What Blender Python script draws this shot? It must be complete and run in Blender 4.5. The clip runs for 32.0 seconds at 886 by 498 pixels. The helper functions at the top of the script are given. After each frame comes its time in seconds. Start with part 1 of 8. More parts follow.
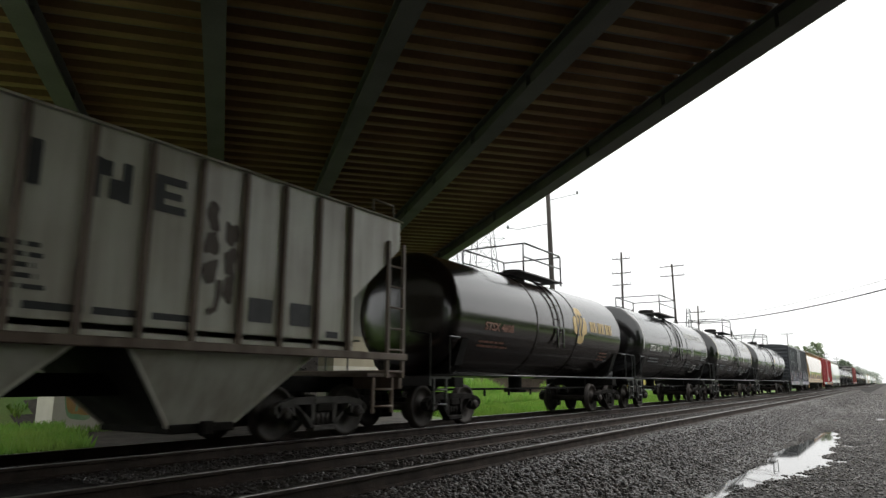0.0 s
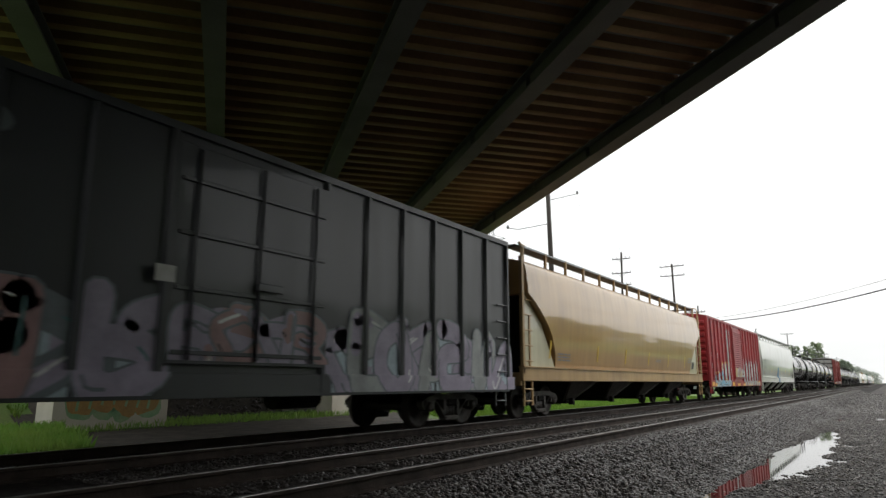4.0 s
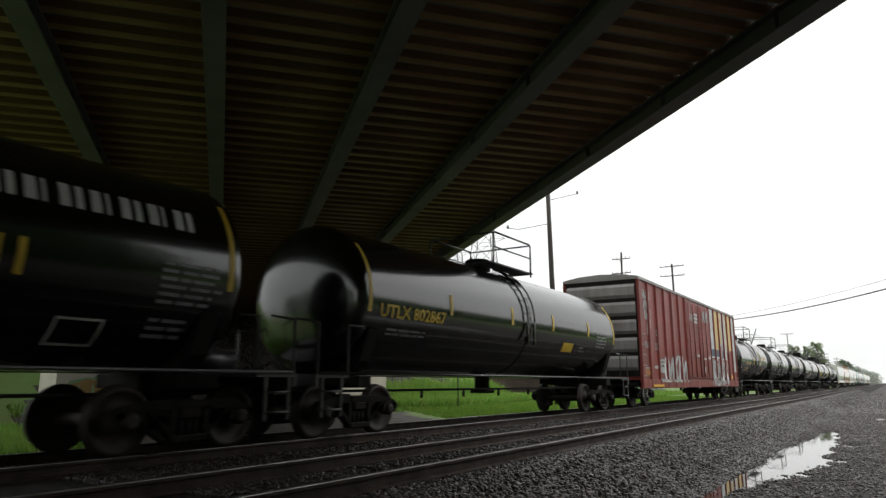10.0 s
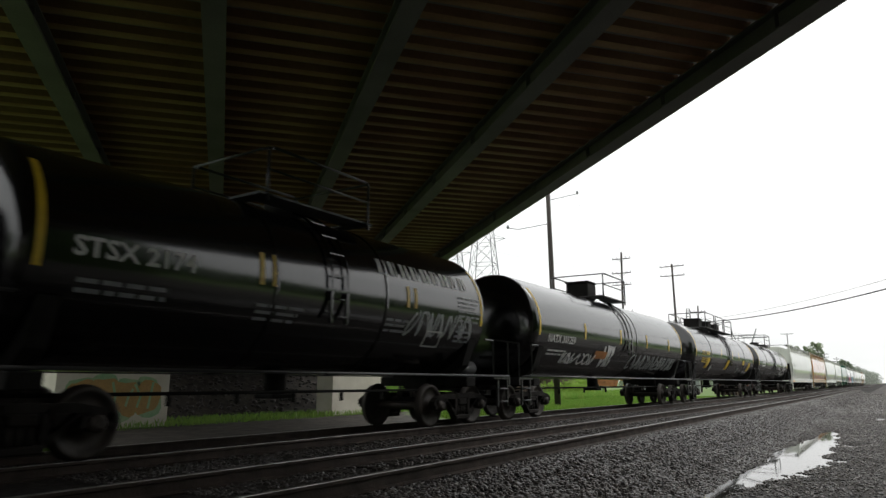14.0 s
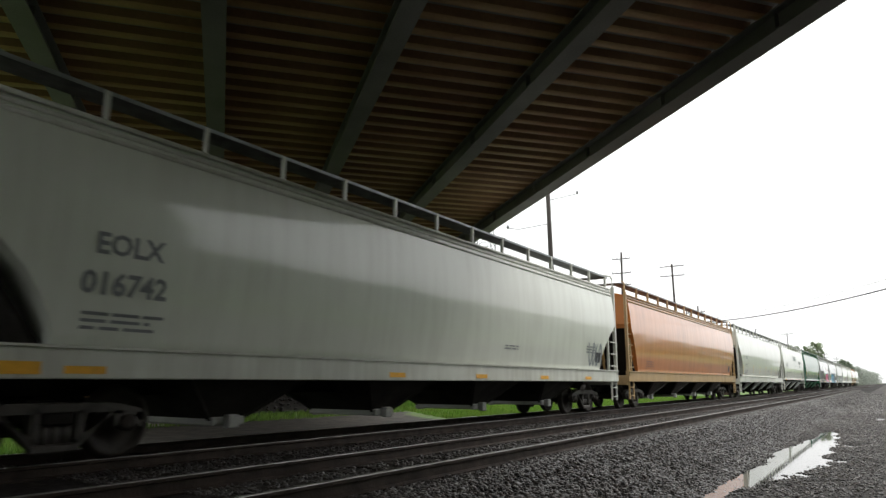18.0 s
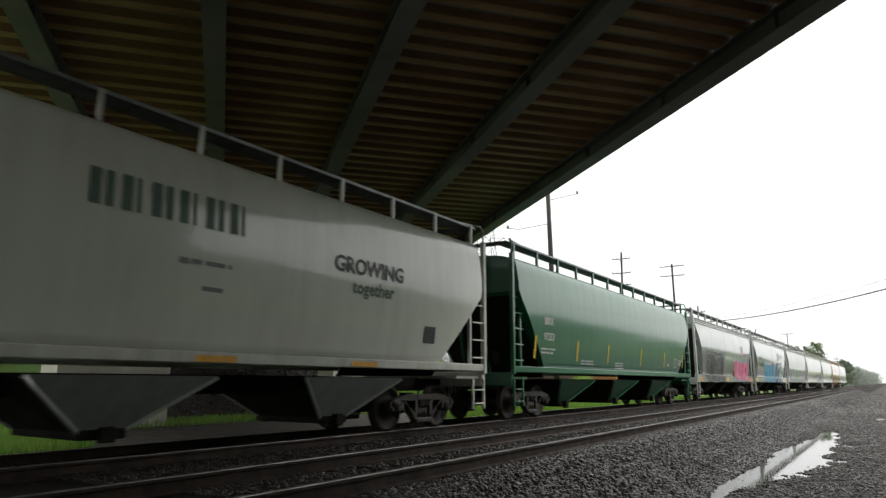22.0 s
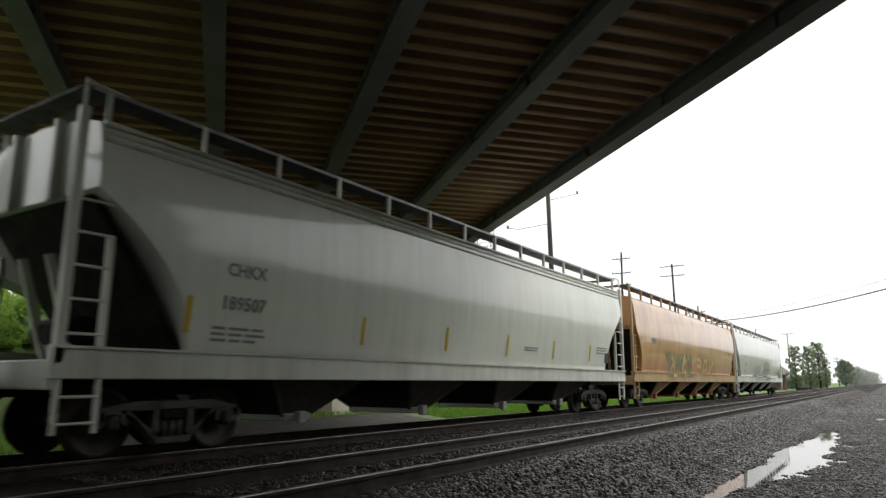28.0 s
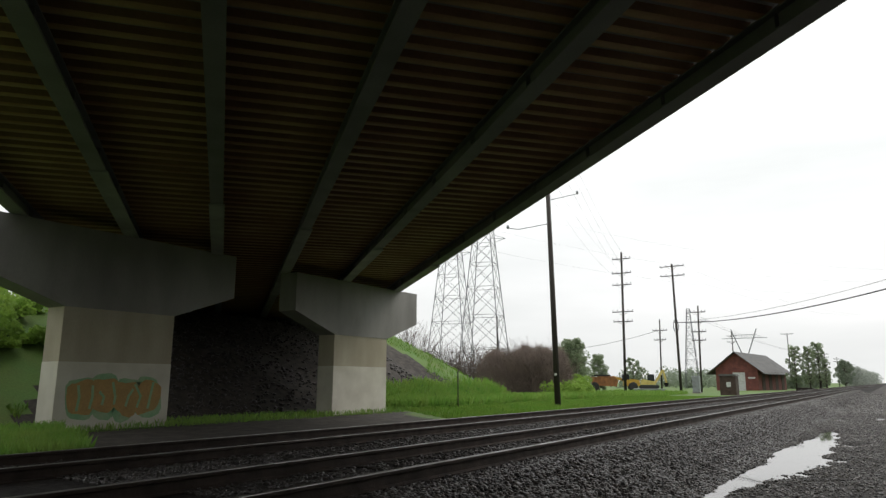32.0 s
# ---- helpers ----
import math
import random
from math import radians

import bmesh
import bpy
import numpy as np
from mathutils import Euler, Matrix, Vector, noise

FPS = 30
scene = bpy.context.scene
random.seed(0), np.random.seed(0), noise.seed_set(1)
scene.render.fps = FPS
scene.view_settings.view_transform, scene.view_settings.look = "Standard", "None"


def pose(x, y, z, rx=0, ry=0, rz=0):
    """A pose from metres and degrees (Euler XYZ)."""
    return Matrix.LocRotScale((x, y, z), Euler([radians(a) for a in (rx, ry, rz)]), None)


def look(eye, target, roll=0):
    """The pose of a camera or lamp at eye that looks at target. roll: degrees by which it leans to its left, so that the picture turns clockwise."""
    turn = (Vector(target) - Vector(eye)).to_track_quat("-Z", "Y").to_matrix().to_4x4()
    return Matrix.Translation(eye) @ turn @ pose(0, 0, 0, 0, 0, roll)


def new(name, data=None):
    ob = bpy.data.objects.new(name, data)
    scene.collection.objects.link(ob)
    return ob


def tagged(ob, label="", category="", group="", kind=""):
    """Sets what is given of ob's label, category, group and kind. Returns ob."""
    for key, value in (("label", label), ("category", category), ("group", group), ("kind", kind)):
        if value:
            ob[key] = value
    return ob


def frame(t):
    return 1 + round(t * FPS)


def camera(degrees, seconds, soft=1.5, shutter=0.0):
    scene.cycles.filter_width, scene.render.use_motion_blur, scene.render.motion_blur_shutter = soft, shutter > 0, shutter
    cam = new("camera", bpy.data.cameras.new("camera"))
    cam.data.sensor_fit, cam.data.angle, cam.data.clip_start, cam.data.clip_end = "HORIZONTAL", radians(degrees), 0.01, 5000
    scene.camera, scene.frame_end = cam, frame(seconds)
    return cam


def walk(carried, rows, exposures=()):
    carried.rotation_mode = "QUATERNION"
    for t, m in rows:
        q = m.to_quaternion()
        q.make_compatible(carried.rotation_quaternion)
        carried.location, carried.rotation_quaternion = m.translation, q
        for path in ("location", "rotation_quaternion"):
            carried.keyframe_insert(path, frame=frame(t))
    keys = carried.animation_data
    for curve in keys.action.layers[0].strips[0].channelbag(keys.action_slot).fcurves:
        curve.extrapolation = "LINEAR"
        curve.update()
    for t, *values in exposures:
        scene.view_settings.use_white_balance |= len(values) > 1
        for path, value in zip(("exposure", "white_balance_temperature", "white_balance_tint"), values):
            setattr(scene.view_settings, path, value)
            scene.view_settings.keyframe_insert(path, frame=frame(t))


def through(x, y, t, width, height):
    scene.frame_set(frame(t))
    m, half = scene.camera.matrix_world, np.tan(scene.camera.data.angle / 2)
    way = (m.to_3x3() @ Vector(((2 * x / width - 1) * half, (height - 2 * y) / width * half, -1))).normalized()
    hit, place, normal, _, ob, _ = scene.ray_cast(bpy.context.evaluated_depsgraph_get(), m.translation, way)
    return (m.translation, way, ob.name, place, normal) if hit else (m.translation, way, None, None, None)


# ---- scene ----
# Plan: z = 0 at the rail heads of the train's track; the tracks run along y, the train track is centred on x = XT.
XT, XN, NZ = -9.32, -5.33, 0.05
cam = camera(67.0, 32.0, soft=1.4, shutter=0.12)
CAM_POSE = pose(0.0, 0.0, 0.985, 101.2, -0.165, 33.2)
walk(cam, [(0.0, CAM_POSE), (32.0, CAM_POSE)], [(0.0, 0.52), (1.0, 0.3), (4.5, 0.3), (5.5, 0.45), (7.2, 0.5), (8.2, 0.3), (10.6, 0.3), (11.6, 0.55), (12.3, 0.55), (12.9, 0.3), (16.5, 0.32), (17.6, 0.62), (20.0, 0.52), (22.2, 0.48), (23.0, 0.34), (23.8, 0.45), (25.0, 0.5), (29.5, 0.45), (31.2, 0.2), (32.0, 0.12)])

# ---- overcast daylight ----
world = bpy.data.worlds.new("overcast_sky")
scene.world = world
world.use_nodes = True
wn, wl = world.node_tree.nodes, world.node_tree.links
wn.clear()
w_out = wn.new("ShaderNodeOutputWorld")
w_bg = wn.new("ShaderNodeBackground")
w_sky = wn.new("ShaderNodeTexSky")
w_sky.sky_type, w_sky.sun_disc = "NISHITA", False
w_sky.sun_elevation, w_sky.sun_rotation = radians(52), radians(40)
w_sky.air_density, w_sky.dust_density, w_sky.ozone_density = 1.0, 6.0, 1.0
w_scale = wn.new("ShaderNodeVectorMath")
w_scale.operation = "SCALE"
w_scale.inputs["Scale"].default_value = 0.05
w_co = wn.new("ShaderNodeTexCoord")
w_map = wn.new("ShaderNodeMapping")
w_map.inputs["Scale"].default_value = (1.0, 1.0, 5.0)
w_noise = wn.new("ShaderNodeTexNoise")
w_noise.inputs["Scale"].default_value, w_noise.inputs["Detail"].default_value = 1.6, 5.0
w_ramp = wn.new("ShaderNodeValToRGB")
w_ramp.color_ramp.elements[0].position, w_ramp.color_ramp.elements[0].color = 0.3, (0.84, 0.87, 0.86, 1)
w_ramp.color_ramp.elements[1].position, w_ramp.color_ramp.elements[1].color = 0.7, (1.13, 1.135, 1.13, 1)
w_mix = wn.new("ShaderNodeMix")
w_mix.data_type = "RGBA"
w_mix.inputs["Factor"].default_value = 0.9
wl.new(w_sky.outputs["Color"], w_scale.inputs[0])
wl.new(w_co.outputs["Generated"], w_map.inputs["Vector"])
wl.new(w_map.outputs["Vector"], w_noise.inputs["Vector"])
wl.new(w_noise.outputs["Fac"], w_ramp.inputs["Fac"])
# an overcast sky is dimmer towards the horizon
w_sep, w_up, w_dim = wn.new("ShaderNodeSeparateXYZ"), wn.new("ShaderNodeMapRange"), wn.new("ShaderNodeVectorMath")
w_up.inputs["From Min"].default_value, w_up.inputs["From Max"].default_value = 0.02, 0.42
w_up.inputs["To Min"].default_value, w_up.inputs["To Max"].default_value = 0.86, 1.14
w_dim.operation = "SCALE"
wl.new(w_co.outputs["Generated"], w_sep.inputs["Vector"])
wl.new(w_sep.outputs["Z"], w_up.inputs["Value"])
wl.new(w_ramp.outputs["Color"], w_dim.inputs[0])
wl.new(w_up.outputs["Result"], w_dim.inputs["Scale"])
wl.new(w_scale.outputs["Vector"], w_mix.inputs["A"])
wl.new(w_dim.outputs["Vector"], w_mix.inputs["B"])
wl.new(w_mix.outputs["Result"], w_bg.inputs["Color"])
w_bg.inputs["Strength"].default_value = 1.0
wl.new(w_bg.outputs["Background"], w_out.inputs["Surface"])
sun = new("sun", bpy.data.lights.new("sun", "SUN"))
sun.data.energy, sun.data.angle, sun.data.color = 0.8, radians(25), (1.0, 0.97, 0.93)
sun.matrix_world = look((30, 40, 60), (0, 0, 0))


# ---- materials ----
def nodes_of(name):
    m = bpy.data.materials.new(name)
    m.use_nodes = True
    return m, m.node_tree.nodes, m.node_tree.links, m.node_tree.nodes["Principled BSDF"]


def surface(name, color, other=None, rough=0.6, metal=0.0, scale=3.0, fine=40.0, bump=0.3, spread=0.25, stretch=(1, 1, 1), cut=(0.35, 0.7), spec=0.5, generated=False):
    """A worn surface: two colours mixed by a coarse noise, a fine grain, uneven gloss and relief."""
    m, n, l, p = nodes_of(name)
    other = other or tuple(c * 0.65 for c in color)
    co = n.new("ShaderNodeTexCoord")
    mp = n.new("ShaderNodeMapping")
    mp.inputs["Scale"].default_value = stretch
    info = n.new("ShaderNodeObjectInfo")
    add = n.new("ShaderNodeVectorMath")
    add.operation = "MULTIPLY_ADD"
    add.inputs[1].default_value = (1, 1, 1)
    comb = n.new("ShaderNodeCombineXYZ")
    mul = n.new("ShaderNodeMath")
    mul.operation = "MULTIPLY"
    mul.inputs[1].default_value = 37.0
    l.new(info.outputs["Random"], mul.inputs[0])
    l.new(mul.outputs[0], comb.inputs["X"])
    l.new(mul.outputs[0], comb.inputs["Y"])
    l.new(co.outputs["Object"], mp.inputs["Vector"])
    l.new(mp.outputs["Vector"], add.inputs[0])
    l.new(comb.outputs["Vector"], add.inputs[2])
    big, small = n.new("ShaderNodeTexNoise"), n.new("ShaderNodeTexNoise")
    big.inputs["Scale"].default_value, big.inputs["Detail"].default_value = scale, 6.0
    small.inputs["Scale"].default_value, small.inputs["Detail"].default_value = fine, 3.0
    l.new(add.outputs["Vector"], big.inputs["Vector"])
    l.new(add.outputs["Vector"], small.inputs["Vector"])
    ramp = n.new("ShaderNodeValToRGB")
    ramp.color_ramp.elements[0].position, ramp.color_ramp.elements[1].position = cut
    ramp.color_ramp.elements[0].color, ramp.color_ramp.elements[1].color = (*color, 1), (*other, 1)
    l.new(big.outputs["Fac"], ramp.inputs["Fac"])
    grain = n.new("ShaderNodeMapRange")
    grain.inputs["To Min"].default_value, grain.inputs["To Max"].default_value = 1 - spread, 1 + spread
    l.new(small.outputs["Fac"], grain.inputs["Value"])
    tint = n.new("ShaderNodeVectorMath")
    tint.operation = "SCALE"
    l.new(ramp.outputs["Color"], tint.inputs[0])
    l.new(grain.outputs["Result"], tint.inputs["Scale"])
    l.new(tint.outputs["Vector"], p.inputs["Base Color"])
    gloss = n.new("ShaderNodeMapRange")
    gloss.inputs["To Min"].default_value, gloss.inputs["To Max"].default_value = max(0.03, rough * 0.75), min(1, rough * 1.3)
    l.new(big.outputs["Fac"], gloss.inputs["Value"])
    l.new(gloss.outputs["Result"], p.inputs["Roughness"])
    p.inputs["Metallic"].default_value = metal
    p.inputs["Specular IOR Level"].default_value = spec
    if bump:
        b = n.new("ShaderNodeBump")
        b.inputs["Strength"].default_value, b.inputs["Distance"].default_value = bump, 0.02
        l.new(small.outputs["Fac"], b.inputs["Height"])
        l.new(b.outputs["Normal"], p.inputs["Normal"])
    return m


def paint(name, color, dirt=(0.10, 0.085, 0.065), rough=0.3, amount=0.5, coat=0.25, coat_rough=0.05, coat_ior=1.5, spec=0.5):
    """Car paint, wet and road-worn: dirt running down in streaks, film of grime, dents that bend the gloss."""
    m, n, l, p = nodes_of(name)
    co, info = n.new("ShaderNodeTexCoord"), n.new("ShaderNodeObjectInfo")
    shift = n.new("ShaderNodeVectorMath")
    shift.operation = "ADD"
    comb = n.new("ShaderNodeCombineXYZ")
    mul = n.new("ShaderNodeMath")
    mul.operation = "MULTIPLY"
    mul.inputs[1].default_value = 53.0
    l.new(info.outputs["Random"], mul.inputs[0])
    l.new(mul.outputs[0], comb.inputs["Y"])
    l.new(co.outputs["Object"], shift.inputs[0])
    l.new(comb.outputs["Vector"], shift.inputs[1])
    streak_map = n.new("ShaderNodeMapping")
    streak_map.inputs["Scale"].default_value = (2.5, 2.5, 0.22)
    l.new(shift.outputs["Vector"], streak_map.inputs["Vector"])
    streak, cloud, dent = (n.new("ShaderNodeTexNoise") for _ in range(3))
    for t, s, d in ((streak, 1.6, 8.0), (cloud, 0.7, 5.0), (dent, 1.1, 2.0)):
        t.inputs["Scale"].default_value, t.inputs["Detail"].default_value = s, d
    l.new(streak_map.outputs["Vector"], streak.inputs["Vector"])
    l.new(shift.outputs["Vector"], cloud.inputs["Vector"])
    l.new(shift.outputs["Vector"], dent.inputs["Vector"])
    both = n.new("ShaderNodeMath")
    both.operation = "MULTIPLY"
    l.new(streak.outputs["Fac"], both.inputs[0])
    l.new(cloud.outputs["Fac"], both.inputs[1])
    ramp = n.new("ShaderNodeMapRange")
    ramp.inputs["From Min"].default_value, ramp.inputs["From Max"].default_value = 0.17, 0.42
    ramp.inputs["To Min"].default_value, ramp.inputs["To Max"].default_value = 0.02, amount
    l.new(both.outputs[0], ramp.inputs["Value"])
    mix = n.new("ShaderNodeMix")
    mix.data_type = "RGBA"
    mix.inputs["A"].default_value, mix.inputs["B"].default_value = (*color, 1), (*dirt, 1)
    l.new(ramp.outputs["Result"], mix.inputs["Factor"])
    l.new(mix.outputs["Result"], p.inputs["Base Color"])
    gl = n.new("ShaderNodeMapRange")
    gl.inputs["To Min"].default_value, gl.inputs["To Max"].default_value = rough * 0.8, min(1.0, rough * 1.5)
    l.new(streak.outputs["Fac"], gl.inputs["Value"])
    l.new(gl.outputs["Result"], p.inputs["Roughness"])
    p.inputs["Coat Weight"].default_value, p.inputs["Coat Roughness"].default_value = coat, coat_rough
    p.inputs["Coat IOR"].default_value, p.inputs["Specular IOR Level"].default_value = coat_ior, spec
    b = n.new("ShaderNodeBump")
    b.inputs["Strength"].default_value, b.inputs["Distance"].default_value = 0.12, 0.04
    l.new(dent.outputs["Fac"], b.inputs["Height"])
    l.new(b.outputs["Normal"], p.inputs["Normal"])
    return m


def plain(name, color, rough=0.5, metal=0.0):
    return surface(name, color, tuple(c * 0.8 for c in color), rough=rough, metal=metal, scale=6, fine=60, bump=0.1, spread=0.12)


def leafy(name, color, other, through=0.45):
    """Thin leaves: half of the light goes through them."""
    m = surface(name, color, other, rough=0.6, scale=0.9, fine=6, bump=0, spread=0.35)
    n, l = m.node_tree.nodes, m.node_tree.links
    p, out = n["Principled BSDF"], n["Material Output"]
    tr, mix = n.new("ShaderNodeBsdfTranslucent"), n.new("ShaderNodeMixShader")
    l.new(p.inputs["Base Color"].links[0].from_socket, tr.inputs["Color"])
    mix.inputs["Fac"].default_value = through
    l.new(p.outputs["BSDF"], mix.inputs[1])
    l.new(tr.outputs["BSDF"], mix.inputs[2])
    l.new(mix.outputs["Shader"], out.inputs["Surface"])
    return m


CONCRETE = surface("pier_concrete", (0.24, 0.23, 0.215), (0.175, 0.165, 0.155), rough=0.85, scale=0.8, fine=25, bump=0.25, spread=0.1, stretch=(1, 1, 0.4))
CONCRETE_TAN = surface("tan_weathered_concrete", (0.40, 0.355, 0.265), (0.29, 0.255, 0.185), rough=0.85, scale=0.7, fine=25, bump=0.25, spread=0.1, stretch=(1, 1, 0.35))
CONCRETE_PAINT = surface("repainted_concrete", (0.58, 0.55, 0.47), (0.45, 0.42, 0.35), rough=0.8, scale=0.9, fine=30, bump=0.2, spread=0.08)
GIRDER_STEEL = surface("girder_paint", (0.185, 0.178, 0.18), (0.135, 0.13, 0.13), rough=0.6, scale=0.7, fine=20, bump=0.15, spread=0.15)
GIRDER_PALE = surface("pale_girder_paint", (0.30, 0.295, 0.285), (0.21, 0.205, 0.20), rough=0.6, scale=0.9, fine=20, bump=0.15, spread=0.15)
# groove colour: the deck's rust darkened to stand in for shade
DECK_GROOVE_SHADE = surface("shaded_rust_groove", (0.19, 0.105, 0.046), (0.11, 0.052, 0.026), rough=0.75, scale=0.6, fine=14, bump=0.2)
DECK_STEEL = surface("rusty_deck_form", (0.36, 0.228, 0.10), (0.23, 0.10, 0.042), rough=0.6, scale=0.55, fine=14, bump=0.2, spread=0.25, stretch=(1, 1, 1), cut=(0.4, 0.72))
RAIL_SIDE = surface("rusty_rail", (0.046, 0.031, 0.025), (0.022, 0.0165, 0.014), rough=0.7, spec=0.25, scale=4, fine=40, bump=0.3)
RAIL_TOP = surface("polished_rail_head", (0.26, 0.25, 0.245), (0.15, 0.14, 0.13), rough=0.42, metal=1.0, scale=3, fine=30, bump=0.05, spread=0.08)
TIE_WOOD = surface("creosoted_tie", (0.026, 0.020, 0.016), (0.016, 0.0125, 0.010), rough=0.85, spec=0.2, scale=6, fine=60, bump=0.6, stretch=(0.3, 1, 1))


def stone_mix(m):
    """Stones differ one from the next, dark wet ones beside dry pale ones."""
    n, l = m.node_tree.nodes, m.node_tree.links
    g, r, v = n.new("ShaderNodeNewGeometry"), n.new("ShaderNodeMapRange"), n.new("ShaderNodeVectorMath")
    r.inputs["To Min"].default_value, r.inputs["To Max"].default_value, v.operation = 0.2, 2.3, "SCALE"
    l.new(g.outputs["Random Per Island"], r.inputs["Value"])
    l.new(n["Principled BSDF"].inputs["Base Color"].links[0].from_socket, v.inputs[0])
    l.new(r.outputs["Result"], v.inputs["Scale"])
    l.new(v.outputs["Vector"], n["Principled BSDF"].inputs["Base Color"])
    return m


STONE = stone_mix(surface("wet_ballast_stone", (0.097, 0.087, 0.08), (0.036, 0.032, 0.029), rough=0.38, scale=9, fine=60, bump=0.5, spread=0.35))
STONE_SHOULDER = stone_mix(surface("dark_shoulder_stone", (0.037, 0.0295, 0.025), (0.013, 0.0105, 0.009), rough=0.36, scale=9, fine=60, bump=0.5, spread=0.35))
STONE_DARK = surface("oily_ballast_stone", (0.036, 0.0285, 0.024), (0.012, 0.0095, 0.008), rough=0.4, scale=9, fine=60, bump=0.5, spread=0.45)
BALLAST = surface("ballast_bed", (0.026, 0.022, 0.02), (0.010, 0.0085, 0.008), rough=0.9, spec=0.15, scale=9, fine=26, bump=1.0, spread=0.45)
PATH = surface("wet_gravel_path", (0.075, 0.068, 0.063), (0.03, 0.027, 0.025), rough=0.85, spec=0.2, scale=1.2, fine=22, bump=0.8, spread=0.35)
GRASS_GROUND = surface("mown_grass_ground", (0.085, 0.17, 0.03), (0.12, 0.16, 0.04), rough=0.9, scale=0.5, fine=14, bump=0.8, spread=0.35)
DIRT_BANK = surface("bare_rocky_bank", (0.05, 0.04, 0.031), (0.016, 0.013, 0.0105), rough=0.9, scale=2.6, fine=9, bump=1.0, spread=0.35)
GRASS_BLADE = leafy("grass_blades", (0.12, 0.26, 0.03), (0.18, 0.27, 0.045))
WEED = leafy("tall_weed_leaves", (0.16, 0.33, 0.05), (0.25, 0.36, 0.075))
LEAF = leafy("bright_leaves", (0.12, 0.23, 0.045), (0.08, 0.16, 0.035))
# tree green paled towards grey: distance haze is put into the colour
LEAF_TREE = leafy("haze_pale_leaves", (0.29, 0.345, 0.215), (0.22, 0.275, 0.165), 0.65)
LEAF_LIME = leafy("yellow_green_leaves", (0.28, 0.42, 0.075), (0.2, 0.33, 0.055), 0.55)
# the two far greens are greyed further for haze in the distance
LEAF_FAR_HAZE = leafy("far_haze_leaves", (0.44, 0.47, 0.42), (0.36, 0.39, 0.34), 0.65)
LEAF_HAZE = leafy("haze_grey_leaves", (0.28, 0.33, 0.25), (0.24, 0.28, 0.2), 0.6)
TWIG = surface("bare_twigs", (0.11, 0.085, 0.07), (0.07, 0.055, 0.05), rough=0.85, scale=3, fine=20, bump=0.1)
TWIG_BROWN = surface("brown_thicket_twigs", (0.165, 0.122, 0.098), (0.11, 0.085, 0.07), rough=0.85, scale=0.6, fine=12, bump=0.1)
BARK = surface("grey_bark", (0.09, 0.075, 0.06), (0.05, 0.042, 0.035), rough=0.9, scale=3, fine=18, bump=0.6, stretch=(1, 1, 0.2))
POLE_WOOD = surface("dark_pole_wood", (0.042, 0.034, 0.028), (0.026, 0.021, 0.018), rough=0.8, scale=2, fine=22, bump=0.4, stretch=(1, 1, 0.1))
GALVANISED = surface("galvanised_steel", (0.33, 0.35, 0.36), (0.24, 0.25, 0.26), rough=0.5, metal=0.6, scale=3, fine=20, bump=0.05)
PYLON_STEEL = surface("weathered_pylon_steel", (0.12, 0.13, 0.135), (0.08, 0.085, 0.09), rough=0.6, metal=0.3, scale=3, fine=20, bump=0.05)
WIRE = plain("black_cable", (0.02, 0.02, 0.022), 0.6)
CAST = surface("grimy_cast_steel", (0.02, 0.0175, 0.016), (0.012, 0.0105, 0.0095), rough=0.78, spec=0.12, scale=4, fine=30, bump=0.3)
CAST_LIGHT = surface("dusty_truck_casting", (0.06, 0.052, 0.045), (0.03, 0.025, 0.022), rough=0.55, scale=4, fine=30, bump=0.3)
WHEEL_STEEL = surface("wheel_steel", (0.032, 0.023, 0.018), (0.016, 0.012, 0.010), rough=0.62, metal=0.15, scale=5, fine=30, bump=0.15)
# slope sheet colour: shade under the car mixed with grime
SLOPE_SHADE_GRIME = surface("shaded_grimy_slope", (0.03, 0.027, 0.024), (0.016, 0.0145, 0.013), rough=0.8, spec=0.2, scale=2, fine=20, bump=0.2)
UNDER = surface("underframe_black", (0.014, 0.013, 0.0125), (0.009, 0.0085, 0.008), rough=0.75, spec=0.14, scale=3, fine=25, bump=0.2)
GRATING = surface("walkway_grating", (0.10, 0.10, 0.098), (0.06, 0.059, 0.057), rough=0.65, metal=0.3, scale=4, fine=30, bump=0.2)
WATER, _n, _l, _p = nodes_of("puddle_water")
_p.inputs["Base Color"].default_value = (0.035, 0.034, 0.03, 1)
_p.inputs["Roughness"].default_value, _p.inputs["Specular IOR Level"].default_value = 0.03, 0.6
_t = _n.new("ShaderNodeTexNoise")
_t.inputs["Scale"].default_value = 7.0
_b = _n.new("ShaderNodeBump")
_b.inputs["Strength"].default_value, _b.inputs["Distance"].default_value = 0.06, 0.01
_l.new(_t.outputs["Fac"], _b.inputs["Height"])
_l.new(_b.outputs["Normal"], _p.inputs["Normal"])


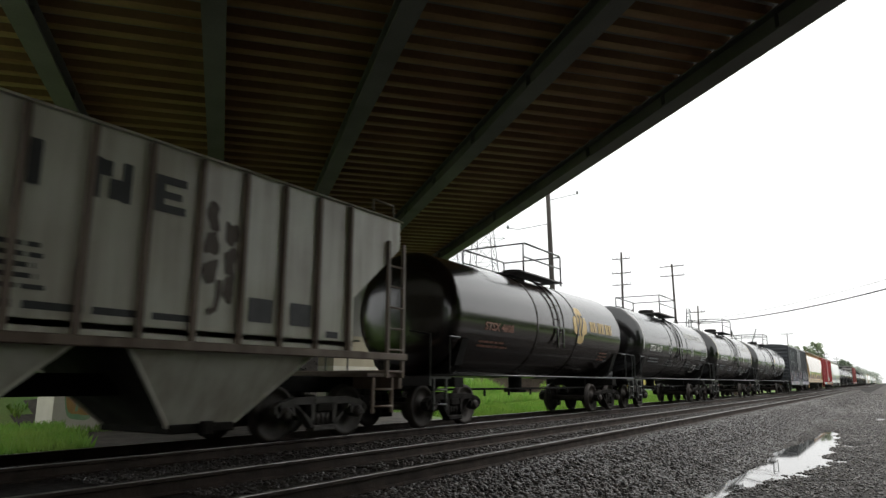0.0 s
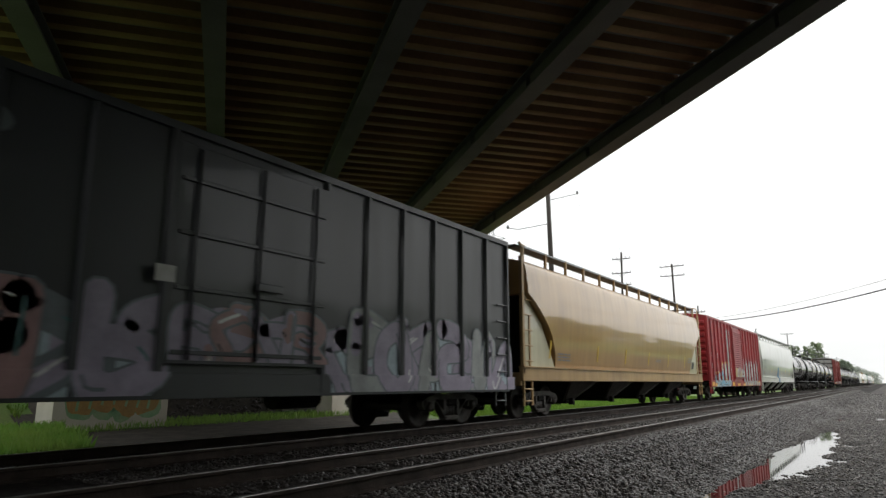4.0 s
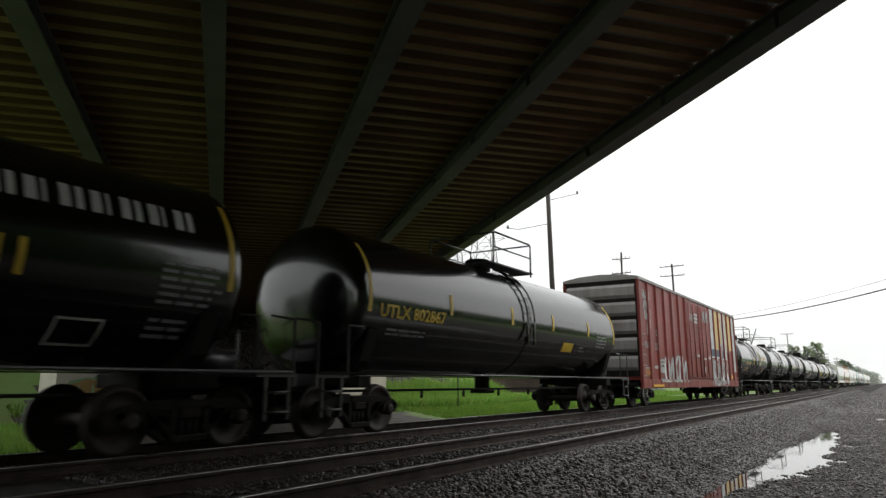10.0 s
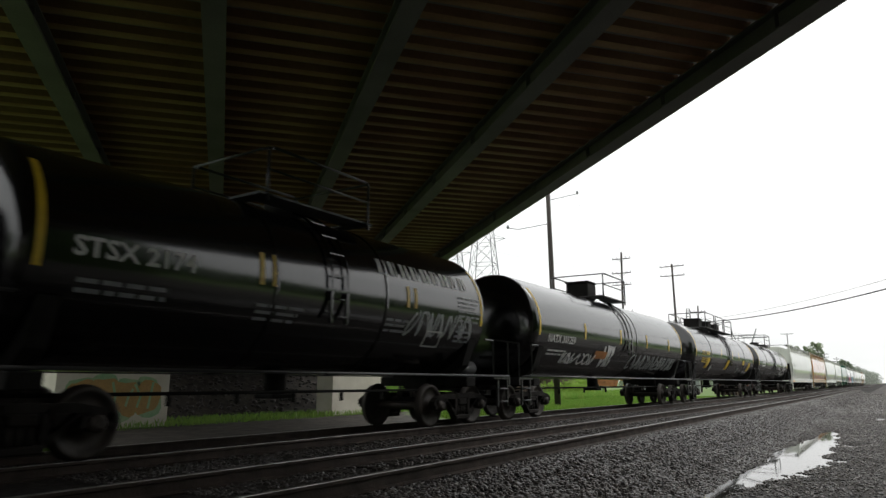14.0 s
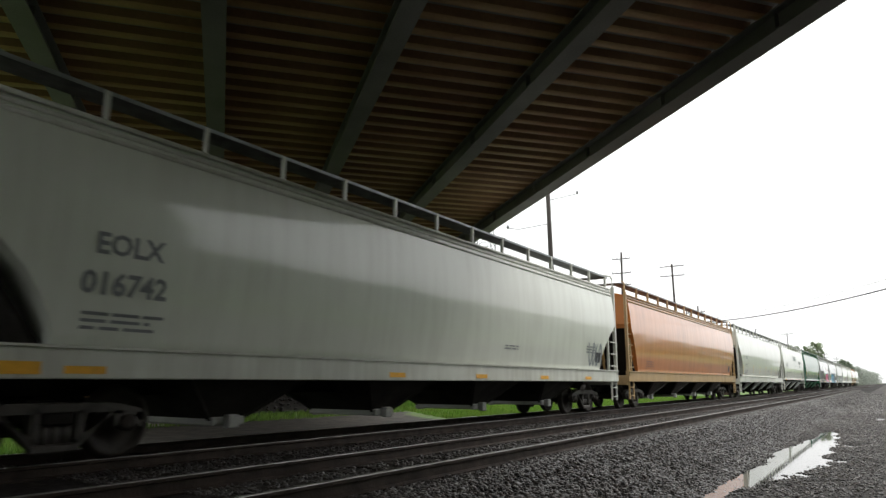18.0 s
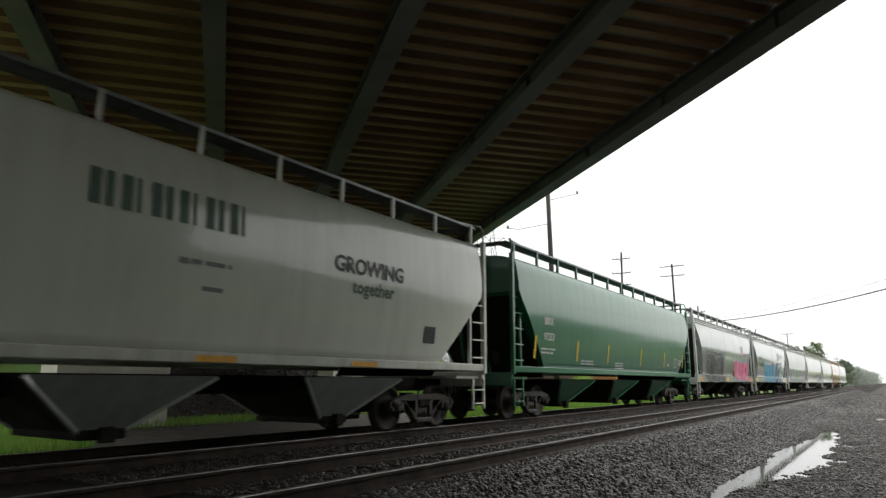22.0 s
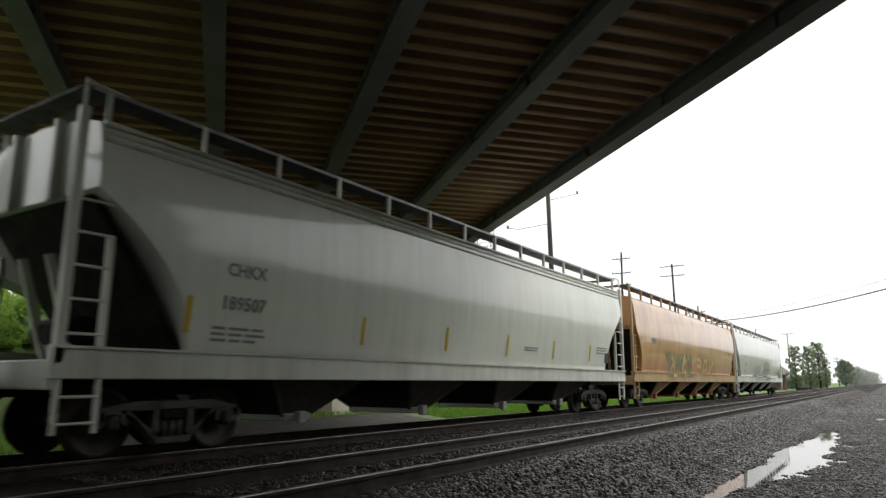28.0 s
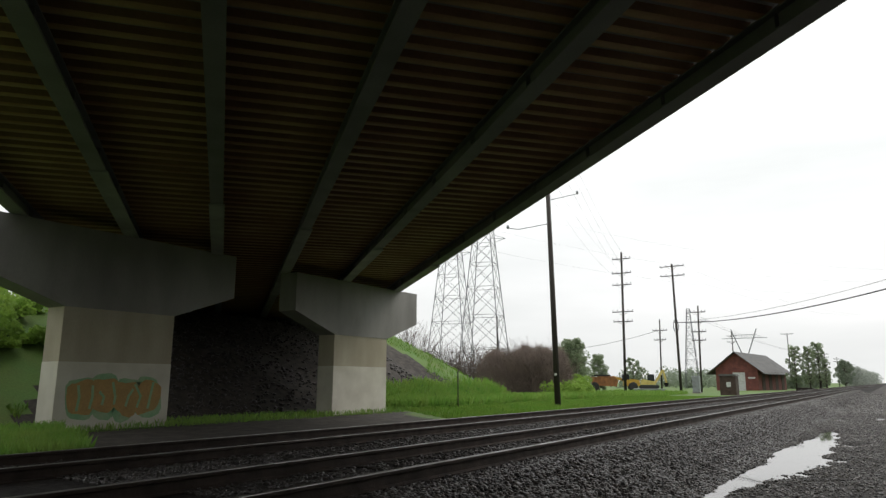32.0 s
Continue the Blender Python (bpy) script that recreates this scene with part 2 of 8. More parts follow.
# ---- mesh helpers ----
def fast_mesh(name, verts, faces, mats, indices=None, smooth=False):
    """A mesh from numpy arrays of vertices and equal-sided faces."""
    me = bpy.data.meshes.new(name)
    verts, faces = np.asarray(verts, dtype=np.float32), np.asarray(faces, dtype=np.int32)
    k = faces.shape[1]
    me.vertices.add(len(verts))
    me.vertices.foreach_set("co", verts.ravel())
    me.loops.add(faces.size)
    me.loops.foreach_set("vertex_index", faces.ravel())
    me.polygons.add(len(faces))
    me.polygons.foreach_set("loop_start", np.arange(0, faces.size, k, dtype=np.int32))
    me.polygons.foreach_set("loop_total", np.full(len(faces), k, dtype=np.int32))
    for m in mats if isinstance(mats, (list, tuple)) else [mats]:
        me.materials.append(m)
    if indices is not None:
        me.polygons.foreach_set("material_index", np.asarray(indices, dtype=np.int32))
    if smooth:
        me.polygons.foreach_set("use_smooth", np.ones(len(faces), dtype=bool))
    me.update(calc_edges=True)
    me.validate()
    return me


def mesh_of(name, bm, material):
    me = bpy.data.meshes.new(name)
    bm.normal_update()
    bm.to_mesh(me)
    bm.free()
    me.materials.append(material)
    return me


def part(name, bm, material, parent, label="", at=None):
    """One mesh object under a thing or a part; bm is a bmesh, or a mesh to share."""
    me = bm if isinstance(bm, bpy.types.Mesh) else mesh_of(name, bm, material)
    ob = new(name, me)
    ob.parent = parent
    if at is not None:
        ob.location = at
    if label:
        tagged(ob, label)
    return ob


def thing(name, label, category, group="", kind="", at=(0, 0, 0)):
    ob = tagged(new(name), label, category, group, kind)
    ob.location = at
    return ob


def box(bm, cx, cy, cz, sx, sy, sz, bevel=0.0, m=None):
    v = [bm.verts.new((cx + dx * sx / 2, cy + dy * sy / 2, cz + dz * sz / 2)) for dx in (-1, 1) for dy in (-1, 1) for dz in (-1, 1)]
    f = [bm.faces.new([v[i] for i in q]) for q in ((0, 1, 3, 2), (4, 6, 7, 5), (0, 4, 5, 1), (2, 3, 7, 6), (0, 2, 6, 4), (1, 5, 7, 3))]
    if m is not None:
        bmesh.ops.transform(bm, matrix=m, verts=v)
    if bevel:
        edges = list({e for q in f for e in q.edges})
        bmesh.ops.bevel(bm, geom=edges, offset=bevel, segments=1, affect="EDGES")


def rod(bm, a, b, r, n=8, r2=None, caps=True):
    """A round bar from a to b."""
    a, b = Vector(a), Vector(b)
    q = (b - a).to_track_quat("Z", "Y")
    rings = []
    for c, rr in ((a, r), (b, r if r2 is None else r2)):
        rings.append([bm.verts.new(c + q @ Vector((rr * math.cos(2 * math.pi * i / n), rr * math.sin(2 * math.pi * i / n), 0))) for i in range(n)])
    for i in range(n):
        f = bm.faces.new((rings[0][i], rings[0][(i + 1) % n], rings[1][(i + 1) % n], rings[1][i]))
        f.smooth = n > 5
    if caps:
        bm.faces.new(rings[0][::-1])
        bm.faces.new(rings[1])


def pipe(bm, pts, r, n=6):
    for a, b in zip(pts, pts[1:]):
        rod(bm, a, b, r, n)


def bar(bm, a, b, w, h):
    """A square bar from a to b, w across and h deep."""
    a, b = Vector(a), Vector(b)
    q = (b - a).to_track_quat("Z", "Y")
    rings = [[bm.verts.new(c + q @ Vector((sx * w / 2, sy * h / 2, 0))) for sx, sy in ((-1, -1), (1, -1), (1, 1), (-1, 1))] for c in (a, b)]
    for i in range(4):
        bm.faces.new((rings[0][i], rings[0][(i + 1) % 4], rings[1][(i + 1) % 4], rings[1][i]))
    bm.faces.new(rings[0][::-1])
    bm.faces.new(rings[1])


def prism(bm, outline, x0, x1, axis="x"):
    """An outline extruded along one axis: (y, z) along x, (x, z) along y, (x, y) along z."""
    def place(u, v, w):
        return {"x": (w, u, v), "y": (u, w, v), "z": (u, v, w)}[axis]
    lo = [bm.verts.new(place(u, v, x0)) for u, v in outline]
    hi = [bm.verts.new(place(u, v, x1)) for u, v in outline]
    k = len(outline)
    faces = [bm.faces.new((lo[i], lo[(i + 1) % k], hi[(i + 1) % k], hi[i])) for i in range(k)]
    faces += [bm.faces.new(lo[::-1]), bm.faces.new(hi)]
    bmesh.ops.recalc_face_normals(bm, faces=faces)


def lathe(bm, profile, n, axis="x", smooth=True):
    """A profile of (along, radius) turned round the x or y or z axis."""
    rings = []
    for s, r in profile:
        ring = []
        for i in range(n):
            c, d = r * math.cos(2 * math.pi * i / n), r * math.sin(2 * math.pi * i / n)
            ring.append(bm.verts.new({"x": (s, c, d), "y": (c, s, d), "z": (c, d, s)}[axis]))
        rings.append(ring)
    faces = []
    for a, b in zip(rings, rings[1:]):
        for i in range(n):
            f = bm.faces.new((a[i], a[(i + 1) % n], b[(i + 1) % n], b[i]))
            f.smooth = smooth
            faces.append(f)
    faces += [bm.faces.new(rings[0]), bm.faces.new(rings[-1])]
    bmesh.ops.recalc_face_normals(bm, faces=faces)


def text_mesh(words, size, material):
    """Letters of the built-in font as a flat mesh, centred."""
    cu = bpy.data.curves.new("letters", "FONT")
    cu.body, cu.size, cu.align_x, cu.align_y, cu.resolution_u = words, size, "CENTER", "CENTER", 2
    cu.offset = size * 0.028
    ob = new("letters", cu)
    bpy.context.view_layer.update()
    me = bpy.data.meshes.new_from_object(ob.evaluated_get(bpy.context.evaluated_depsgraph_get()))
    bpy.data.objects.remove(ob)
    bpy.data.curves.remove(cu)
    me.materials.clear()
    me.materials.append(material)
    return me


# ---- ground ----
BA = radians(48.08)
BPERP = np.array([math.cos(BA), math.sin(BA)])   # across the bridge


def smooth_noise(x, y, s, seed):
    """Cheap smooth random relief, of unit size."""
    r = np.random.default_rng(seed)
    v = np.zeros_like(x)
    for _ in range(7):
        a, f, ph = r.uniform(0, 6.283), r.uniform(0.6, 1.7) * s, r.uniform(0, 6.283)
        v = v + np.sin((x * math.cos(a) + y * math.sin(a)) * f + ph)
    return v / 3.2


def ground_height(x, y):
    xs = [-3000, -60, -24, -16, -12.6, -11.1, -10.6, -7.5, -7.0, -3.93, -2.75, -2.2, -1.3, 0.2, 2.5, 3000]
    zs = [-0.6, -0.6, -0.6, -0.58, -0.48, -0.24, -0.17, -0.17, -0.13, -0.13, -0.58, -0.615, -0.615, -0.6, -0.6, -0.6]
    z = np.interp(x, xs, zs)
    wob = smooth_noise(x, y, 0.9, 3) * 0.03 + smooth_noise(x, y, 4.0, 4) * 0.012
    z = z + np.where((x > -3.3), wob, 0.0) + np.where((x < -12), smooth_noise(x, y, 0.25, 5) * 0.06, 0.0)
    # the trough that holds the rain water, wandering along the foot of the ballast
    mid = np.interp(y, [9, 11.8, 13.3, 15.5, 18, 21, 24, 26.5], [-2.4, -2.36, -2.15, -2.0, -1.87, -1.77, -1.74, -1.86])
    half = np.interp(y, [5, 8, 10.5, 11.8, 13.3, 15.5, 18, 21, 24, 26.5, 27.6], [0.1, 0.42, 0.38, 0.40, 0.55, 0.64, 0.62, 0.54, 0.45, 0.26, 0.0])
    dip = np.clip(1.35 - np.abs(x - mid) / np.maximum(half, 0.05) + smooth_noise(x, y, 3.0, 6) * 0.22 + smooth_noise(x, y, 9.0, 8) * 0.18, 0, 1) * (half > 0.02)
    spot = np.clip(1.2 - np.hypot((x + 0.93) / 0.24, (y - 21.1) / 0.7), 0, 1) + np.clip(1.1 - np.hypot((x + 1.01) / 0.13, (y - 16.8) / 0.5), 0, 1) + np.clip(1.2 - np.hypot((x + 0.5) / 0.5, (y - 37.5) / 2.2), 0, 1)
    z = np.where((x > -3.2) & (x < 1.2), z - 0.075 * np.clip(dip + spot, 0, 1), z)
    # the road embankment on both sides of the railway
    c = x * BPERP[0] + y * BPERP[1]
    side = 6.0 - (np.abs(c) - 9.3) / 1.75
    left = np.clip((-25.2 - x) / 10.5 * 6.0, 0, 5.6)
    right = np.clip((x - 12.0) / 10.5 * 6.0, 0, 5.6)
    bank = np.maximum(np.minimum(side, left), np.minimum(side, right))
    bank = bank + smooth_noise(x, y, 0.8, 9) * 0.15 * np.clip(bank, 0, 1)
    return np.where(bank > 0, np.maximum(z, z + bank), z)


def axis_steps(*spans):
    out = []
    for a, b, s in spans:
        out += list(np.arange(a, b - 1e-6, s))
    return np.array(out + [spans[-1][1]])


gx = axis_steps((-3000, -400, 260), (-400, -100, 30), (-100, -50, 4), (-50, -12, 0.8), (-12, -5, 0.3), (-5, 1.6, 0.09), (1.6, 12, 0.8), (12, 40, 2), (40, 400, 40), (400, 3000, 260))
gy = axis_steps((-3000, -400, 260), (-400, -40, 20), (-40, 4, 2), (4, 28, 0.11), (28, 60, 0.5), (60, 160, 2), (160, 400, 20), (400, 3000, 260))
GX, GY = np.meshgrid(gx, gy, indexing="ij")
GZ = ground_height(GX, GY)
ni, nj = GX.shape
idx = np.arange(ni * nj).reshape(ni, nj)
quads = np.stack([idx[:-1, :-1], idx[1:, :-1], idx[1:, 1:], idx[:-1, 1:]], -1).reshape(-1, 4)
fx = (GX[:-1, :-1] + GX[1:, 1:]).ravel() / 2
fy = (GY[:-1, :-1] + GY[1:, 1:]).ravel() / 2
fc = fx * BPERP[0] + fy * BPERP[1]
wav = smooth_noise(fx, fy, 0.5, 21)
slot = np.zeros(len(quads), dtype=np.int32)                                     # grass
slot[(fx > -12.3 + wav * 0.25) & (fx < -2.75)] = 1                              # ballast
slot[(fx >= -2.75) & (fx < 12.0 + wav)] = 2                                      # path
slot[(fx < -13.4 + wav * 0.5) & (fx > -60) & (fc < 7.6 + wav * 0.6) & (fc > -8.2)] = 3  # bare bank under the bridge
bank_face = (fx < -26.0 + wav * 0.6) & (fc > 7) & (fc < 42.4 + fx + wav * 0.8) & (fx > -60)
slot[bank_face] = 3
ground = new("ground", fast_mesh("ground", np.stack([GX, GY, GZ], -1).reshape(-1, 3), quads, [GRASS_GROUND, BALLAST, PATH, DIRT_BANK], slot, smooth=True))
tagged(ground, "wet ground with ballast, gravel path, grass and a road embankment", "ground", kind="structure")

wx, wy = np.meshgrid(np.linspace(-3.0, 0.9, 24), np.linspace(6, 42, 60), indexing="ij")
wi = np.arange(wx.size).reshape(wx.shape)
wq = np.stack([wi[:-1, :-1], wi[1:, :-1], wi[1:, 1:], wi[:-1, 1:]], -1).reshape(-1, 4)
puddle = new("puddle", fast_mesh("puddle", np.stack([wx, wy, np.full_like(wx, -0.645)], -1).reshape(-1, 3), wq, WATER))
tagged(puddle, "shallow rain puddle lying along the gravel path", "puddle", kind="structure")


def stone_field(name, n, xr, yr, size, label, seed, ypow=1.0, flat=0.75, avoid=None, mat=None):
    """Broken stones, each with its own angular shape, joined because nobody could count them."""
    r = np.random.default_rng(seed)
    x = r.uniform(*xr, n)
    y = yr[0] + (yr[1] - yr[0]) * r.uniform(0, 1, n) ** ypow
    if avoid is not None:
        keep = avoid(x, y, r)
        x, y = x[keep], y[keep]
    n = len(x)
    t = (1 + 5 ** 0.5) / 2
    ico = np.array([(-1, t, 0), (1, t, 0), (-1, -t, 0), (1, -t, 0), (0, -1, t), (0, 1, t), (0, -1, -t), (0, 1, -t), (t, 0, -1), (t, 0, 1), (-t, 0, -1), (-t, 0, 1)]) / 1.9
    tri = np.array([(0, 11, 5), (0, 5, 1), (0, 1, 7), (0, 7, 10), (0, 10, 11), (1, 5, 9), (5, 11, 4), (11, 10, 2), (10, 7, 6), (7, 1, 8), (3, 9, 4), (3, 4, 2), (3, 2, 6), (3, 6, 8), (3, 8, 9), (4, 9, 5), (2, 4, 11), (6, 2, 10), (8, 6, 7), (9, 8, 1)])
    s = r.uniform(*size, n)
    v = ico[None] * (1 + r.uniform(-0.38, 0.3, (n, 12, 1))) * np.stack([r.uniform(0.7, 1.3, n), r.uniform(0.7, 1.3, n), r.uniform(0.5, 1.0, n) * flat], -1)[:, None]
    a = r.uniform(0, 6.283, n)
    ca, sa = np.cos(a)[:, None], np.sin(a)[:, None]
    tl = r.uniform(-0.6, 0.6, n)[:, None]
    vx, vy, vz = v[..., 0], v[..., 1], v[..., 2]
    vx, vz = vx * np.cos(tl) - vz * np.sin(tl), vx * np.sin(tl) + vz * np.cos(tl)
    v = np.stack([vx * ca - vy * sa, vx * sa + vy * ca, vz], -1) * s[:, None, None]
    z = ground_height(x, y) + s * 0.25
    v = v + np.stack([x, y, z], -1)[:, None]
    f = tri[None] + (np.arange(n) * 12)[:, None, None]
    ob = new(name, fast_mesh(name, v.reshape(-1, 3), f.reshape(-1, 3), mat or STONE))
    return tagged(ob, label, "gravel", kind="stuff")


def puddle_thin(x, y, r):
    wet = ground_height(x, y) < -0.65
    return (~wet) | (r.uniform(0, 1, len(x)) < 0.14)


stone_field("ballast_stones", 52000, (-4.45, -2.45), (4.5, 50), (0.017, 0.04), "wet dark crushed ballast stones on the track shoulder", 11, 1.5, mat=STONE_SHOULDER)
stone_field("path_gravel", 42000, (-2.9, 1.3), (6, 50), (0.011, 0.031), "wet grey gravel on the service path", 12, 1.5, avoid=puddle_thin)
stone_field("ballast_stones", 15000, (-8.4, -4.3), (4.5, 45), (0.022, 0.042), "dark crushed ballast stones between the rails", 13, 1.4, mat=STONE_DARK)
stone_field("ballast_stones", 16000, (-4.4, 1.8), (42, 120), (0.03, 0.06), "wet dark gravel farther along the line", 15, 1.3)
stone_field("ballast_stones", 7000, (-11.4, -8.4), (4.5, 40), (0.022, 0.042), "dark crushed ballast stones under the train's track", 14, 1.3, mat=STONE_DARK)

def on_bank(x, y, r):
    c = x * BPERP[0] + y * BPERP[1]
    return (c > -7.2) & (c < 11.5) & (r.uniform(0, 1, len(x)) < 0.9)


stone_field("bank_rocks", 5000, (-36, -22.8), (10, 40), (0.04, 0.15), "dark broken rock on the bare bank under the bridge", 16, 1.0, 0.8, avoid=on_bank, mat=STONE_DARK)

# ---- tracks ----


def rail_bm():
    bm = bmesh.new()
    outline = [(0.07, -0.17), (0.07, -0.158), (0.014, -0.14), (0.010, -0.05), (0.035, -0.038), (0.035, -0.006), (-0.035, -0.006), (-0.035, -0.038), (-0.010, -0.05), (-0.014, -0.14), (-0.07, -0.158), (-0.07, -0.17)]
    prism(bm, outline, -60, 700, "y")
    return bm


def rail_head_bm():
    bm = bmesh.new()
    prism(bm, [(0.033, -0.006), (0.03, 0.0), (-0.03, 0.0), (-0.033, -0.006)], -60, 700, "y")
    return bm


def track(x, z, label):
    t = thing("railway_track", label, "railway track", "railway tracks", "structure", (x, 0, z))
    for s in (-0.755, 0.755):
        r = part("rail", RAIL_ME, RAIL_SIDE, t, at=(s, 0, 0))
        part("rail_head", HEAD_ME, RAIL_TOP, r, "worn shiny running surface")
    return t


RAIL_ME, HEAD_ME = mesh_of("rail", rail_bm(), RAIL_SIDE), mesh_of("rail_head", rail_head_bm(), RAIL_TOP)
track_far = track(XT, 0.0, "railway track with rusty rails, on which the train runs")
track_near = track(XN, NZ, "empty railway track with rusty rails in dark ballast")

# ---- bridge ----
# the deck runs skew to the railway and falls gently away from the path
GIRDERS = (8.87, 5.67, 2.56, -0.38, -3.26, -6.2)
GZ0, DECK_Z = 7.02, 7.51
B_ALONG = Vector((-0.77855, 0.62648, -0.0372))
B_UP = Vector((-0.03769, 0.01249, 0.99921))
B_ACROSS = B_ALONG.cross(B_UP).normalized()


def bridge_frame():
    return Matrix([(B_ACROSS[k], B_ALONG[k], B_UP[k], 0) for k in range(3)] + [(0, 0, 0, 1)])


bridge = tagged(new("road_bridge"), "road overpass of painted steel girders with a rusty corrugated deck underside", "bridge", kind="structure")
bridge.matrix_world = bridge_frame()
A0, A1 = -25.4, 51.4
bm = bmesh.new()
for w0, w1, z0, z1 in ((-0.21, 0.21, 0.0, 0.04), (-0.01, 0.01, 0.04, 0.41), (-0.16, 0.16, 0.41, 0.45)):
    box(bm, (w0 + w1) / 2, (A0 + A1) / 2, (z0 + z1) / 2, w1 - w0, A1 - A0, z1 - z0)
EDGE_GIRDER_ME = mesh_of("girder", bm, GIRDER_STEEL)
bm = bmesh.new()
for w0, w1, z0, z1 in ((-0.19, 0.19, 0.0, 0.04), (-0.01, 0.01, 0.04, 0.41), (-0.14, 0.14, 0.41, 0.45)):
    box(bm, (w0 + w1) / 2, (A0 + A1) / 2, (z0 + z1) / 2, w1 - w0, A1 - A0, z1 - z0)
GIRDER_ME = mesh_of("girder", bm, GIRDER_STEEL)
bm = bmesh.new()
box(bm, 0, 0, 0.22, 0.22, 0.014, 0.35)
STIFF_ME = mesh_of("stiffener", bm, GIRDER_STEEL)
bm = bmesh.new()
box(bm, 0, 0, -0.03, 0.46, 14.6, 0.05, 0.008)
PLATE_ME = mesh_of("cover_plate", bm, GIRDER_PALE)
for c in GIRDERS:
    g = part("girder", EDGE_GIRDER_ME if c > 8 else GIRDER_ME, GIRDER_STEEL, bridge, "grey painted steel girder", (c, 0, GZ0))
    for a in np.arange(-8, 40, 3.2):
        part("stiffener", STIFF_ME, GIRDER_STEEL, g, at=(0, float(a), 0))
    # the bottom flange is doubled over the piers
    part("cover_plate", PLATE_ME, GIRDER_PALE, g, "lighter doubled flange over the pier", (0, (c * 0.6264 + 16.2) / 0.7787 + 7.3, 0))
# corrugated forms between the girders: one sheet a bay
PITCH = 0.52
for c0, c1 in zip(GIRDERS[1:], GIRDERS[:-1]):
    n = int((A1 - A0) / PITCH)
    prof = []
    for i in range(n):
        a = A0 + i * PITCH
        prof += [(a, 0.13), (a + PITCH * 0.28, 0.13), (a + PITCH * 0.44, 0.0), (a + PITCH * 0.84, 0.0)]
    prof = np.array(prof + [(A1, 0.13)])
    k = len(prof)
    V = np.concatenate([np.column_stack([np.full(k, c0 + 0.06), prof[:, 0], prof[:, 1] + DECK_Z - 0.05]), np.column_stack([np.full(k, c1 - 0.06), prof[:, 0], prof[:, 1] + DECK_Z - 0.05])])
    F = np.array([(i, k + i, k + i + 1, i + 1) for i in range(k - 1)])
    # grooves and webs take the darker colour, their shade painted in
    part("deck_form", fast_mesh("deck_form", V, F, [DECK_STEEL, DECK_GROOVE_SHADE], [0 if i % 4 == 2 else 1 for i in range(k - 1)]), DECK_STEEL, bridge, "rust-streaked corrugated steel deck form")
bm = bmesh.new()
box(bm, 1.33, (A0 + A1) / 2, DECK_Z + 0.20, 15.2, A1 - A0 + 22, 0.26)
part("deck_slab", bm, CONCRETE, bridge, "concrete road slab")
for s, c in ((1, 8.7), (-1, -6.0)):
    bm = bmesh.new()
    prism(bm, [(c - 0.25, DECK_Z + 0.29), (c + 0.2, DECK_Z + 0.29), (c + 0.2, DECK_Z + 1.15), (c - 0.05 * s, DECK_Z + 1.15)], A0, A1, "y")
    part("parapet", bm, CONCRETE, bridge, "concrete parapet")

def pier(x, yc, zb, top, label, name="bridge_pier", seats=(-3.6, 0.2, 4.0)):
    t = thing(name, label, "bridge pier", "bridge piers", "structure", (x, yc, 0))
    d = 1.0 if x < 0 else -1.0
    bm = bmesh.new()
    prism(bm, [(-2.02, zb - 0.5), (2.02, zb - 0.5), (2.02, top - 2.66), (-2.02, top - 2.66)], 0, -d, "x")
    part("column", bm, CONCRETE_TAN, t, "tan weathered concrete column")
    bm = bmesh.new()
    prism(bm, [(-4.68, top), (4.68, top), (4.68, top - 1.72), (2.02, top - 2.66), (-2.02, top - 2.66), (-4.68, top - 1.72)], 0.03 * d, -1.03 * d, "x")
    part("cap", bm, CONCRETE, t, "hammerhead pier cap of grey concrete")
    bm = bmesh.new()
    prism(bm, [(-2.03, zb - 0.4), (2.03, zb - 0.4), (2.03, zb + 2.2), (-2.03, zb + 2.2)], 0.006 * d, -1.006 * d, "x")
    part("repainted_band", bm, CONCRETE_PAINT, t, "lighter band of repainted concrete")
    for i in seats:
        bm = bmesh.new()
        box(bm, -0.5 * d, i, top + 0.03, 0.5, 0.5, 0.07, 0.01)
        part("bearing", bm, CAST, t, "steel bearing pad")
    return t


pier_one = pier(-22.0, 13.35, -0.62, 6.0, "grey concrete hammerhead pier with faded graffiti at its foot")
pier(-22.0, 26.15, -0.5, 5.84, "grey concrete hammerhead pier standing in the grass", seats=(-4.3, -0.9, 3.0))
pier(9.0, -12.0, -0.6, 7.36, "grey concrete hammerhead pier on the camera's side")
pier(9.0, 1.0, -0.6, 7.2, "grey concrete hammerhead pier on the camera's side")
bm = bmesh.new()
box(bm, -0.7, 0, 2.4, 20.0, 1.2, 9.4)
abut = part("abutment", bm, CONCRETE, bridge, "concrete abutment wall", (0.3, 52.0, 0))
abut = part("abutment", abut.data, CONCRETE, bridge, "concrete abutment wall", (0.3, -26.0, 0))


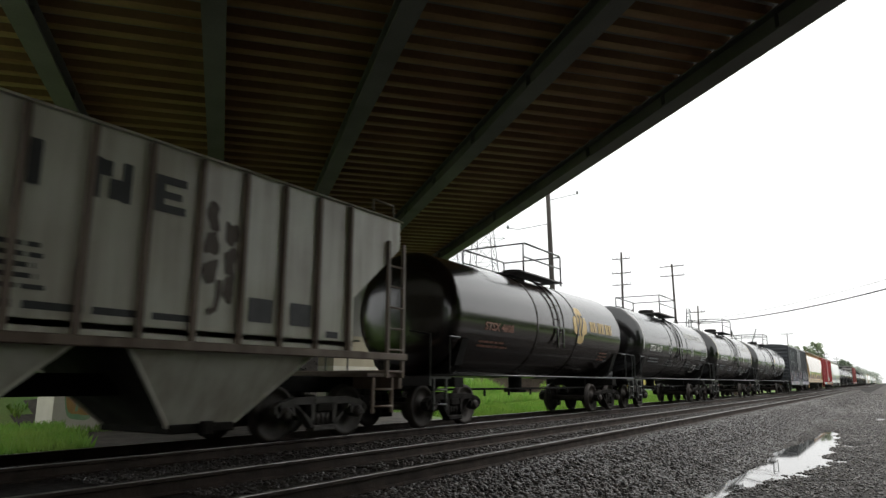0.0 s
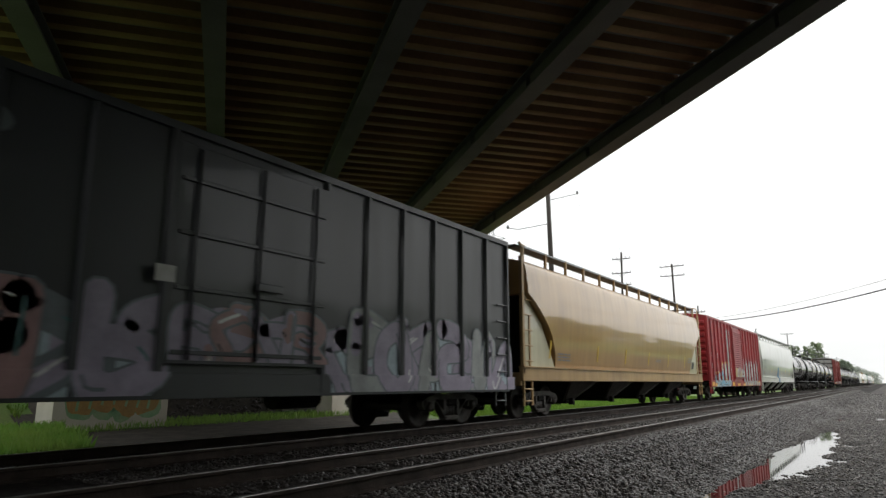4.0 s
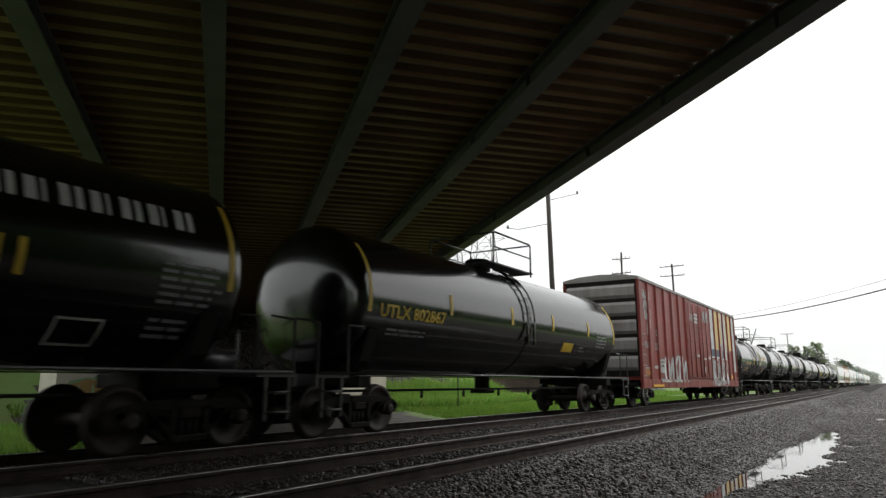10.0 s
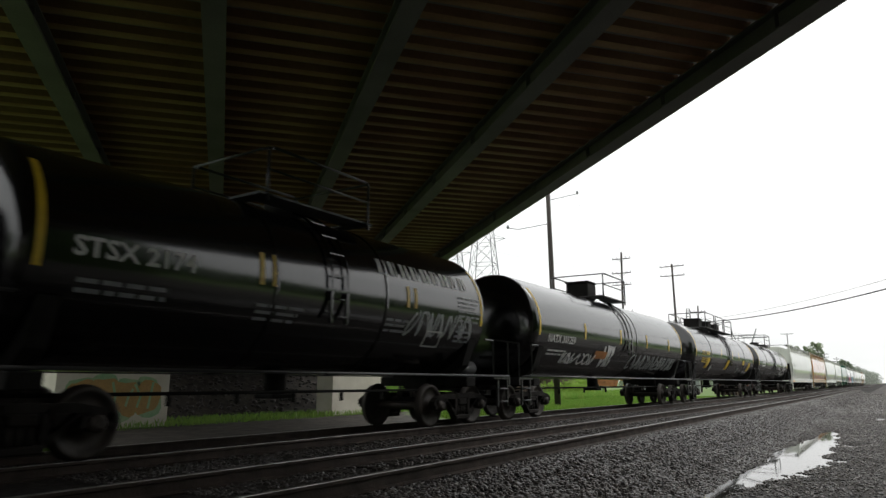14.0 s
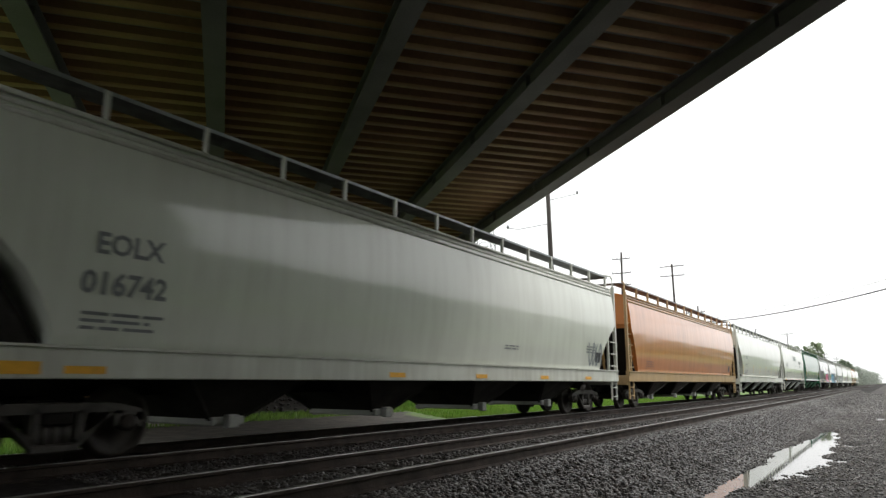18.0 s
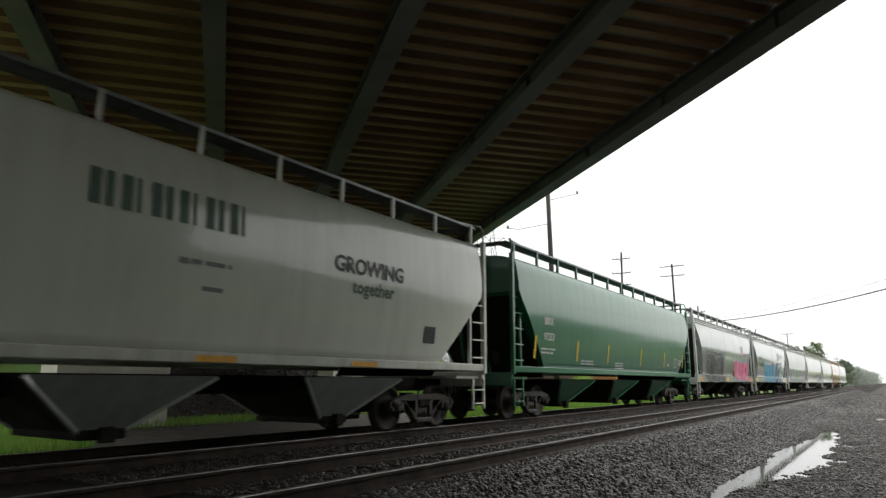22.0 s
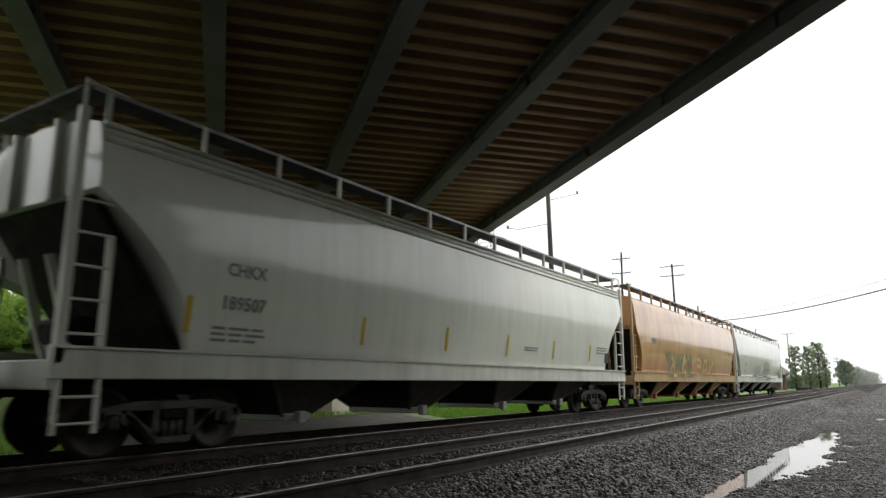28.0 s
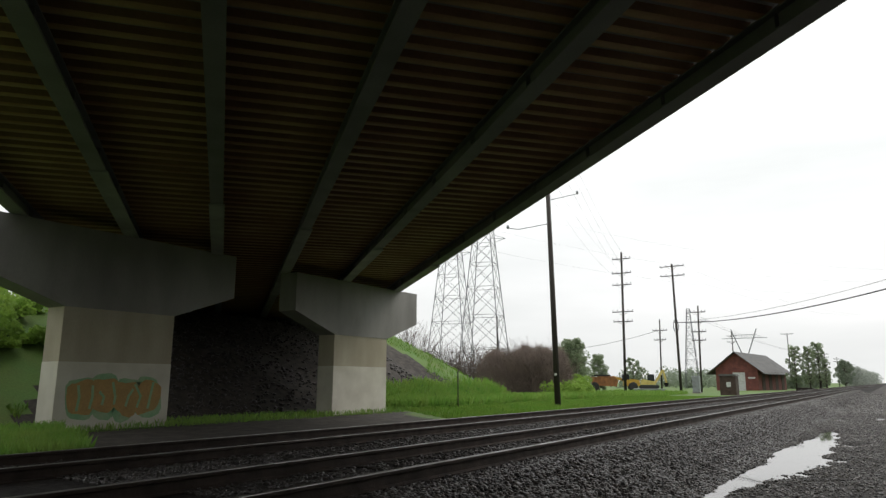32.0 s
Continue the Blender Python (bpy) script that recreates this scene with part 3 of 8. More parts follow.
# ---- plants ----
def leaf_cloud(r, centers, radii, n, size, squash=0.8):
    """Small two-triangle leaves scattered in soft clumps."""
    k = r.integers(0, len(centers), n)
    d = r.normal(0, 1, (n, 3))
    d /= np.linalg.norm(d, axis=1)[:, None]
    d *= (r.uniform(0.25, 1, n) ** 0.45)[:, None] * radii[k][:, None]
    d[:, 2] *= squash
    p = centers[k] + d
    s = r.uniform(0.6, 1.4, n) * size
    u = r.normal(0, 1, (n, 3))
    u /= np.linalg.norm(u, axis=1)[:, None]
    w = np.cross(u, r.normal(0, 1, (n, 3)))
    w /= np.linalg.norm(w, axis=1)[:, None] + 1e-9
    u, w = u * s[:, None], w * s[:, None] * 0.6
    V = np.stack([p - u, p + w, p + u, p - w], 1).reshape(-1, 3)
    F = np.arange(n * 4).reshape(n, 4)
    return V, F


def tree(name, x, y, h, spread, label, leaf, seed, leaves=4500, size=0.14, z0=None, trunk_h=0.3, lean=0.0):
    r = np.random.default_rng(seed)
    z0 = float(ground_height(np.array([x]), np.array([y]))[0]) if z0 is None else z0
    t = thing(name, label, "tree", at=(x, y, z0 - 0.05))
    bm = bmesh.new()
    top = Vector((lean, 0, h * 0.72))
    rod(bm, (0, 0, 0), top * 0.5, h * 0.022, 8, h * 0.016)
    rod(bm, top * 0.5, top, h * 0.016, 7, h * 0.006)
    tips = []
    for i in range(11):
        a, hh = r.uniform(0, 6.283), r.uniform(trunk_h, 0.68)
        p0 = top * (hh / 0.72)
        ln = spread * r.uniform(0.55, 1.0) * (1.15 - 0.7 * abs(hh - 0.5))
        p1 = p0 + Vector((math.cos(a) * ln * 0.6, math.sin(a) * ln * 0.6, ln * 0.35))
        p2 = p1 + Vector((math.cos(a + r.uniform(-0.5, 0.5)) * ln * 0.4, math.sin(a) * ln * 0.4, ln * 0.4))
        rod(bm, p0, p1, h * 0.008, 5, h * 0.005)
        rod(bm, p1, p2, h * 0.005, 5, h * 0.002)
        tips += [p1, p2, p2 + Vector((r.uniform(-1, 1), r.uniform(-1, 1), r.uniform(0, 1))) * spread * 0.25]
    tips.append(Vector((lean, 0, h * 0.85)))
    part("trunk", bm, BARK, t, "grey branching trunk")
    cen = np.array([tuple(p) for p in tips])
    V, F = leaf_cloud(r, cen, r.uniform(0.16, 0.34, len(cen)) * spread, leaves, size)
    part("crown", fast_mesh("crown", V, F, leaf), leaf, t)
    return t


def bush(name, x, y, w, h, label, leaf, seed, leaves=2500, size=0.09, z0=None):
    r = np.random.default_rng(seed)
    z0 = float(ground_height(np.array([x]), np.array([y]))[0]) if z0 is None else z0
    t = thing(name, label, "bush", at=(x, y, z0 - 0.03))
    bm = bmesh.new()
    for i in range(7):
        a, rr = r.uniform(0, 6.283), r.uniform(0.2, 0.7) * w / 2
        rod(bm, (math.cos(a) * 0.1, math.sin(a) * 0.1, 0), (math.cos(a) * rr, math.sin(a) * rr, h * r.uniform(0.5, 0.85)), 0.02, 4, 0.006)
    part("stems", bm, TWIG, t)
    cen = np.column_stack([r.uniform(-0.5, 0.5, 14) * w * 0.8, r.uniform(-0.5, 0.5, 14) * w * 0.8, r.uniform(0.1, 0.8, 14) * h])
    V, F = leaf_cloud(r, cen, r.uniform(0.16, 0.30, 14) * max(w, h), leaves, size)
    V[:, 2] = np.maximum(V[:, 2], 0.0)
    part("foliage", fast_mesh("foliage", V, F, leaf), leaf, t)
    return t


def bare_shrub(name, x, y, w, h, label, seed, stems=26, material=None, thick=1.0, twigs=0):
    """A leafless shrub of forking twigs."""
    r = np.random.default_rng(seed)
    z0 = float(ground_height(np.array([x]), np.array([y]))[0])
    t = thing(name, label, "shrub", "bare shrubs", at=(x, y, z0 - 0.03))
    bm = bmesh.new()
    for i in range(stems):
        p = Vector((r.uniform(-0.3, 0.3) * w, r.uniform(-0.3, 0.3) * w, 0))
        d = Vector((r.normal(0, 0.3), r.normal(0, 0.3), 1)).normalized()
        L = h * r.uniform(0.35, 0.55)
        q = p + d * L
        rod(bm, p, q, 0.035 * thick, 4, 0.022 * thick, False)
        for k in range(4):
            d2 = (d + Vector((r.normal(0, 0.45), r.normal(0, 0.45), r.normal(0, 0.2)))).normalized()
            s = p.lerp(q, r.uniform(0.5, 1))
            e = s + d2 * L * r.uniform(0.5, 0.95)
            rod(bm, s, e, 0.02 * thick, 3, 0.01 * thick, False)
            for m in range(3):
                d3 = (d2 + Vector((r.normal(0, 0.5), r.normal(0, 0.5), r.normal(0, 0.3)))).normalized()
                s3 = s.lerp(e, r.uniform(0.4, 1))
                rod(bm, s3, s3 + d3 * L * r.uniform(0.25, 0.5), 0.011 * thick, 3, 0.006 * thick, False)
    part("bare_crown", bm, material or TWIG, t)
    if twigs:
        u = r.uniform(0, 1, twigs)
        a = r.uniform(0, 6.283, twigs)
        rr = w * 0.56 * np.sqrt(r.uniform(0, 1, twigs)) * (1 - 0.45 * u ** 3)
        p = np.stack([np.cos(a) * rr, np.sin(a) * rr, u * h * (0.84 - 0.25 * (rr / w) ** 2 + 0.05 * np.sin(a * 3))], -1)
        d = r.normal(0, 0.45, (twigs, 3)) + np.array([0, 0, 0.9])
        d *= (r.uniform(0.35, 1.0, twigs) / np.linalg.norm(d, axis=1))[:, None]
        s = np.cross(d, r.normal(0, 1, (twigs, 3)))
        s *= 0.011 / (np.linalg.norm(s, axis=1)[:, None] + 1e-9)
        k = np.cross(d, s) / np.linalg.norm(d, axis=1)[:, None]
        V = np.stack([p + s, p - 0.5 * s + 0.87 * k, p - 0.5 * s - 0.87 * k, p + d], 1).reshape(-1, 3)
        base = np.arange(twigs)[:, None, None] * 4
        F = (base + np.array([[0, 1, 3], [1, 2, 3], [2, 0, 3]])[None]).reshape(-1, 3)
        part("fine_crown", fast_mesh("fine_crown", V, F, material or TWIG), material or TWIG, t)
    return t


def blades(name, n, xr, yr, h, label, mat, seed, ypow=1.0, width=0.012, keep=None):
    r = np.random.default_rng(seed)
    x = r.uniform(*xr, n)
    y = yr[0] + (yr[1] - yr[0]) * r.uniform(0, 1, n) ** ypow
    if keep is not None:
        k = keep(x, y)
        x, y = x[k], y[k]
    n = len(x)
    z = ground_height(x, y)
    hh = r.uniform(*h, n)
    a = r.uniform(0, 6.283, n)
    dx, dy = np.cos(a) * width, np.sin(a) * width
    b = r.uniform(0, 6.283, n)
    bx, by = np.cos(b) * hh * 0.35, np.sin(b) * hh * 0.35
    P = lambda u, v, w: np.stack([u, v, w], -1)
    V = np.stack([P(x - dx, y - dy, z - 0.02), P(x + dx, y + dy, z - 0.02), P(x + bx * 0.3 + dx * 0.7, y + by * 0.3 + dy * 0.7, z + hh * 0.6), P(x + bx, y + by, z + hh)], 1).reshape(-1, 3)
    F = np.arange(n * 4).reshape(n, 4)
    return tagged(new(name, fast_mesh(name, V, F, mat)), label, "grass", kind="stuff")


def lawn(x, y):
    c = x * BPERP[0] + y * BPERP[1]
    return (c > 7.6) | (c < -8.2)


blades("grass", 90000, (-26.5, -12.3), (12, 75), (0.07, 0.22), "short bright green grass beside the tracks", GRASS_BLADE, 31, 1.3, 0.02, lawn)
blades("grass", 40000, (-44, -25), (24, 75), (0.08, 0.28), "rough grass on the embankment slope", GRASS_BLADE, 32, 1.2, 0.022, lambda x, y: ((x * BPERP[0] + y * BPERP[1]) > np.maximum(42.0 + x, 8.6) + smooth_noise(x, y, 0.7, 41) * 0.8))
blades("tall_grass", 16000, (-34, -21.0), (70, 100), (0.2, 0.6), "rank dark green grass before the yard", WEED, 36, 1.0, 0.02, lambda x, y: x < -21.5 - (y - 70) * 0.1 + smooth_noise(x, y, 0.5, 44) * 1.0)
blades("tall_grass", 26000, (-27.5, -20.5), (29, 62), (0.25, 0.8), "rank dark green grass at the foot of the embankment", WEED, 35, 1.2, 0.016, lambda x, y: x < -22.5 - (y - 29) * 0.06 + smooth_noise(x, y, 0.5, 43) * 1.2)
blades("tall_grass", 30000, (-21.5, -12.8), (3.0, 12.6), (0.12, 0.5), "rank grass and weeds in front of the pier", WEED, 33, 1.0, 0.011, lambda x, y: y < 7.6 + (-12.8 - x) * 0.42 + smooth_noise(x, y, 1.2, 77) * 0.5)
blades("tall_grass", 5000, (-24, -21), (9, 30), (0.08, 0.3), "weeds round the foot of the piers", WEED, 34, 1.0, 0.012)


# ---- utility poles, wires, pylons ----
def utility_pole(x, y, h, arms, label, lean=0.0, r0=0.17, coil=False, zb=-0.62):
    t = thing("utility_pole", label, "utility pole", "utility poles", at=(x, y, zb))
    bm = bmesh.new()
    rod(bm, (0, 0, 0), (-lean, 0, h), r0, 12, r0 * 0.68)
    part("pole", bm, POLE_WOOD, t)
    for z, half, up in arms:
        bm = bmesh.new()
        cx = -lean * z / h
        box(bm, cx, -r0 * 0.8, z, half * 2, 0.1, 0.13, 0.01)
        bar(bm, (cx - half * 0.5, -r0 * 0.8, z), (cx, -r0 * 0.8, z - 0.55), 0.04, 0.04)
        bar(bm, (cx + half * 0.5, -r0 * 0.8, z), (cx, -r0 * 0.8, z - 0.55), 0.04, 0.04)
        arm = part("crossarm", bm, POLE_WOOD, t)
        for s in (-0.95, -0.5, 0.5, 0.95):
            bm = bmesh.new()
            lathe(bm, [(0, 0.03), (0.08, 0.03), (0.1, 0.06), (0.16, 0.065), (0.2, 0.05), (up, 0.03)], 8, "z")
            part("insulator", bm, GALVANISED, arm, "grey insulator", (cx + s * half, -r0 * 0.8, z + 0.06))
    if coil:
        bm = bmesh.new()
        pts = [Vector((0.35 * math.cos(a), -0.22, 0.95 * math.sin(a))) for a in np.linspace(0, 2 * math.pi, 25)]
        pipe(bm, pts, 0.05)
        part("cable_coil", bm, WIRE, t, "coil of spare black cable", (-lean * 0.5, 0, 9.6))
    return t


main_pole = utility_pole(-18.76, 42.75, 17.5, [], "tall dark wooden utility pole at the edge of the grass", lean=0.35, r0=0.21)
bm = bmesh.new()
pipe(bm, [(-0.33, 0, 14.3), (0.6, 1.6, 14.9), (1.0, 2.3, 15.15)], 0.03)
part("bracket", bm, GALVANISED, main_pole, "metal bracket arm")
bm = bmesh.new()
pipe(bm, [(-0.33, 0, 12.6), (-1.7, -1.9, 12.0), (-2.3, -2.4, 12.05)], 0.03)
part("bracket", bm, GALVANISED, main_pole, "metal bracket arm")
for q in ((1.0, 2.3, 15.1), (-2.3, -2.4, 12.0)):
    bm = bmesh.new()
    lathe(bm, [(0, 0.03), (0.08, 0.1), (0.22, 0.1), (0.3, 0.03)], 8, "z")
    part("insulator", bm, GALVANISED, main_pole, "grey insulator", q)
bm = bmesh.new()
rod(bm, (0, -0.23, 2.1), (0, -0.26, 2.1), 0.09, 10)
part("tag", bm, plain("pole_tag", (0.5, 0.5, 0.48)), main_pole, "small pale metal tag")

utility_pole(-31.2, 94.6, 20.2, [(19.2, 1.35, 0.25), (17.1, 1.4, 0.25), (15.4, 1.4, 0.25), (11.5, 1.5, 0.25), (10.1, 1.4, 0.25)], "tall wooden pole with stacked crossarms", lean=-0.35, r0=0.2)
utility_pole(-25.0, 100.3, 18.8, [(18.4, 1.75, 0.25), (17.0, 1.75, 0.25)], "leaning wooden pole with two crossarms and a cable coil", lean=0.2, r0=0.2, coil=True)
utility_pole(-31.9, 115.4, 12.1, [(10.2, 1.2, 0.2), (8.6, 1.0, 0.2)], "wooden pole with crossarms behind the yard", r0=0.15, lean=-0.3)
utility_pole(-23.85, 107.7, 13.2, [(12.2, 1.1, 0.25), (10.7, 1.1, 0.25), (9.2, 1.1, 0.25), (7.9, 1.0, 0.1)], "wooden pole with stacked crossarms near the brick shed", r0=0.16, lean=-0.3)
utility_pole(-33.5, 190.0, 14.5, [(13.6, 1.2, 0.2), (12.0, 1.2, 0.2)], "distant wooden pole behind the brick shed", r0=0.16)
utility_pole(-21.4, 198.9, 14.4, [(14.2, 1.5, 0.1)], "distant light mast with a short top bar", r0=0.14)
utility_pole(-36.0, 66.0, 8.8, [], "thin wooden pole among the bushes", r0=0.1)
for k in range(7):
    utility_pole(-17.0 + k * 0.5, 255.0 + 55 * k, 11.5, [(10.8, 1.2, 0.2), (9.8, 1.2, 0.2)], "distant wooden pole along the railway", r0=0.15)


def wire(name, a, b, sag, r, label, n=18):
    a, b = Vector(a), Vector(b)
    pts = [a.lerp(b, i / n) - Vector((0, 0, sag * 4 * (i / n) * (1 - i / n))) for i in range(n + 1)]
    side = (b - a).cross(Vector((0, 0, 1))).normalized()
    bm = bmesh.new()
    rings = [[bm.verts.new(p + side * r * math.cos(k * 1.2566) + Vector((0, 0, r * math.sin(k * 1.2566)))) for k in range(5)] for p in pts]
    for u, v in zip(rings, rings[1:]):
        for k in range(5):
            bm.faces.new((u[k], u[(k + 1) % 5], v[(k + 1) % 5], v[k]))
    ob = new(name, mesh_of(name, bm, WIRE))
    return tagged(ob, label, "cable", "overhead wires")


wire("overhead_cable", (-25.4, 100.1, 9.55), (6.5, 50.0, 8.3), 1.15, 0.055, "thick black overhead cable slung over the tracks")
wire("overhead_wire", (-23.9, 107.5, 10.4), (6.5, 50.0, 8.95), 0.75, 0.02, "thin overhead wire slung over the tracks")
for dx, z0, z1 in ((-1.2, 18.6, 15.0), (1.2, 18.6, 14.9), (-1.3, 16.6, 13.5), (1.3, 16.6, 13.4), (1.3, 15.0, 12.0)):
    wire("overhead_wire", (-31.2 + dx, 94.6, z0), (-18.5 + dx, 42.0, z1 + 2.5), 0.9, 0.006, "thin power wire between the poles")
for dx in (-1.6, 1.6):
    wire("overhead_wire", (-25.9 + dx, 100.2, 18.0), (-5.0 + dx, 190.0, 17.0), 1.5, 0.006, "thin power wire running along the railway")
for k in range(3):
    wire("overhead_wire", (-62.4 + 4 * k - 4, 109.5, 27 + 3 * k), (20 + 5 * k, 260.0, 30 + 3 * k), 5.0, 0.008, "high transmission line wire", 26)
wire("overhead_wire", (-31.9, 115.4, 9.6), (-46.0, 98.0, 5.5), 0.6, 0.03, "service wire hanging from the yard pole")
for k in range(2):
    wire("overhead_wire", (-24.5 + k, 107.7, 11.5 - k), (-18.0 + k, 255.0, 10.2), 1.6, 0.015, "thin wire running along the railway")


def pylon(x, y, h, base, label, turn=0.0, bar_w=0.11, mast=True, zb=-0.6):
    """A lattice transmission tower of four tapering legs with rings and crossed braces."""
    t = thing("lattice_pylon", label, "pylon", "transmission pylons", at=(x, y, zb))
    t.rotation_euler = (0, 0, turn)
    levels = [0.0, 0.2, 0.36, 0.5, 0.62, 0.72, 0.81, 0.9, 1.0]
    half = lambda k: base / 2 * (1 - 0.80 * k)
    corner = lambda k, i: Vector((half(k) * (1, 1, -1, -1)[i], half(k) * (1, -1, -1, 1)[i], h * k))
    for i in range(4):
        bm = bmesh.new()
        bar(bm, corner(0, i), corner(1, i), bar_w, bar_w)
        part("leg", bm, PYLON_STEEL, t)
    for k0, k1 in zip(levels, levels[1:]):
        for i in range(4):
            j = (i + 1) % 4
            mid = (corner(k1, i) + corner(k1, j)) / 2
            braces = [(corner(k0, i), corner(k1, j), 0.55), (corner(k0, j), corner(k1, i), 0.55), (corner(k1, i), corner(k1, j), 0.6)]
            if k0 < 0.4:
                braces += [(corner(k0, i).lerp(corner(k1, i), 0.5), mid, 0.4), (corner(k0, j).lerp(corner(k1, j), 0.5), mid, 0.4)]
            for a, b, w in braces:
                bm = bmesh.new()
                bar(bm, a, b, bar_w * w, bar_w * w)
                part("brace", bm, PYLON_STEEL, t)
    if mast:
        for k, w in ((0.74, 4.2), (0.86, 4.8), (0.98, 3.8)):
            bm = bmesh.new()
            for s in (-1, 1):
                for e in (-1, 1):
                    bar(bm, (s * half(k), e * half(k), h * k), (s * w, 0, h * k + 0.2), bar_w * 0.5, bar_w * 0.5)
                bar(bm, (s * half(k), 0, h * k + 1.1), (s * w, 0, h * k + 0.2), bar_w * 0.5, bar_w * 0.5)
            part("crossarm", bm, PYLON_STEEL, t)
    return t


pylon(-62.4, 109.5, 38.0, 8.6, "tall grey lattice transmission pylon among bare shrubs", 0.25)
pylon(-75.3, 118.2, 38.0, 9.0, "tall grey lattice transmission pylon behind the first", 0.25)
pylon(-38.5, 165.5, 18.8, 3.2, "slender lattice mast beside the railway", 0.1, 0.08, False)


def y_pylon(x, y, h, label):
    t = thing("lattice_pylon", label, "pylon", "transmission pylons", at=(x, y, -0.6))
    bm = bmesh.new()
    for s in (-1, 1):
        for e in (-0.5, 0.5):
            bar(bm, (s * 2.2, e, 0), (s * 1.2, e, h * 0.55), 0.22, 0.22)
            bar(bm, (s * 1.2, e, h * 0.55), (s * 5.3, e, h), 0.22, 0.22)
        for k in range(7):
            a = k / 7
            bar(bm, (s * (1.2 + 4.1 * a), -0.5, h * (0.55 + 0.45 * a)), (s * (1.2 + 4.1 * (a + 0.14)), 0.5, h * (0.55 + 0.45 * (a + 0.14))), 0.12, 0.12)
    part("forked_mast", bm, PYLON_STEEL, t)
    bm = bmesh.new()
    bar(bm, (-9.3, 0, h * 0.84), (9.3, 0, h * 0.84), 0.22, 0.22)
    bar(bm, (-5.2, 0, h * 0.9), (5.2, 0, h * 0.9), 0.18, 0.18)
    for k in range(-5, 6):
        bar(bm, (k, 0, h * 0.9), (k * 1.4 + 0.6, 0, h * 0.84), 0.1, 0.1)
    part("crossarm", bm, PYLON_STEEL, t)


y_pylon(-52.4, 325.8, 25.0, "distant forked transmission pylon beyond the brick shed")

# ---- red brick freight shed ----
BRICK_RED = surface("old_red_brick", (0.17, 0.052, 0.042), (0.11, 0.038, 0.032), rough=0.85, scale=1.5, fine=16, bump=0.6, spread=0.3)
SHINGLE = surface("grey_roof_shingles", (0.13, 0.128, 0.125), (0.085, 0.083, 0.08), rough=0.8, scale=1.2, fine=9, bump=0.6)
DOOR_WHITE = surface("faded_white_door", (0.55, 0.56, 0.55), (0.45, 0.45, 0.44), rough=0.6, scale=2, fine=15, bump=0.1)
DARK_WOOD = surface("dark_brown_boards", (0.06, 0.036, 0.026), (0.035, 0.022, 0.018), rough=0.8, scale=3, fine=18, bump=0.3)
shed = thing("brick_shed", "old red brick railway shed with grey pitched roof", "building", at=(-24.9, 142.9, -0.6))
shed.rotation_euler = (0, 0, radians(-5))
W2, LEN, EH, RH = 3.9, 24.0, 4.3, 7.4
bm = bmesh.new()
prism(bm, [(-W2, 0), (-0.75, 0), (-0.75, 3.5), (1.55, 3.5), (1.55, 0), (W2, 0), (W2, EH), (0, RH - 0.15), (-W2, EH)], 0, 0.35, "y")
part("gable_wall", bm, BRICK_RED, shed)
bm = bmesh.new()
prism(bm, [(-W2, 0), (W2, 0), (W2, EH), (0, RH - 0.15), (-W2, EH)], LEN - 0.35, LEN, "y")
part("gable_wall", bm, BRICK_RED, shed)
for s in (-1, 1):
    bm = bmesh.new()
    box(bm, s * (W2 - 0.175), LEN / 2, EH / 2, 0.35, LEN - 0.72, EH)
    wall = part("side_wall", bm, BRICK_RED, shed)
    for y in (4.0, 9.5, 15.0, 20.5):
        bm = bmesh.new()
        box(bm, s * (W2 + 0.02), y, 1.6, 0.08, 2.4, 3.0, 0.02)
        part("plank_door", bm, DARK_WOOD, wall, "dark wooden sliding door")
    bm = bmesh.new()
    ov = 1.5
    k = (RH - EH) / W2
    prism(bm, [(0, RH + 0.12), (s * (W2 + ov), EH - k * ov + 0.12), (s * (W2 + ov), EH - k * ov), (0, RH)], -1.0, LEN + 1.0, "y")
    part("roof_slope", bm, SHINGLE, shed, "grey shingled roof slope with deep eaves")
for y in np.arange(0.6, LEN, 2.9):
    for s in (-1, 1):
        bm = bmesh.new()
        bar(bm, (s * W2, float(y), EH - 1.2), (s * (W2 + 1.2), float(y), EH - 0.75), 0.12, 0.14)
        part("eave_bracket", bm, DARK_WOOD, shed)
bm = bmesh.new()
for i in range(8):
    box(bm, 0.4, 0.12, 0.22 + i * 0.44, 2.28, 0.06, 0.425, 0.012)
part("roll_door", bm, DOOR_WHITE, shed, "white sectional roll door")
bm = bmesh.new()
box(bm, 2.75, -0.02, 2.45, 1.3, 0.05, 0.3, 0.01)
part("sign_board", bm, DOOR_WHITE, shed, "small pale sign board")
hut = thing("relay_hut", "small dark brown trackside hut with a pale notice", "hut", at=(-16.9, 91.6, -0.62))
bm = bmesh.new()
box(bm, 0, 0, 1.2, 1.9, 1.9, 2.4, 0.03)
part("cabin", bm, DARK_WOOD, hut)
bm = bmesh.new()
prism(bm, [(-1.1, 2.42), (1.1, 2.42), (0.9, 2.62), (-0.9, 2.62)], -1.1, 1.1, "y")
part("roof", bm, SHINGLE, hut)
bm = bmesh.new()
box(bm, 0.1, -0.965, 1.35, 0.5, 0.03, 0.6, 0.005)
part("notice", bm, DOOR_WHITE, hut, "pale notice plate")
cab = thing("signal_cabinet", "tall grey metal signal cabinet by the track", "cabinet", at=(-23.2, 101.8, -0.62))
bm = bmesh.new()
box(bm, 0, 0, 1.35, 1.0, 0.8, 2.3, 0.04)
part("case", bm, GALVANISED, cab)
bm = bmesh.new()
box(bm, 0, 0, 0.1, 1.1, 0.9, 0.25, 0.02)
part("plinth", bm, CONCRETE, cab)
bm = bmesh.new()
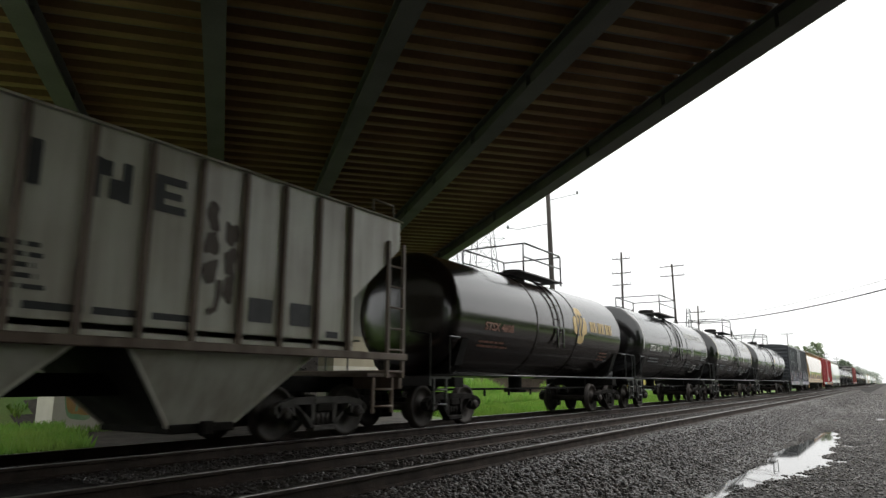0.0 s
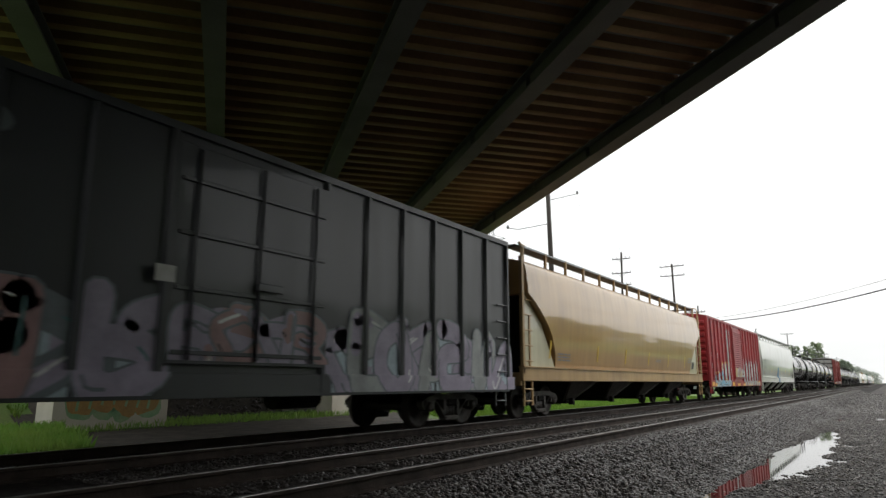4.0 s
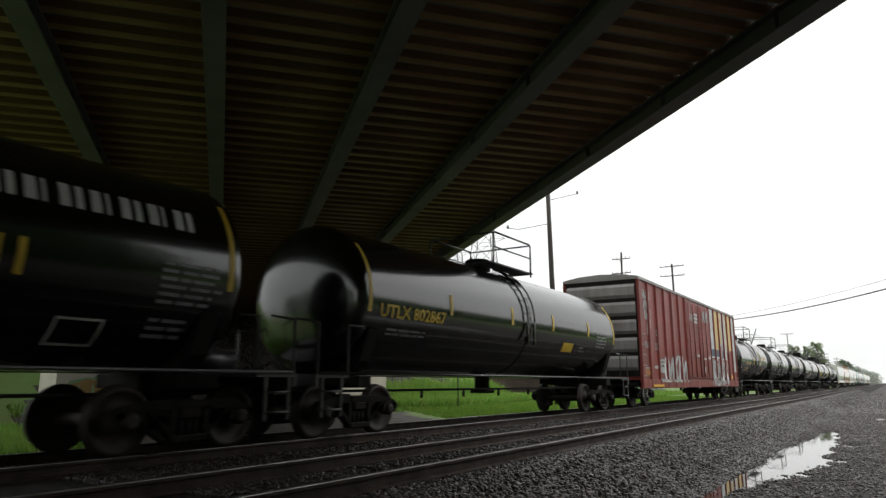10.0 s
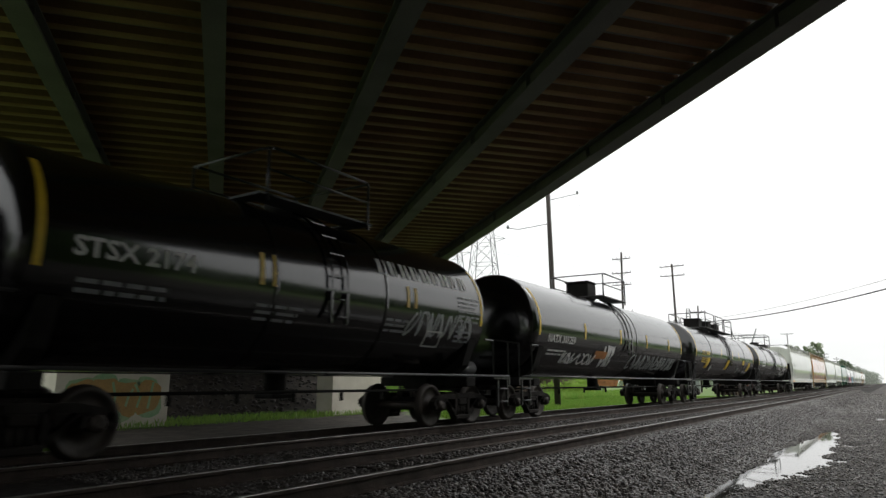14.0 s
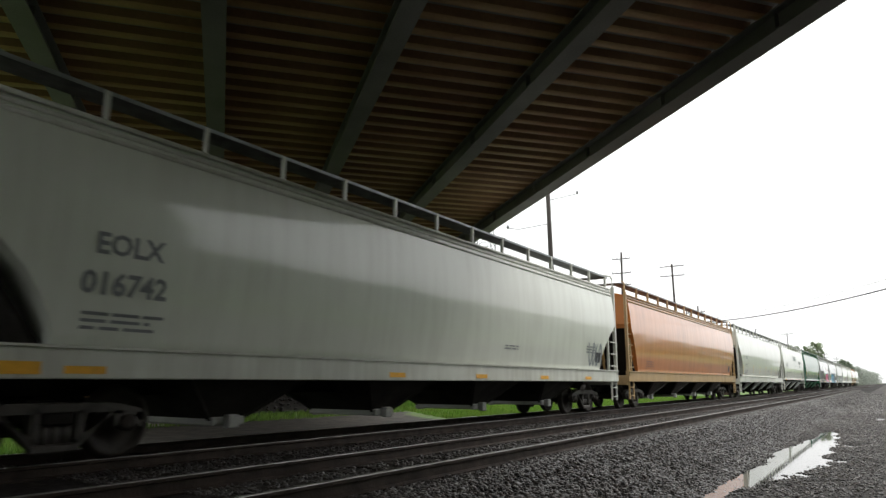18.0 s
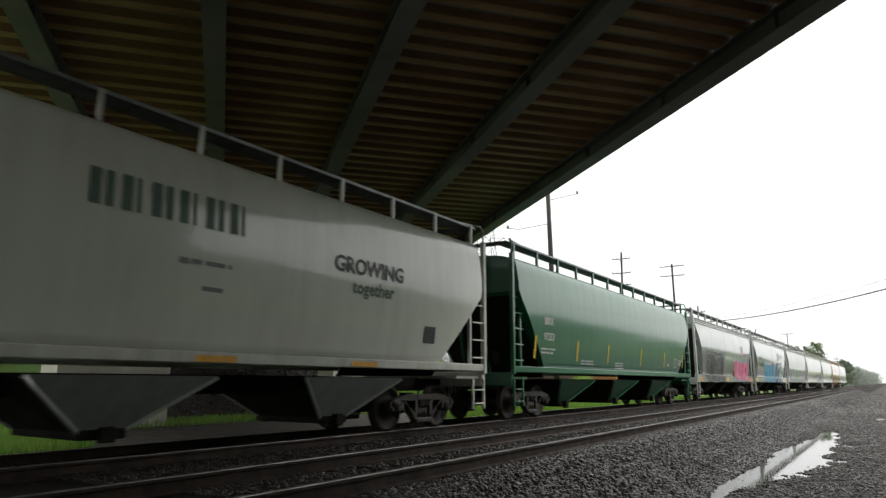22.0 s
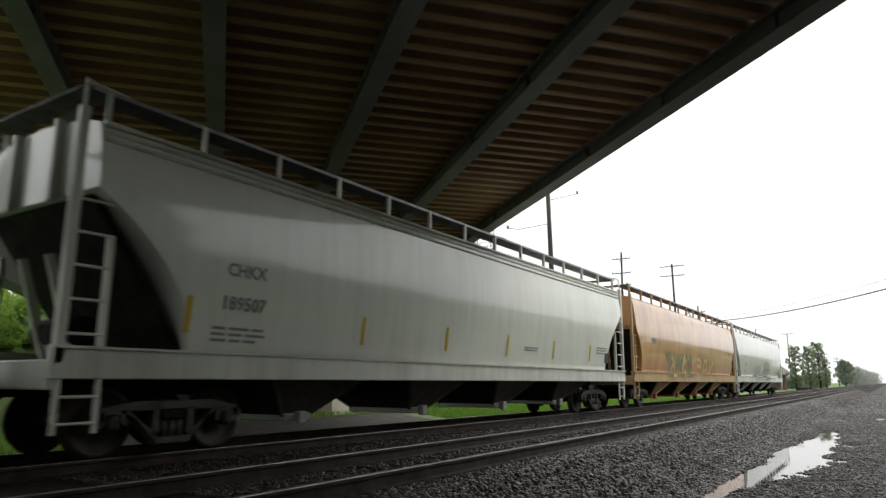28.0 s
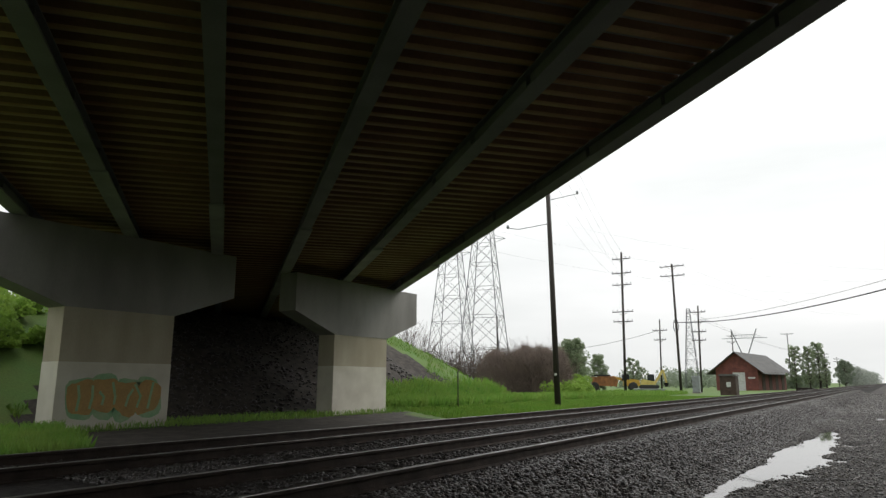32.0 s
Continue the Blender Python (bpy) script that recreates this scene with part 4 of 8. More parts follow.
box(bm, 0, -0.415, 1.4, 0.85, 0.03, 2.0, 0.01)
part("door", bm, GALVANISED, cab)
for x, y in ((-11.5, 131.0), (-12.6, 134.0), (-13.4, 138.5)):
    pal = thing("tie_stack", "low stack of dark wooden sleepers", "timber stack", "sleeper stacks", at=(x, y, -0.6))
    for i in range(3):
        for k in range(4):
            bm = bmesh.new()
            box(bm, (k - 1.5) * 0.3, 0, 0.12 + i * 0.24, 0.25, 2.6, 0.2, 0.012)
            part("sleeper", bm, TIE_WOOD, pal)

# ---- yellow machines in the yard ----
YELLOW = surface("machine_yellow", (0.55, 0.34, 0.035), (0.40, 0.22, 0.03), rough=0.45, scale=2, fine=20, bump=0.1)
RUST_ORANGE = surface("weathered_orange", (0.36, 0.15, 0.05), (0.2, 0.085, 0.035), rough=0.7, scale=1.6, fine=9, bump=0.3)
PALE_YELLOW = surface("faded_yellow_paint", (0.62, 0.50, 0.16), (0.5, 0.38, 0.1), rough=0.5, scale=2, fine=20, bump=0.1)
TYRE = surface("black_tyre", (0.025, 0.025, 0.026), (0.04, 0.037, 0.033), rough=0.8, scale=4, fine=20, bump=0.3)
GLASS, _n, _l, _p = nodes_of("cab_glass")
_p.inputs["Base Color"].default_value = (0.03, 0.035, 0.04, 1)
_p.inputs["Roughness"].default_value = 0.05


def wheel_parts(t, x, y, r, w):
    bm = bmesh.new()
    lathe(bm, [(-w / 2, r * 0.6), (-w / 2, r * 0.92), (-w * 0.35, r), (w * 0.35, r), (w / 2, r * 0.92), (w / 2, r * 0.6)], 18, "x")
    tyre = part("tyre", bm, TYRE, t, at=(x, y, r))
    bm = bmesh.new()
    lathe(bm, [(-w * 0.4, r * 0.15), (-w * 0.4, r * 0.58), (w * 0.4, r * 0.58), (w * 0.4, r * 0.15)], 14, "x")
    part("rim", bm, YELLOW, tyre, "yellow rim")


scraper = thing("earth_scraper", "yellow earth-moving scraper parked in the yard", "machine", at=(-42.0, 118.0, -0.6))
scraper.rotation_euler = (0, 0, radians(-68))
bm = bmesh.new()
prism(bm, [(-3.4, 1.0), (1.4, 0.8), (1.7, 1.8), (1.0, 2.6), (-3.2, 2.5)], -1.2, 1.2, "x")
part("bowl", bm, RUST_ORANGE, scraper, "rust-orange scraper bowl")
for x in (-1.22, 1.22):
    for y in (-2.9, -1.9, -0.9, 0.1, 1.0):
        bm = bmesh.new()
        box(bm, x, y, 1.75, 0.08, 0.14, 1.5, 0.01)
        part("bowl_rib", bm, RUST_ORANGE, scraper)
bm = bmesh.new()
box(bm, 0, -1.4, 2.72, 2.5, 3.6, 0.3, 0.04)
part("spill_rim", bm, TYRE, scraper, "dark worn rim")
bm = bmesh.new()
prism(bm, [(2.6, 0.9), (5.4, 0.9), (5.4, 1.9), (4.4, 2.1), (2.6, 1.9)], -0.9, 0.9, "x")
part("hood", bm, YELLOW, scraper)
bm = bmesh.new()
box(bm, 0, 3.0, 2.4, 1.3, 1.2, 1.1, 0.05)
part("cab", bm, GLASS, scraper, "dark glazed cab")
bm = bmesh.new()
bar(bm, (0, 0.8, 2.5), (0, 2.8, 1.9), 0.5, 0.4)
part("gooseneck", bm, YELLOW, scraper)
for x in (-1.05, 1.05):
    wheel_parts(scraper, x, -2.4, 0.8, 0.55)
    wheel_parts(scraper, x, 4.2, 0.8, 0.55)
hoe = thing("excavator", "small yellow excavator with a raised arm on a flat bed", "excavator", at=(-30.6, 104.0, -0.6))
hoe.rotation_euler = (0, 0, radians(-75))
bm = bmesh.new()
box(bm, 0, 0, 0.45, 2.0, 4.6, 0.35, 0.04)
part("bed", bm, GALVANISED, hoe, "pale flat trailer bed")
for s in (-0.75, 0.75):
    bm = bmesh.new()
    prism(bm, [(-1.3, 0.64), (1.3, 0.64), (1.5, 0.9), (1.3, 1.15), (-1.3, 1.15), (-1.5, 0.9)], s - 0.2, s + 0.2, "x")
    part("crawler_track", bm, TYRE, hoe)
bm = bmesh.new()
prism(bm, [(-1.2, 1.2), (0.9, 1.2), (0.9, 1.7), (-0.9, 2.0), (-1.2, 1.9)], -0.8, 0.8, "x")
part("body", bm, PALE_YELLOW, hoe)
bm = bmesh.new()
box(bm, -0.35, 0.3, 2.15, 0.8, 1.0, 1.2, 0.05)
part("cab", bm, GLASS, hoe, "dark glazed cab")
bm = bmesh.new()
bar(bm, (0.3, 0.9, 1.5), (0.3, 2.1, 3.4), 0.25, 0.35)
part("boom", bm, PALE_YELLOW, hoe)
bm = bmesh.new()
bar(bm, (0.3, 2.1, 3.4), (0.3, 2.5, 1.5), 0.2, 0.28)
part("stick", bm, PALE_YELLOW, hoe)
bm = bmesh.new()
prism(bm, [(2.1, 1.5), (2.8, 1.5), (2.7, 0.95), (2.3, 0.9)], 0.0, 0.6, "x")
part("bucket", bm, CAST, hoe)
for s in (-0.9, 0.9):
    wheel_parts(hoe, s, -1.0, 0.3, 0.2)
    wheel_parts(hoe, s, 1.0, 0.3, 0.2)

# ---- trees and shrubs ----
def crown_tree(name, x, y, h, w, label, leaf, seed, leaves=7000, size=0.16, low=0.14, clumps=52, fill=1.0):
    """A full-crowned tree: forking limbs that carry clumps of leaves from near the ground up, with gaps between them."""
    r = np.random.default_rng(seed)
    z0 = float(ground_height(np.array([x]), np.array([y]))[0])
    t = thing(name, label, "tree", at=(x, y, z0 - 0.05))
    bm = bmesh.new()
    rod(bm, (0, 0, 0), (0, 0, h * 0.45), h * 0.018, 8, h * 0.012)
    rod(bm, (0, 0, h * 0.45), (w * 0.04, 0, h * 0.9), h * 0.012, 6, h * 0.003)
    cen, rad = [], []
    for i in range(clumps):
        u = (i + r.uniform(0.1, 0.9)) / clumps
        zc = h * (low + (0.93 - low) * u)
        reach = w / 2 * math.sin(math.pi * (0.12 + 0.82 * u)) ** 0.6 * r.uniform(0.35, 0.95)
        a = i * 2.4 + r.uniform(-0.5, 0.5)
        p = Vector((math.cos(a) * reach, math.sin(a) * reach, zc))
        q = Vector((0, 0, max(h * 0.1, zc - reach * r.uniform(0.5, 0.9))))
        rod(bm, q, q.lerp(p, 0.55) + Vector((0, 0, 0.1)), h * 0.006, 5, h * 0.004, False)
        rod(bm, q.lerp(p, 0.55) + Vector((0, 0, 0.1)), p, h * 0.004, 4, h * 0.0015, False)
        cen.append(tuple(p))
        rad.append(w * r.uniform(0.07, 0.15) * fill)
    part("trunk", bm, BARK, t, "grey branching trunk")
    V, F = leaf_cloud(r, np.array(cen), np.array(rad), leaves, size, 0.85)
    part("crown", fast_mesh("crown", V, F, leaf), leaf, t)
    return t


crown_tree("roadside_tree", -15.6, 153, 9.5, 3.6, "slender leafy green tree beside the railway line", LEAF_TREE, 50, 3000, 0.15)
crown_tree("roadside_tree", -12.9, 150, 9.0, 3.2, "leafy green tree with an open crown beside the line", LEAF_TREE, 51, 2800, 0.14)
crown_tree("roadside_tree", -11.6, 156, 9.9, 4.2, "broad leafy green tree beside the railway line", LEAF_TREE, 52, 4200, 0.15)
crown_tree("roadside_tree", -10.2, 151, 6.2, 2.2, "small leafy tree beside the railway line", LEAF_TREE, 53, 1500, 0.14)
crown_tree("poplar_tree", -44.4, 108.0, 9.1, 6.2, "rounded dense leafy tree behind the grass", LEAF_TREE, 60, 11000, 0.17, 0.03, 90, 1.25)
crown_tree("poplar_tree", -47.0, 110.0, 7.8, 5.0, "dense leafy tree half hidden by a pole", LEAF_TREE, 64, 7000, 0.17, 0.03, 60, 1.25)
crown_tree("small_tree", -47.4, 128.0, 7.2, 4.2, "small dense leafy tree in the yard", LEAF_TREE, 61, 5200, 0.15, 0.05, 60, 1.1)
crown_tree("small_tree", -40.0, 126.0, 6.5, 3.4, "sparse young tree in the yard", LEAF_TREE, 62, 2600, 0.14, 0.2, 34, 0.8)
crown_tree("small_tree", -37.6, 124.0, 4.6, 2.2, "sparse low sapling in the yard", LEAF_TREE, 65, 900, 0.13, 0.2, 18, 0.9)
crown_tree("small_tree", -12.2, 262, 9.2, 6.0, "distant pale green tree by the track", LEAF_HAZE, 63, 3200, 0.26)
for i, (x, y, h, w) in enumerate(((-13.5, 300, 9.0, 7), (-13.0, 335, 8.0, 7), (-12.5, 375, 9.0, 8), (-12.0, 425, 8.5, 8), (-12.5, 480, 9.5, 9), (-11.5, 550, 9.0, 9), (-11.0, 640, 10, 11), (-10.5, 760, 10, 12))):
    crown_tree("far_tree", x, y, h, w, "pale distant tree in the row along the line", LEAF_FAR_HAZE, 190 + i, 1300, 0.35, 0.06, 30, 1.3)
for i, (x, y, w, h) in enumerate(((-24, 186, 6, 4.2), (-20.5, 184, 5, 3.4), (-17.5, 186, 5, 3.8), (-14.5, 182, 5, 3.0))):
    bush("distant_thicket", x, y, w, h, "pale hazy undergrowth behind the roadside trees", LEAF_HAZE, 170 + i, 1500, 0.22)
# unseen trees added beside the camera, to keep sky out of the car sides
for i, (x, y, h) in enumerate(((14.0, 4.5, 14.0), (14.5, 9.0, 15.5), (14.0, 13.5, 15.0), (15.0, 18.0, 14.5), (18.5, 11.0, 16.0), (19.0, 16.5, 15.0))):
    crown_tree("wood_edge_tree", x, y, h, 6.2, "dense leafy tree added out of view to block the sky", LEAF, 140 + i, 5200, 0.34, 0.03, 44, 1.7)
wr = np.random.default_rng(155)
wn_ = 700
wy_ = np.concatenate([wr.uniform(26, 130, 460), wr.uniform(130, 360, 240)])
wcen = np.column_stack([30 + wr.uniform(0, 7, wn_), wy_, 8.6 * wr.uniform(0, 1, wn_) ** 0.8 + 0.5 * np.sin(wy_ * 0.31)])
# second belt, unseen behind the camera, blocks low sky from the tank heads
wn2_ = 320
wcen = np.concatenate([wcen, np.column_stack([wr.uniform(-75, 12, wn2_), wr.uniform(-48, -40, wn2_), 12.5 * wr.uniform(0, 1, wn2_) ** 0.8])])
V, F = leaf_cloud(wr, wcen, wr.uniform(1.2, 2.0, wn_ + wn2_), 78000, 0.38)
V[:, 2] = np.maximum(V[:, 2], -0.55)
tagged(new("woodland_edge", fast_mesh("woodland_edge", V, F, LEAF)), "belts of dense green woodland out of view, beside the path and behind", "woodland", kind="stuff")
for i, (x, y, w, h) in enumerate(((-35.6, 66, 5.5, 5.6), (-33.0, 68, 5.0, 6.2), (-31.0, 69, 4.5, 5.6), (-33.0, 73, 5.0, 6.2), (-38.0, 70, 5, 5.4), (-36.5, 75, 5.5, 6.4))):
    bare_shrub("bare_shrub", x, y, w, h, "dense brown leafless shrub", 70 + i, 60, TWIG_BROWN, 1.0, 9000)
for i, (x, y, w, h, n) in enumerate(((-48.6, 66, 5, 8.0, 13), (-46.0, 64, 5, 7.0, 12), (-44.0, 67, 5, 6.8, 12), (-41.5, 66, 5, 6.4, 14), (-40.0, 70, 5, 6.8, 14), (-43.5, 73, 5, 7.6, 10), (-38.6, 75, 4, 7.8, 10), (-51.5, 70, 5, 8.6, 9), (-40.0, 64, 4, 4.4, 20), (-42.5, 62, 4, 4.0, 20))):
    bare_shrub("bare_shrub", x, y, w, h, "tall sparse leafless shrub", 80 + i, n, None, 1.5, 500)
for i, (x, y, w, h) in enumerate(((-34.6, 84.0, 3.6, 2.9), (-36.5, 90, 3.2, 3.0), (-28.0, 66.5, 4, 1.6), (-31.5, 76, 3, 1.4))):
    bush("green_bush", x, y, w, h, "low yellow-green bush at the grass edge", LEAF_LIME, 90 + i, 3600, 0.11)
for i, (x, y, w, h) in enumerate(((-28.5, 7.0, 4.5, 2.4), (-30.5, 11.5, 4.5, 2.2), (-27.0, 9.8, 3.0, 1.6), (-31.5, 4.0, 5, 3.0), (-33.5, 9.5, 5, 2.6), (-34.0, 13.0, 5, 2.6), (-37.0, 12.0, 5, 3.0), (-30.5, 8.5, 4, 2.0))):
    bush("green_bush", x, y, w, h, "dense bright green bush on the embankment", LEAF_LIME, 100 + i, 5000, 0.10)
for i, (x, y, w, h) in enumerate(((-32.6, 13.0, 2.2, 0.8), (-31.4, 13.6, 1.8, 0.7), (-33.0, 14.6, 2.0, 0.7), (-34.2, 15.2, 2.2, 0.7), (-30.6, 14.6, 1.5, 0.6), (-30.2, 12.8, 1.5, 0.6))):
    bush("green_bush", x, y, w, h, "bright leafy scrub on the embankment beside the pier", LEAF_LIME, 200 + i, 3000, 0.10)
for i in range(26):
    y = 190 + 11 * i
    bush("distant_thicket", -60 + (i % 4) * 9.5 + 3 * math.sin(i), y, 11, 4.5 + 1.5 * math.sin(i * 1.7), "distant dull green thicket along the line", LEAF_HAZE, 120 + i, 900, 0.4)
post = thing("marker_post", "thin dark marker post in the grass", "post", at=(-21.2, 34.0, -0.62))
bm = bmesh.new()
rod(bm, (0, 0, 0), (0, 0, 2.2), 0.035, 8)
part("stake", bm, POLE_WOOD, post)

# ---- faded graffiti on the pier foot ----
pier_tan, pier_mint = surface("faded_orange_spray", (0.40, 0.24, 0.085), (0.32, 0.21, 0.08), rough=0.8, scale=2, fine=14, bump=0.1), surface("faded_mint_spray", (0.20, 0.37, 0.20), (0.30, 0.40, 0.24), rough=0.8, scale=2, fine=14, bump=0.1)


# ---- freight cars: shared running gear ----
# A car's own space: y along the track, z = 0 at the rail heads, +x the side that faces the camera.
WR = 0.457


def wheelset_bm():
    bm = bmesh.new()
    rod(bm, (-1.0, 0, 0), (1.0, 0, 0), 0.085, 12)
    for s in (-1, 1):
        prof = [(0.66, 0.09), (0.68, 0.19), (0.70, 0.36), (0.672, 0.38), (0.672, WR + 0.02), (0.69, WR + 0.026), (0.706, WR + 0.004), (0.80, WR - 0.004), (0.806, 0.385), (0.765, 0.36), (0.755, 0.20), (0.80, 0.155), (0.82, 0.10)]
        lathe(bm, [(s * x, r) for x, r in prof], 30, "x")
        lathe(bm, [(s * 0.9, 0.11), (s * 1.08, 0.115), (s * 1.11, 0.09), (s * 1.13, 0.05)], 12, "x")
        for k in range(3):
            a = 2 * math.pi * k / 3
            rod(bm, (s * 1.1, 0.06 * math.cos(a), 0.06 * math.sin(a)), (s * 1.135, 0.06 * math.cos(a), 0.06 * math.sin(a)), 0.017, 6)
    return bm


def side_frame_bm():
    """The cast side frame of a truck: a top member, sloping tension members, columns and pedestal jaws."""
    bm = bmesh.new()
    x0, x1 = -0.075, 0.075
    for s in (-1, 1):
        prism(bm, [(s * 0.2, 0.72), (s * 0.62, 0.72), (s * 1.02, 0.64), (s * 1.14, 0.56), (s * 1.14, 0.46), (s * 0.99, 0.50), (s * 0.62, 0.60), (s * 0.2, 0.60)], x0, x1, "x")
        prism(bm, [(s * 0.76, 0.62), (s * 0.64, 0.60), (s * 0.24, 0.16), (s * 0.24, 0.30)], x0, x1, "x")
        prism(bm, [(s * 0.98, 0.60), (s * 1.10, 0.58), (s * 1.08, 0.40), (s * 1.02, 0.40)], x0, x1, "x")
        prism(bm, [(s * 0.70, 0.60), (s * 0.80, 0.62), (s * 0.74, 0.42), (s * 0.69, 0.42)], x0, x1, "x")
        prism(bm, [(s * 0.22, 0.30), (s * 0.31, 0.26), (s * 0.31, 0.66), (s * 0.22, 0.66)], x0, x1, "x")
    box(bm, 0, 0, 0.20, 0.2, 0.56, 0.10, 0.02)
    box(bm, 0, 0, 0.665, 0.17, 0.5, 0.12, 0.015)
    for dy in (-0.12, 0.0, 0.12):
        rod(bm, (0, dy, 0.25), (0, dy, 0.47), 0.055, 10)
    return bm


def bolster_bm():
    bm = bmesh.new()
    box(bm, 0, 0, 0.54, 2.2, 0.36, 0.16, 0.03)
    rod(bm, (0, 0, 0.6), (0, 0, 0.78), 0.22, 16)
    for s in (-1, 1):
        box(bm, s * 0.62, 0, 0.68, 0.2, 0.3, 0.14, 0.02)
    box(bm, 0, -0.42, 0.42, 1.7, 0.09, 0.16, 0.01)
    box(bm, 0, 0.42, 0.42, 1.7, 0.09, 0.16, 0.01)
    return bm


def coupler_bm():
    bm = bmesh.new()
    box(bm, 0, 0.0, 0.84, 0.16, 0.7, 0.18, 0.03)
    prism(bm, [(-0.17, 0.32), (0.14, 0.30), (0.2, 0.42), (0.1, 0.62), (-0.02, 0.6), (0.0, 0.46), (-0.17, 0.48)], 0.70, 0.98, "z")
    pipe(bm, [(0.3, -0.1, 0.75), (0.36, 0.2, 0.5), (0.25, 0.5, 0.36), (0.1, 0.62, 0.42)], 0.03)
    return bm


WHEEL_ME = mesh_of("wheelset", wheelset_bm(), WHEEL_STEEL)
FRAME_ME = mesh_of("side_frame", side_frame_bm(), CAST_LIGHT)
FRAME_DARK_ME = mesh_of("side_frame", side_frame_bm(), CAST)
BOLSTER_ME = mesh_of("truck", bolster_bm(), CAST)
COUPLER_ME = mesh_of("coupler", coupler_bm(), CAST)
WHEELSETS, CARS = [], []


def trucks(car, yt, light=True):
    for s in (-1, 1):
        t = part("truck", BOLSTER_ME, CAST, car, "four-wheel freight truck", (0, s * yt, 0))
        for x in (-1.0, 1.0):
            part("side_frame", FRAME_ME if light else FRAME_DARK_ME, CAST, t, at=(x, 0, 0))
        for y in (-0.89, 0.89):
            w = part("wheelset", WHEEL_ME, WHEEL_STEEL, t)
            w.matrix_parent_inverse = Matrix.Translation((0, y, WR))
            WHEELSETS.append(w)


def couplers(car, half, reach=0.75):
    for s in (-1, 1):
        c = part("coupler", COUPLER_ME, CAST, car, at=(0, s * (half + reach - 0.62), 0))
        if s < 0:
            c.rotation_euler = (0, 0, math.pi)


def ladder(car, material, x, y0, y1, z0, z1, name="ladder", step=0.4, r=0.02, stiles=(True, True)):
    bm = bmesh.new()
    for y, on in ((y0, stiles[0]), (y1, stiles[1])):
        if on:
            box(bm, x, y, (z0 + z1) / 2, 0.05, 0.06, z1 - z0, 0.004)
    z = z0 + 0.12
    while z < z1:
        rod(bm, (x + 0.02, y0, z), (x + 0.02, y1, z), r, 6)
        z += step
    return part(name, bm, material, car)


def decal(name, me, car, face, y, z, material, label="", subdivide=0):
    """Flat letters or marks laid on a car's side; face(z) is the side's x."""
    bm = bmesh.new()
    bm.from_mesh(me)
    ws = [v.co.y for v in bm.verts]
    for cut in np.arange(min(ws) + 0.08, max(ws), 0.08):
        bmesh.ops.bisect_plane(bm, geom=bm.verts[:] + bm.edges[:] + bm.faces[:], plane_co=(0, float(cut), 0), plane_no=(0, 1, 0))
    bmesh.ops.triangulate(bm, faces=bm.faces[:])
    for v in bm.verts:
        u, w = v.co.x, v.co.y
        v.co = (face(z + w) + 0.012, y + u, z + w)
    return part(name, bm, material, car, label)


def bars(car, face, rows, material, name="marking", label=""):
    """Lines of small lettering that cannot be read, as plain bars: rows of (y, z, length, height)."""
    if name.endswith("_patch") and len(rows) > 1:
        return [bars(car, face, [row], material, name, label) for row in rows]
    bm = bmesh.new()
    for y, z, ln, h in rows:
        k = max(1, int(math.ceil(h / 0.12)))
        cols = [[bm.verts.new((face(z + h * i / k) + 0.011, yy, z + h * i / k)) for yy in (y, y + ln)] for i in range(k + 1)]
        for p, q in zip(cols, cols[1:]):
            bm.faces.new((p[0], p[1], q[1], q[0]))
    return part(name, bm, material, car, label)


def letters(car, face, words, y, z, size, material, squash=1.0, name="lettering", label=""):
    me = text_mesh(words, size, material)
    if squash != 1.0:
        for v in me.vertices:
            v.co.x *= squash
    return decal(name, me, car, face, y, z, material, label)


def ribbon(bm, face, pts, w, off, index):
    """A painted stroke of width w through the (y, z) points."""
    prev = None
    for i, (y, z) in enumerate(pts):
        a, b = pts[max(0, i - 1)], pts[min(len(pts) - 1, i + 1)]
        dy, dz = b[0] - a[0], b[1] - a[1]
        ln = math.hypot(dy, dz) or 1
        ny, nz = -dz / ln * w / 2, dy / ln * w / 2
        cur = [bm.verts.new((face(z + s * nz) + off, y + s * ny, z + s * nz)) for s in (-1, 1)]
        if prev:
            bm.faces.new((prev[0], cur[0], cur[1], prev[1])).material_index = index
        prev = cur


def blob(bm, face, cy, cz, ry, rz, off, index, r, rough=0.22):
    """A rounded patch of paint that follows the car's side."""
    n = 18
    ph = [r.uniform(0, 6.28) for _ in range(3)]
    rings = []
    for k in (0.45, 0.8, 1.0):
        ring = []
        for i in range(n):
            a = 2 * math.pi * i / n
            q = k * (1 + rough * (0.5 * math.sin(2 * a + ph[0]) + 0.4 * math.sin(3 * a + ph[1]) + 0.3 * math.sin(5 * a + ph[2])))
            c, s = math.cos(a), math.sin(a)
            e = 0.72
            y, z = cy + ry * q * math.copysign(abs(c) ** e, c), cz + rz * q * math.copysign(abs(s) ** e, s)
            ring.append(bm.verts.new((face(z) + off, y, z)))
        rings.append(ring)
    bm.faces.new(rings[0]).material_index = index
    for a, b in zip(rings, rings[1:]):
        for i in range(n):
            bm.faces.new((a[i], a[(i + 1) % n], b[(i + 1) % n], b[i])).material_index = index


def spray(name, color):
    return surface(name, color, tuple(c * 0.7 for c in color), rough=0.45, scale=2.5, fine=18, bump=0.05, spread=0.15)


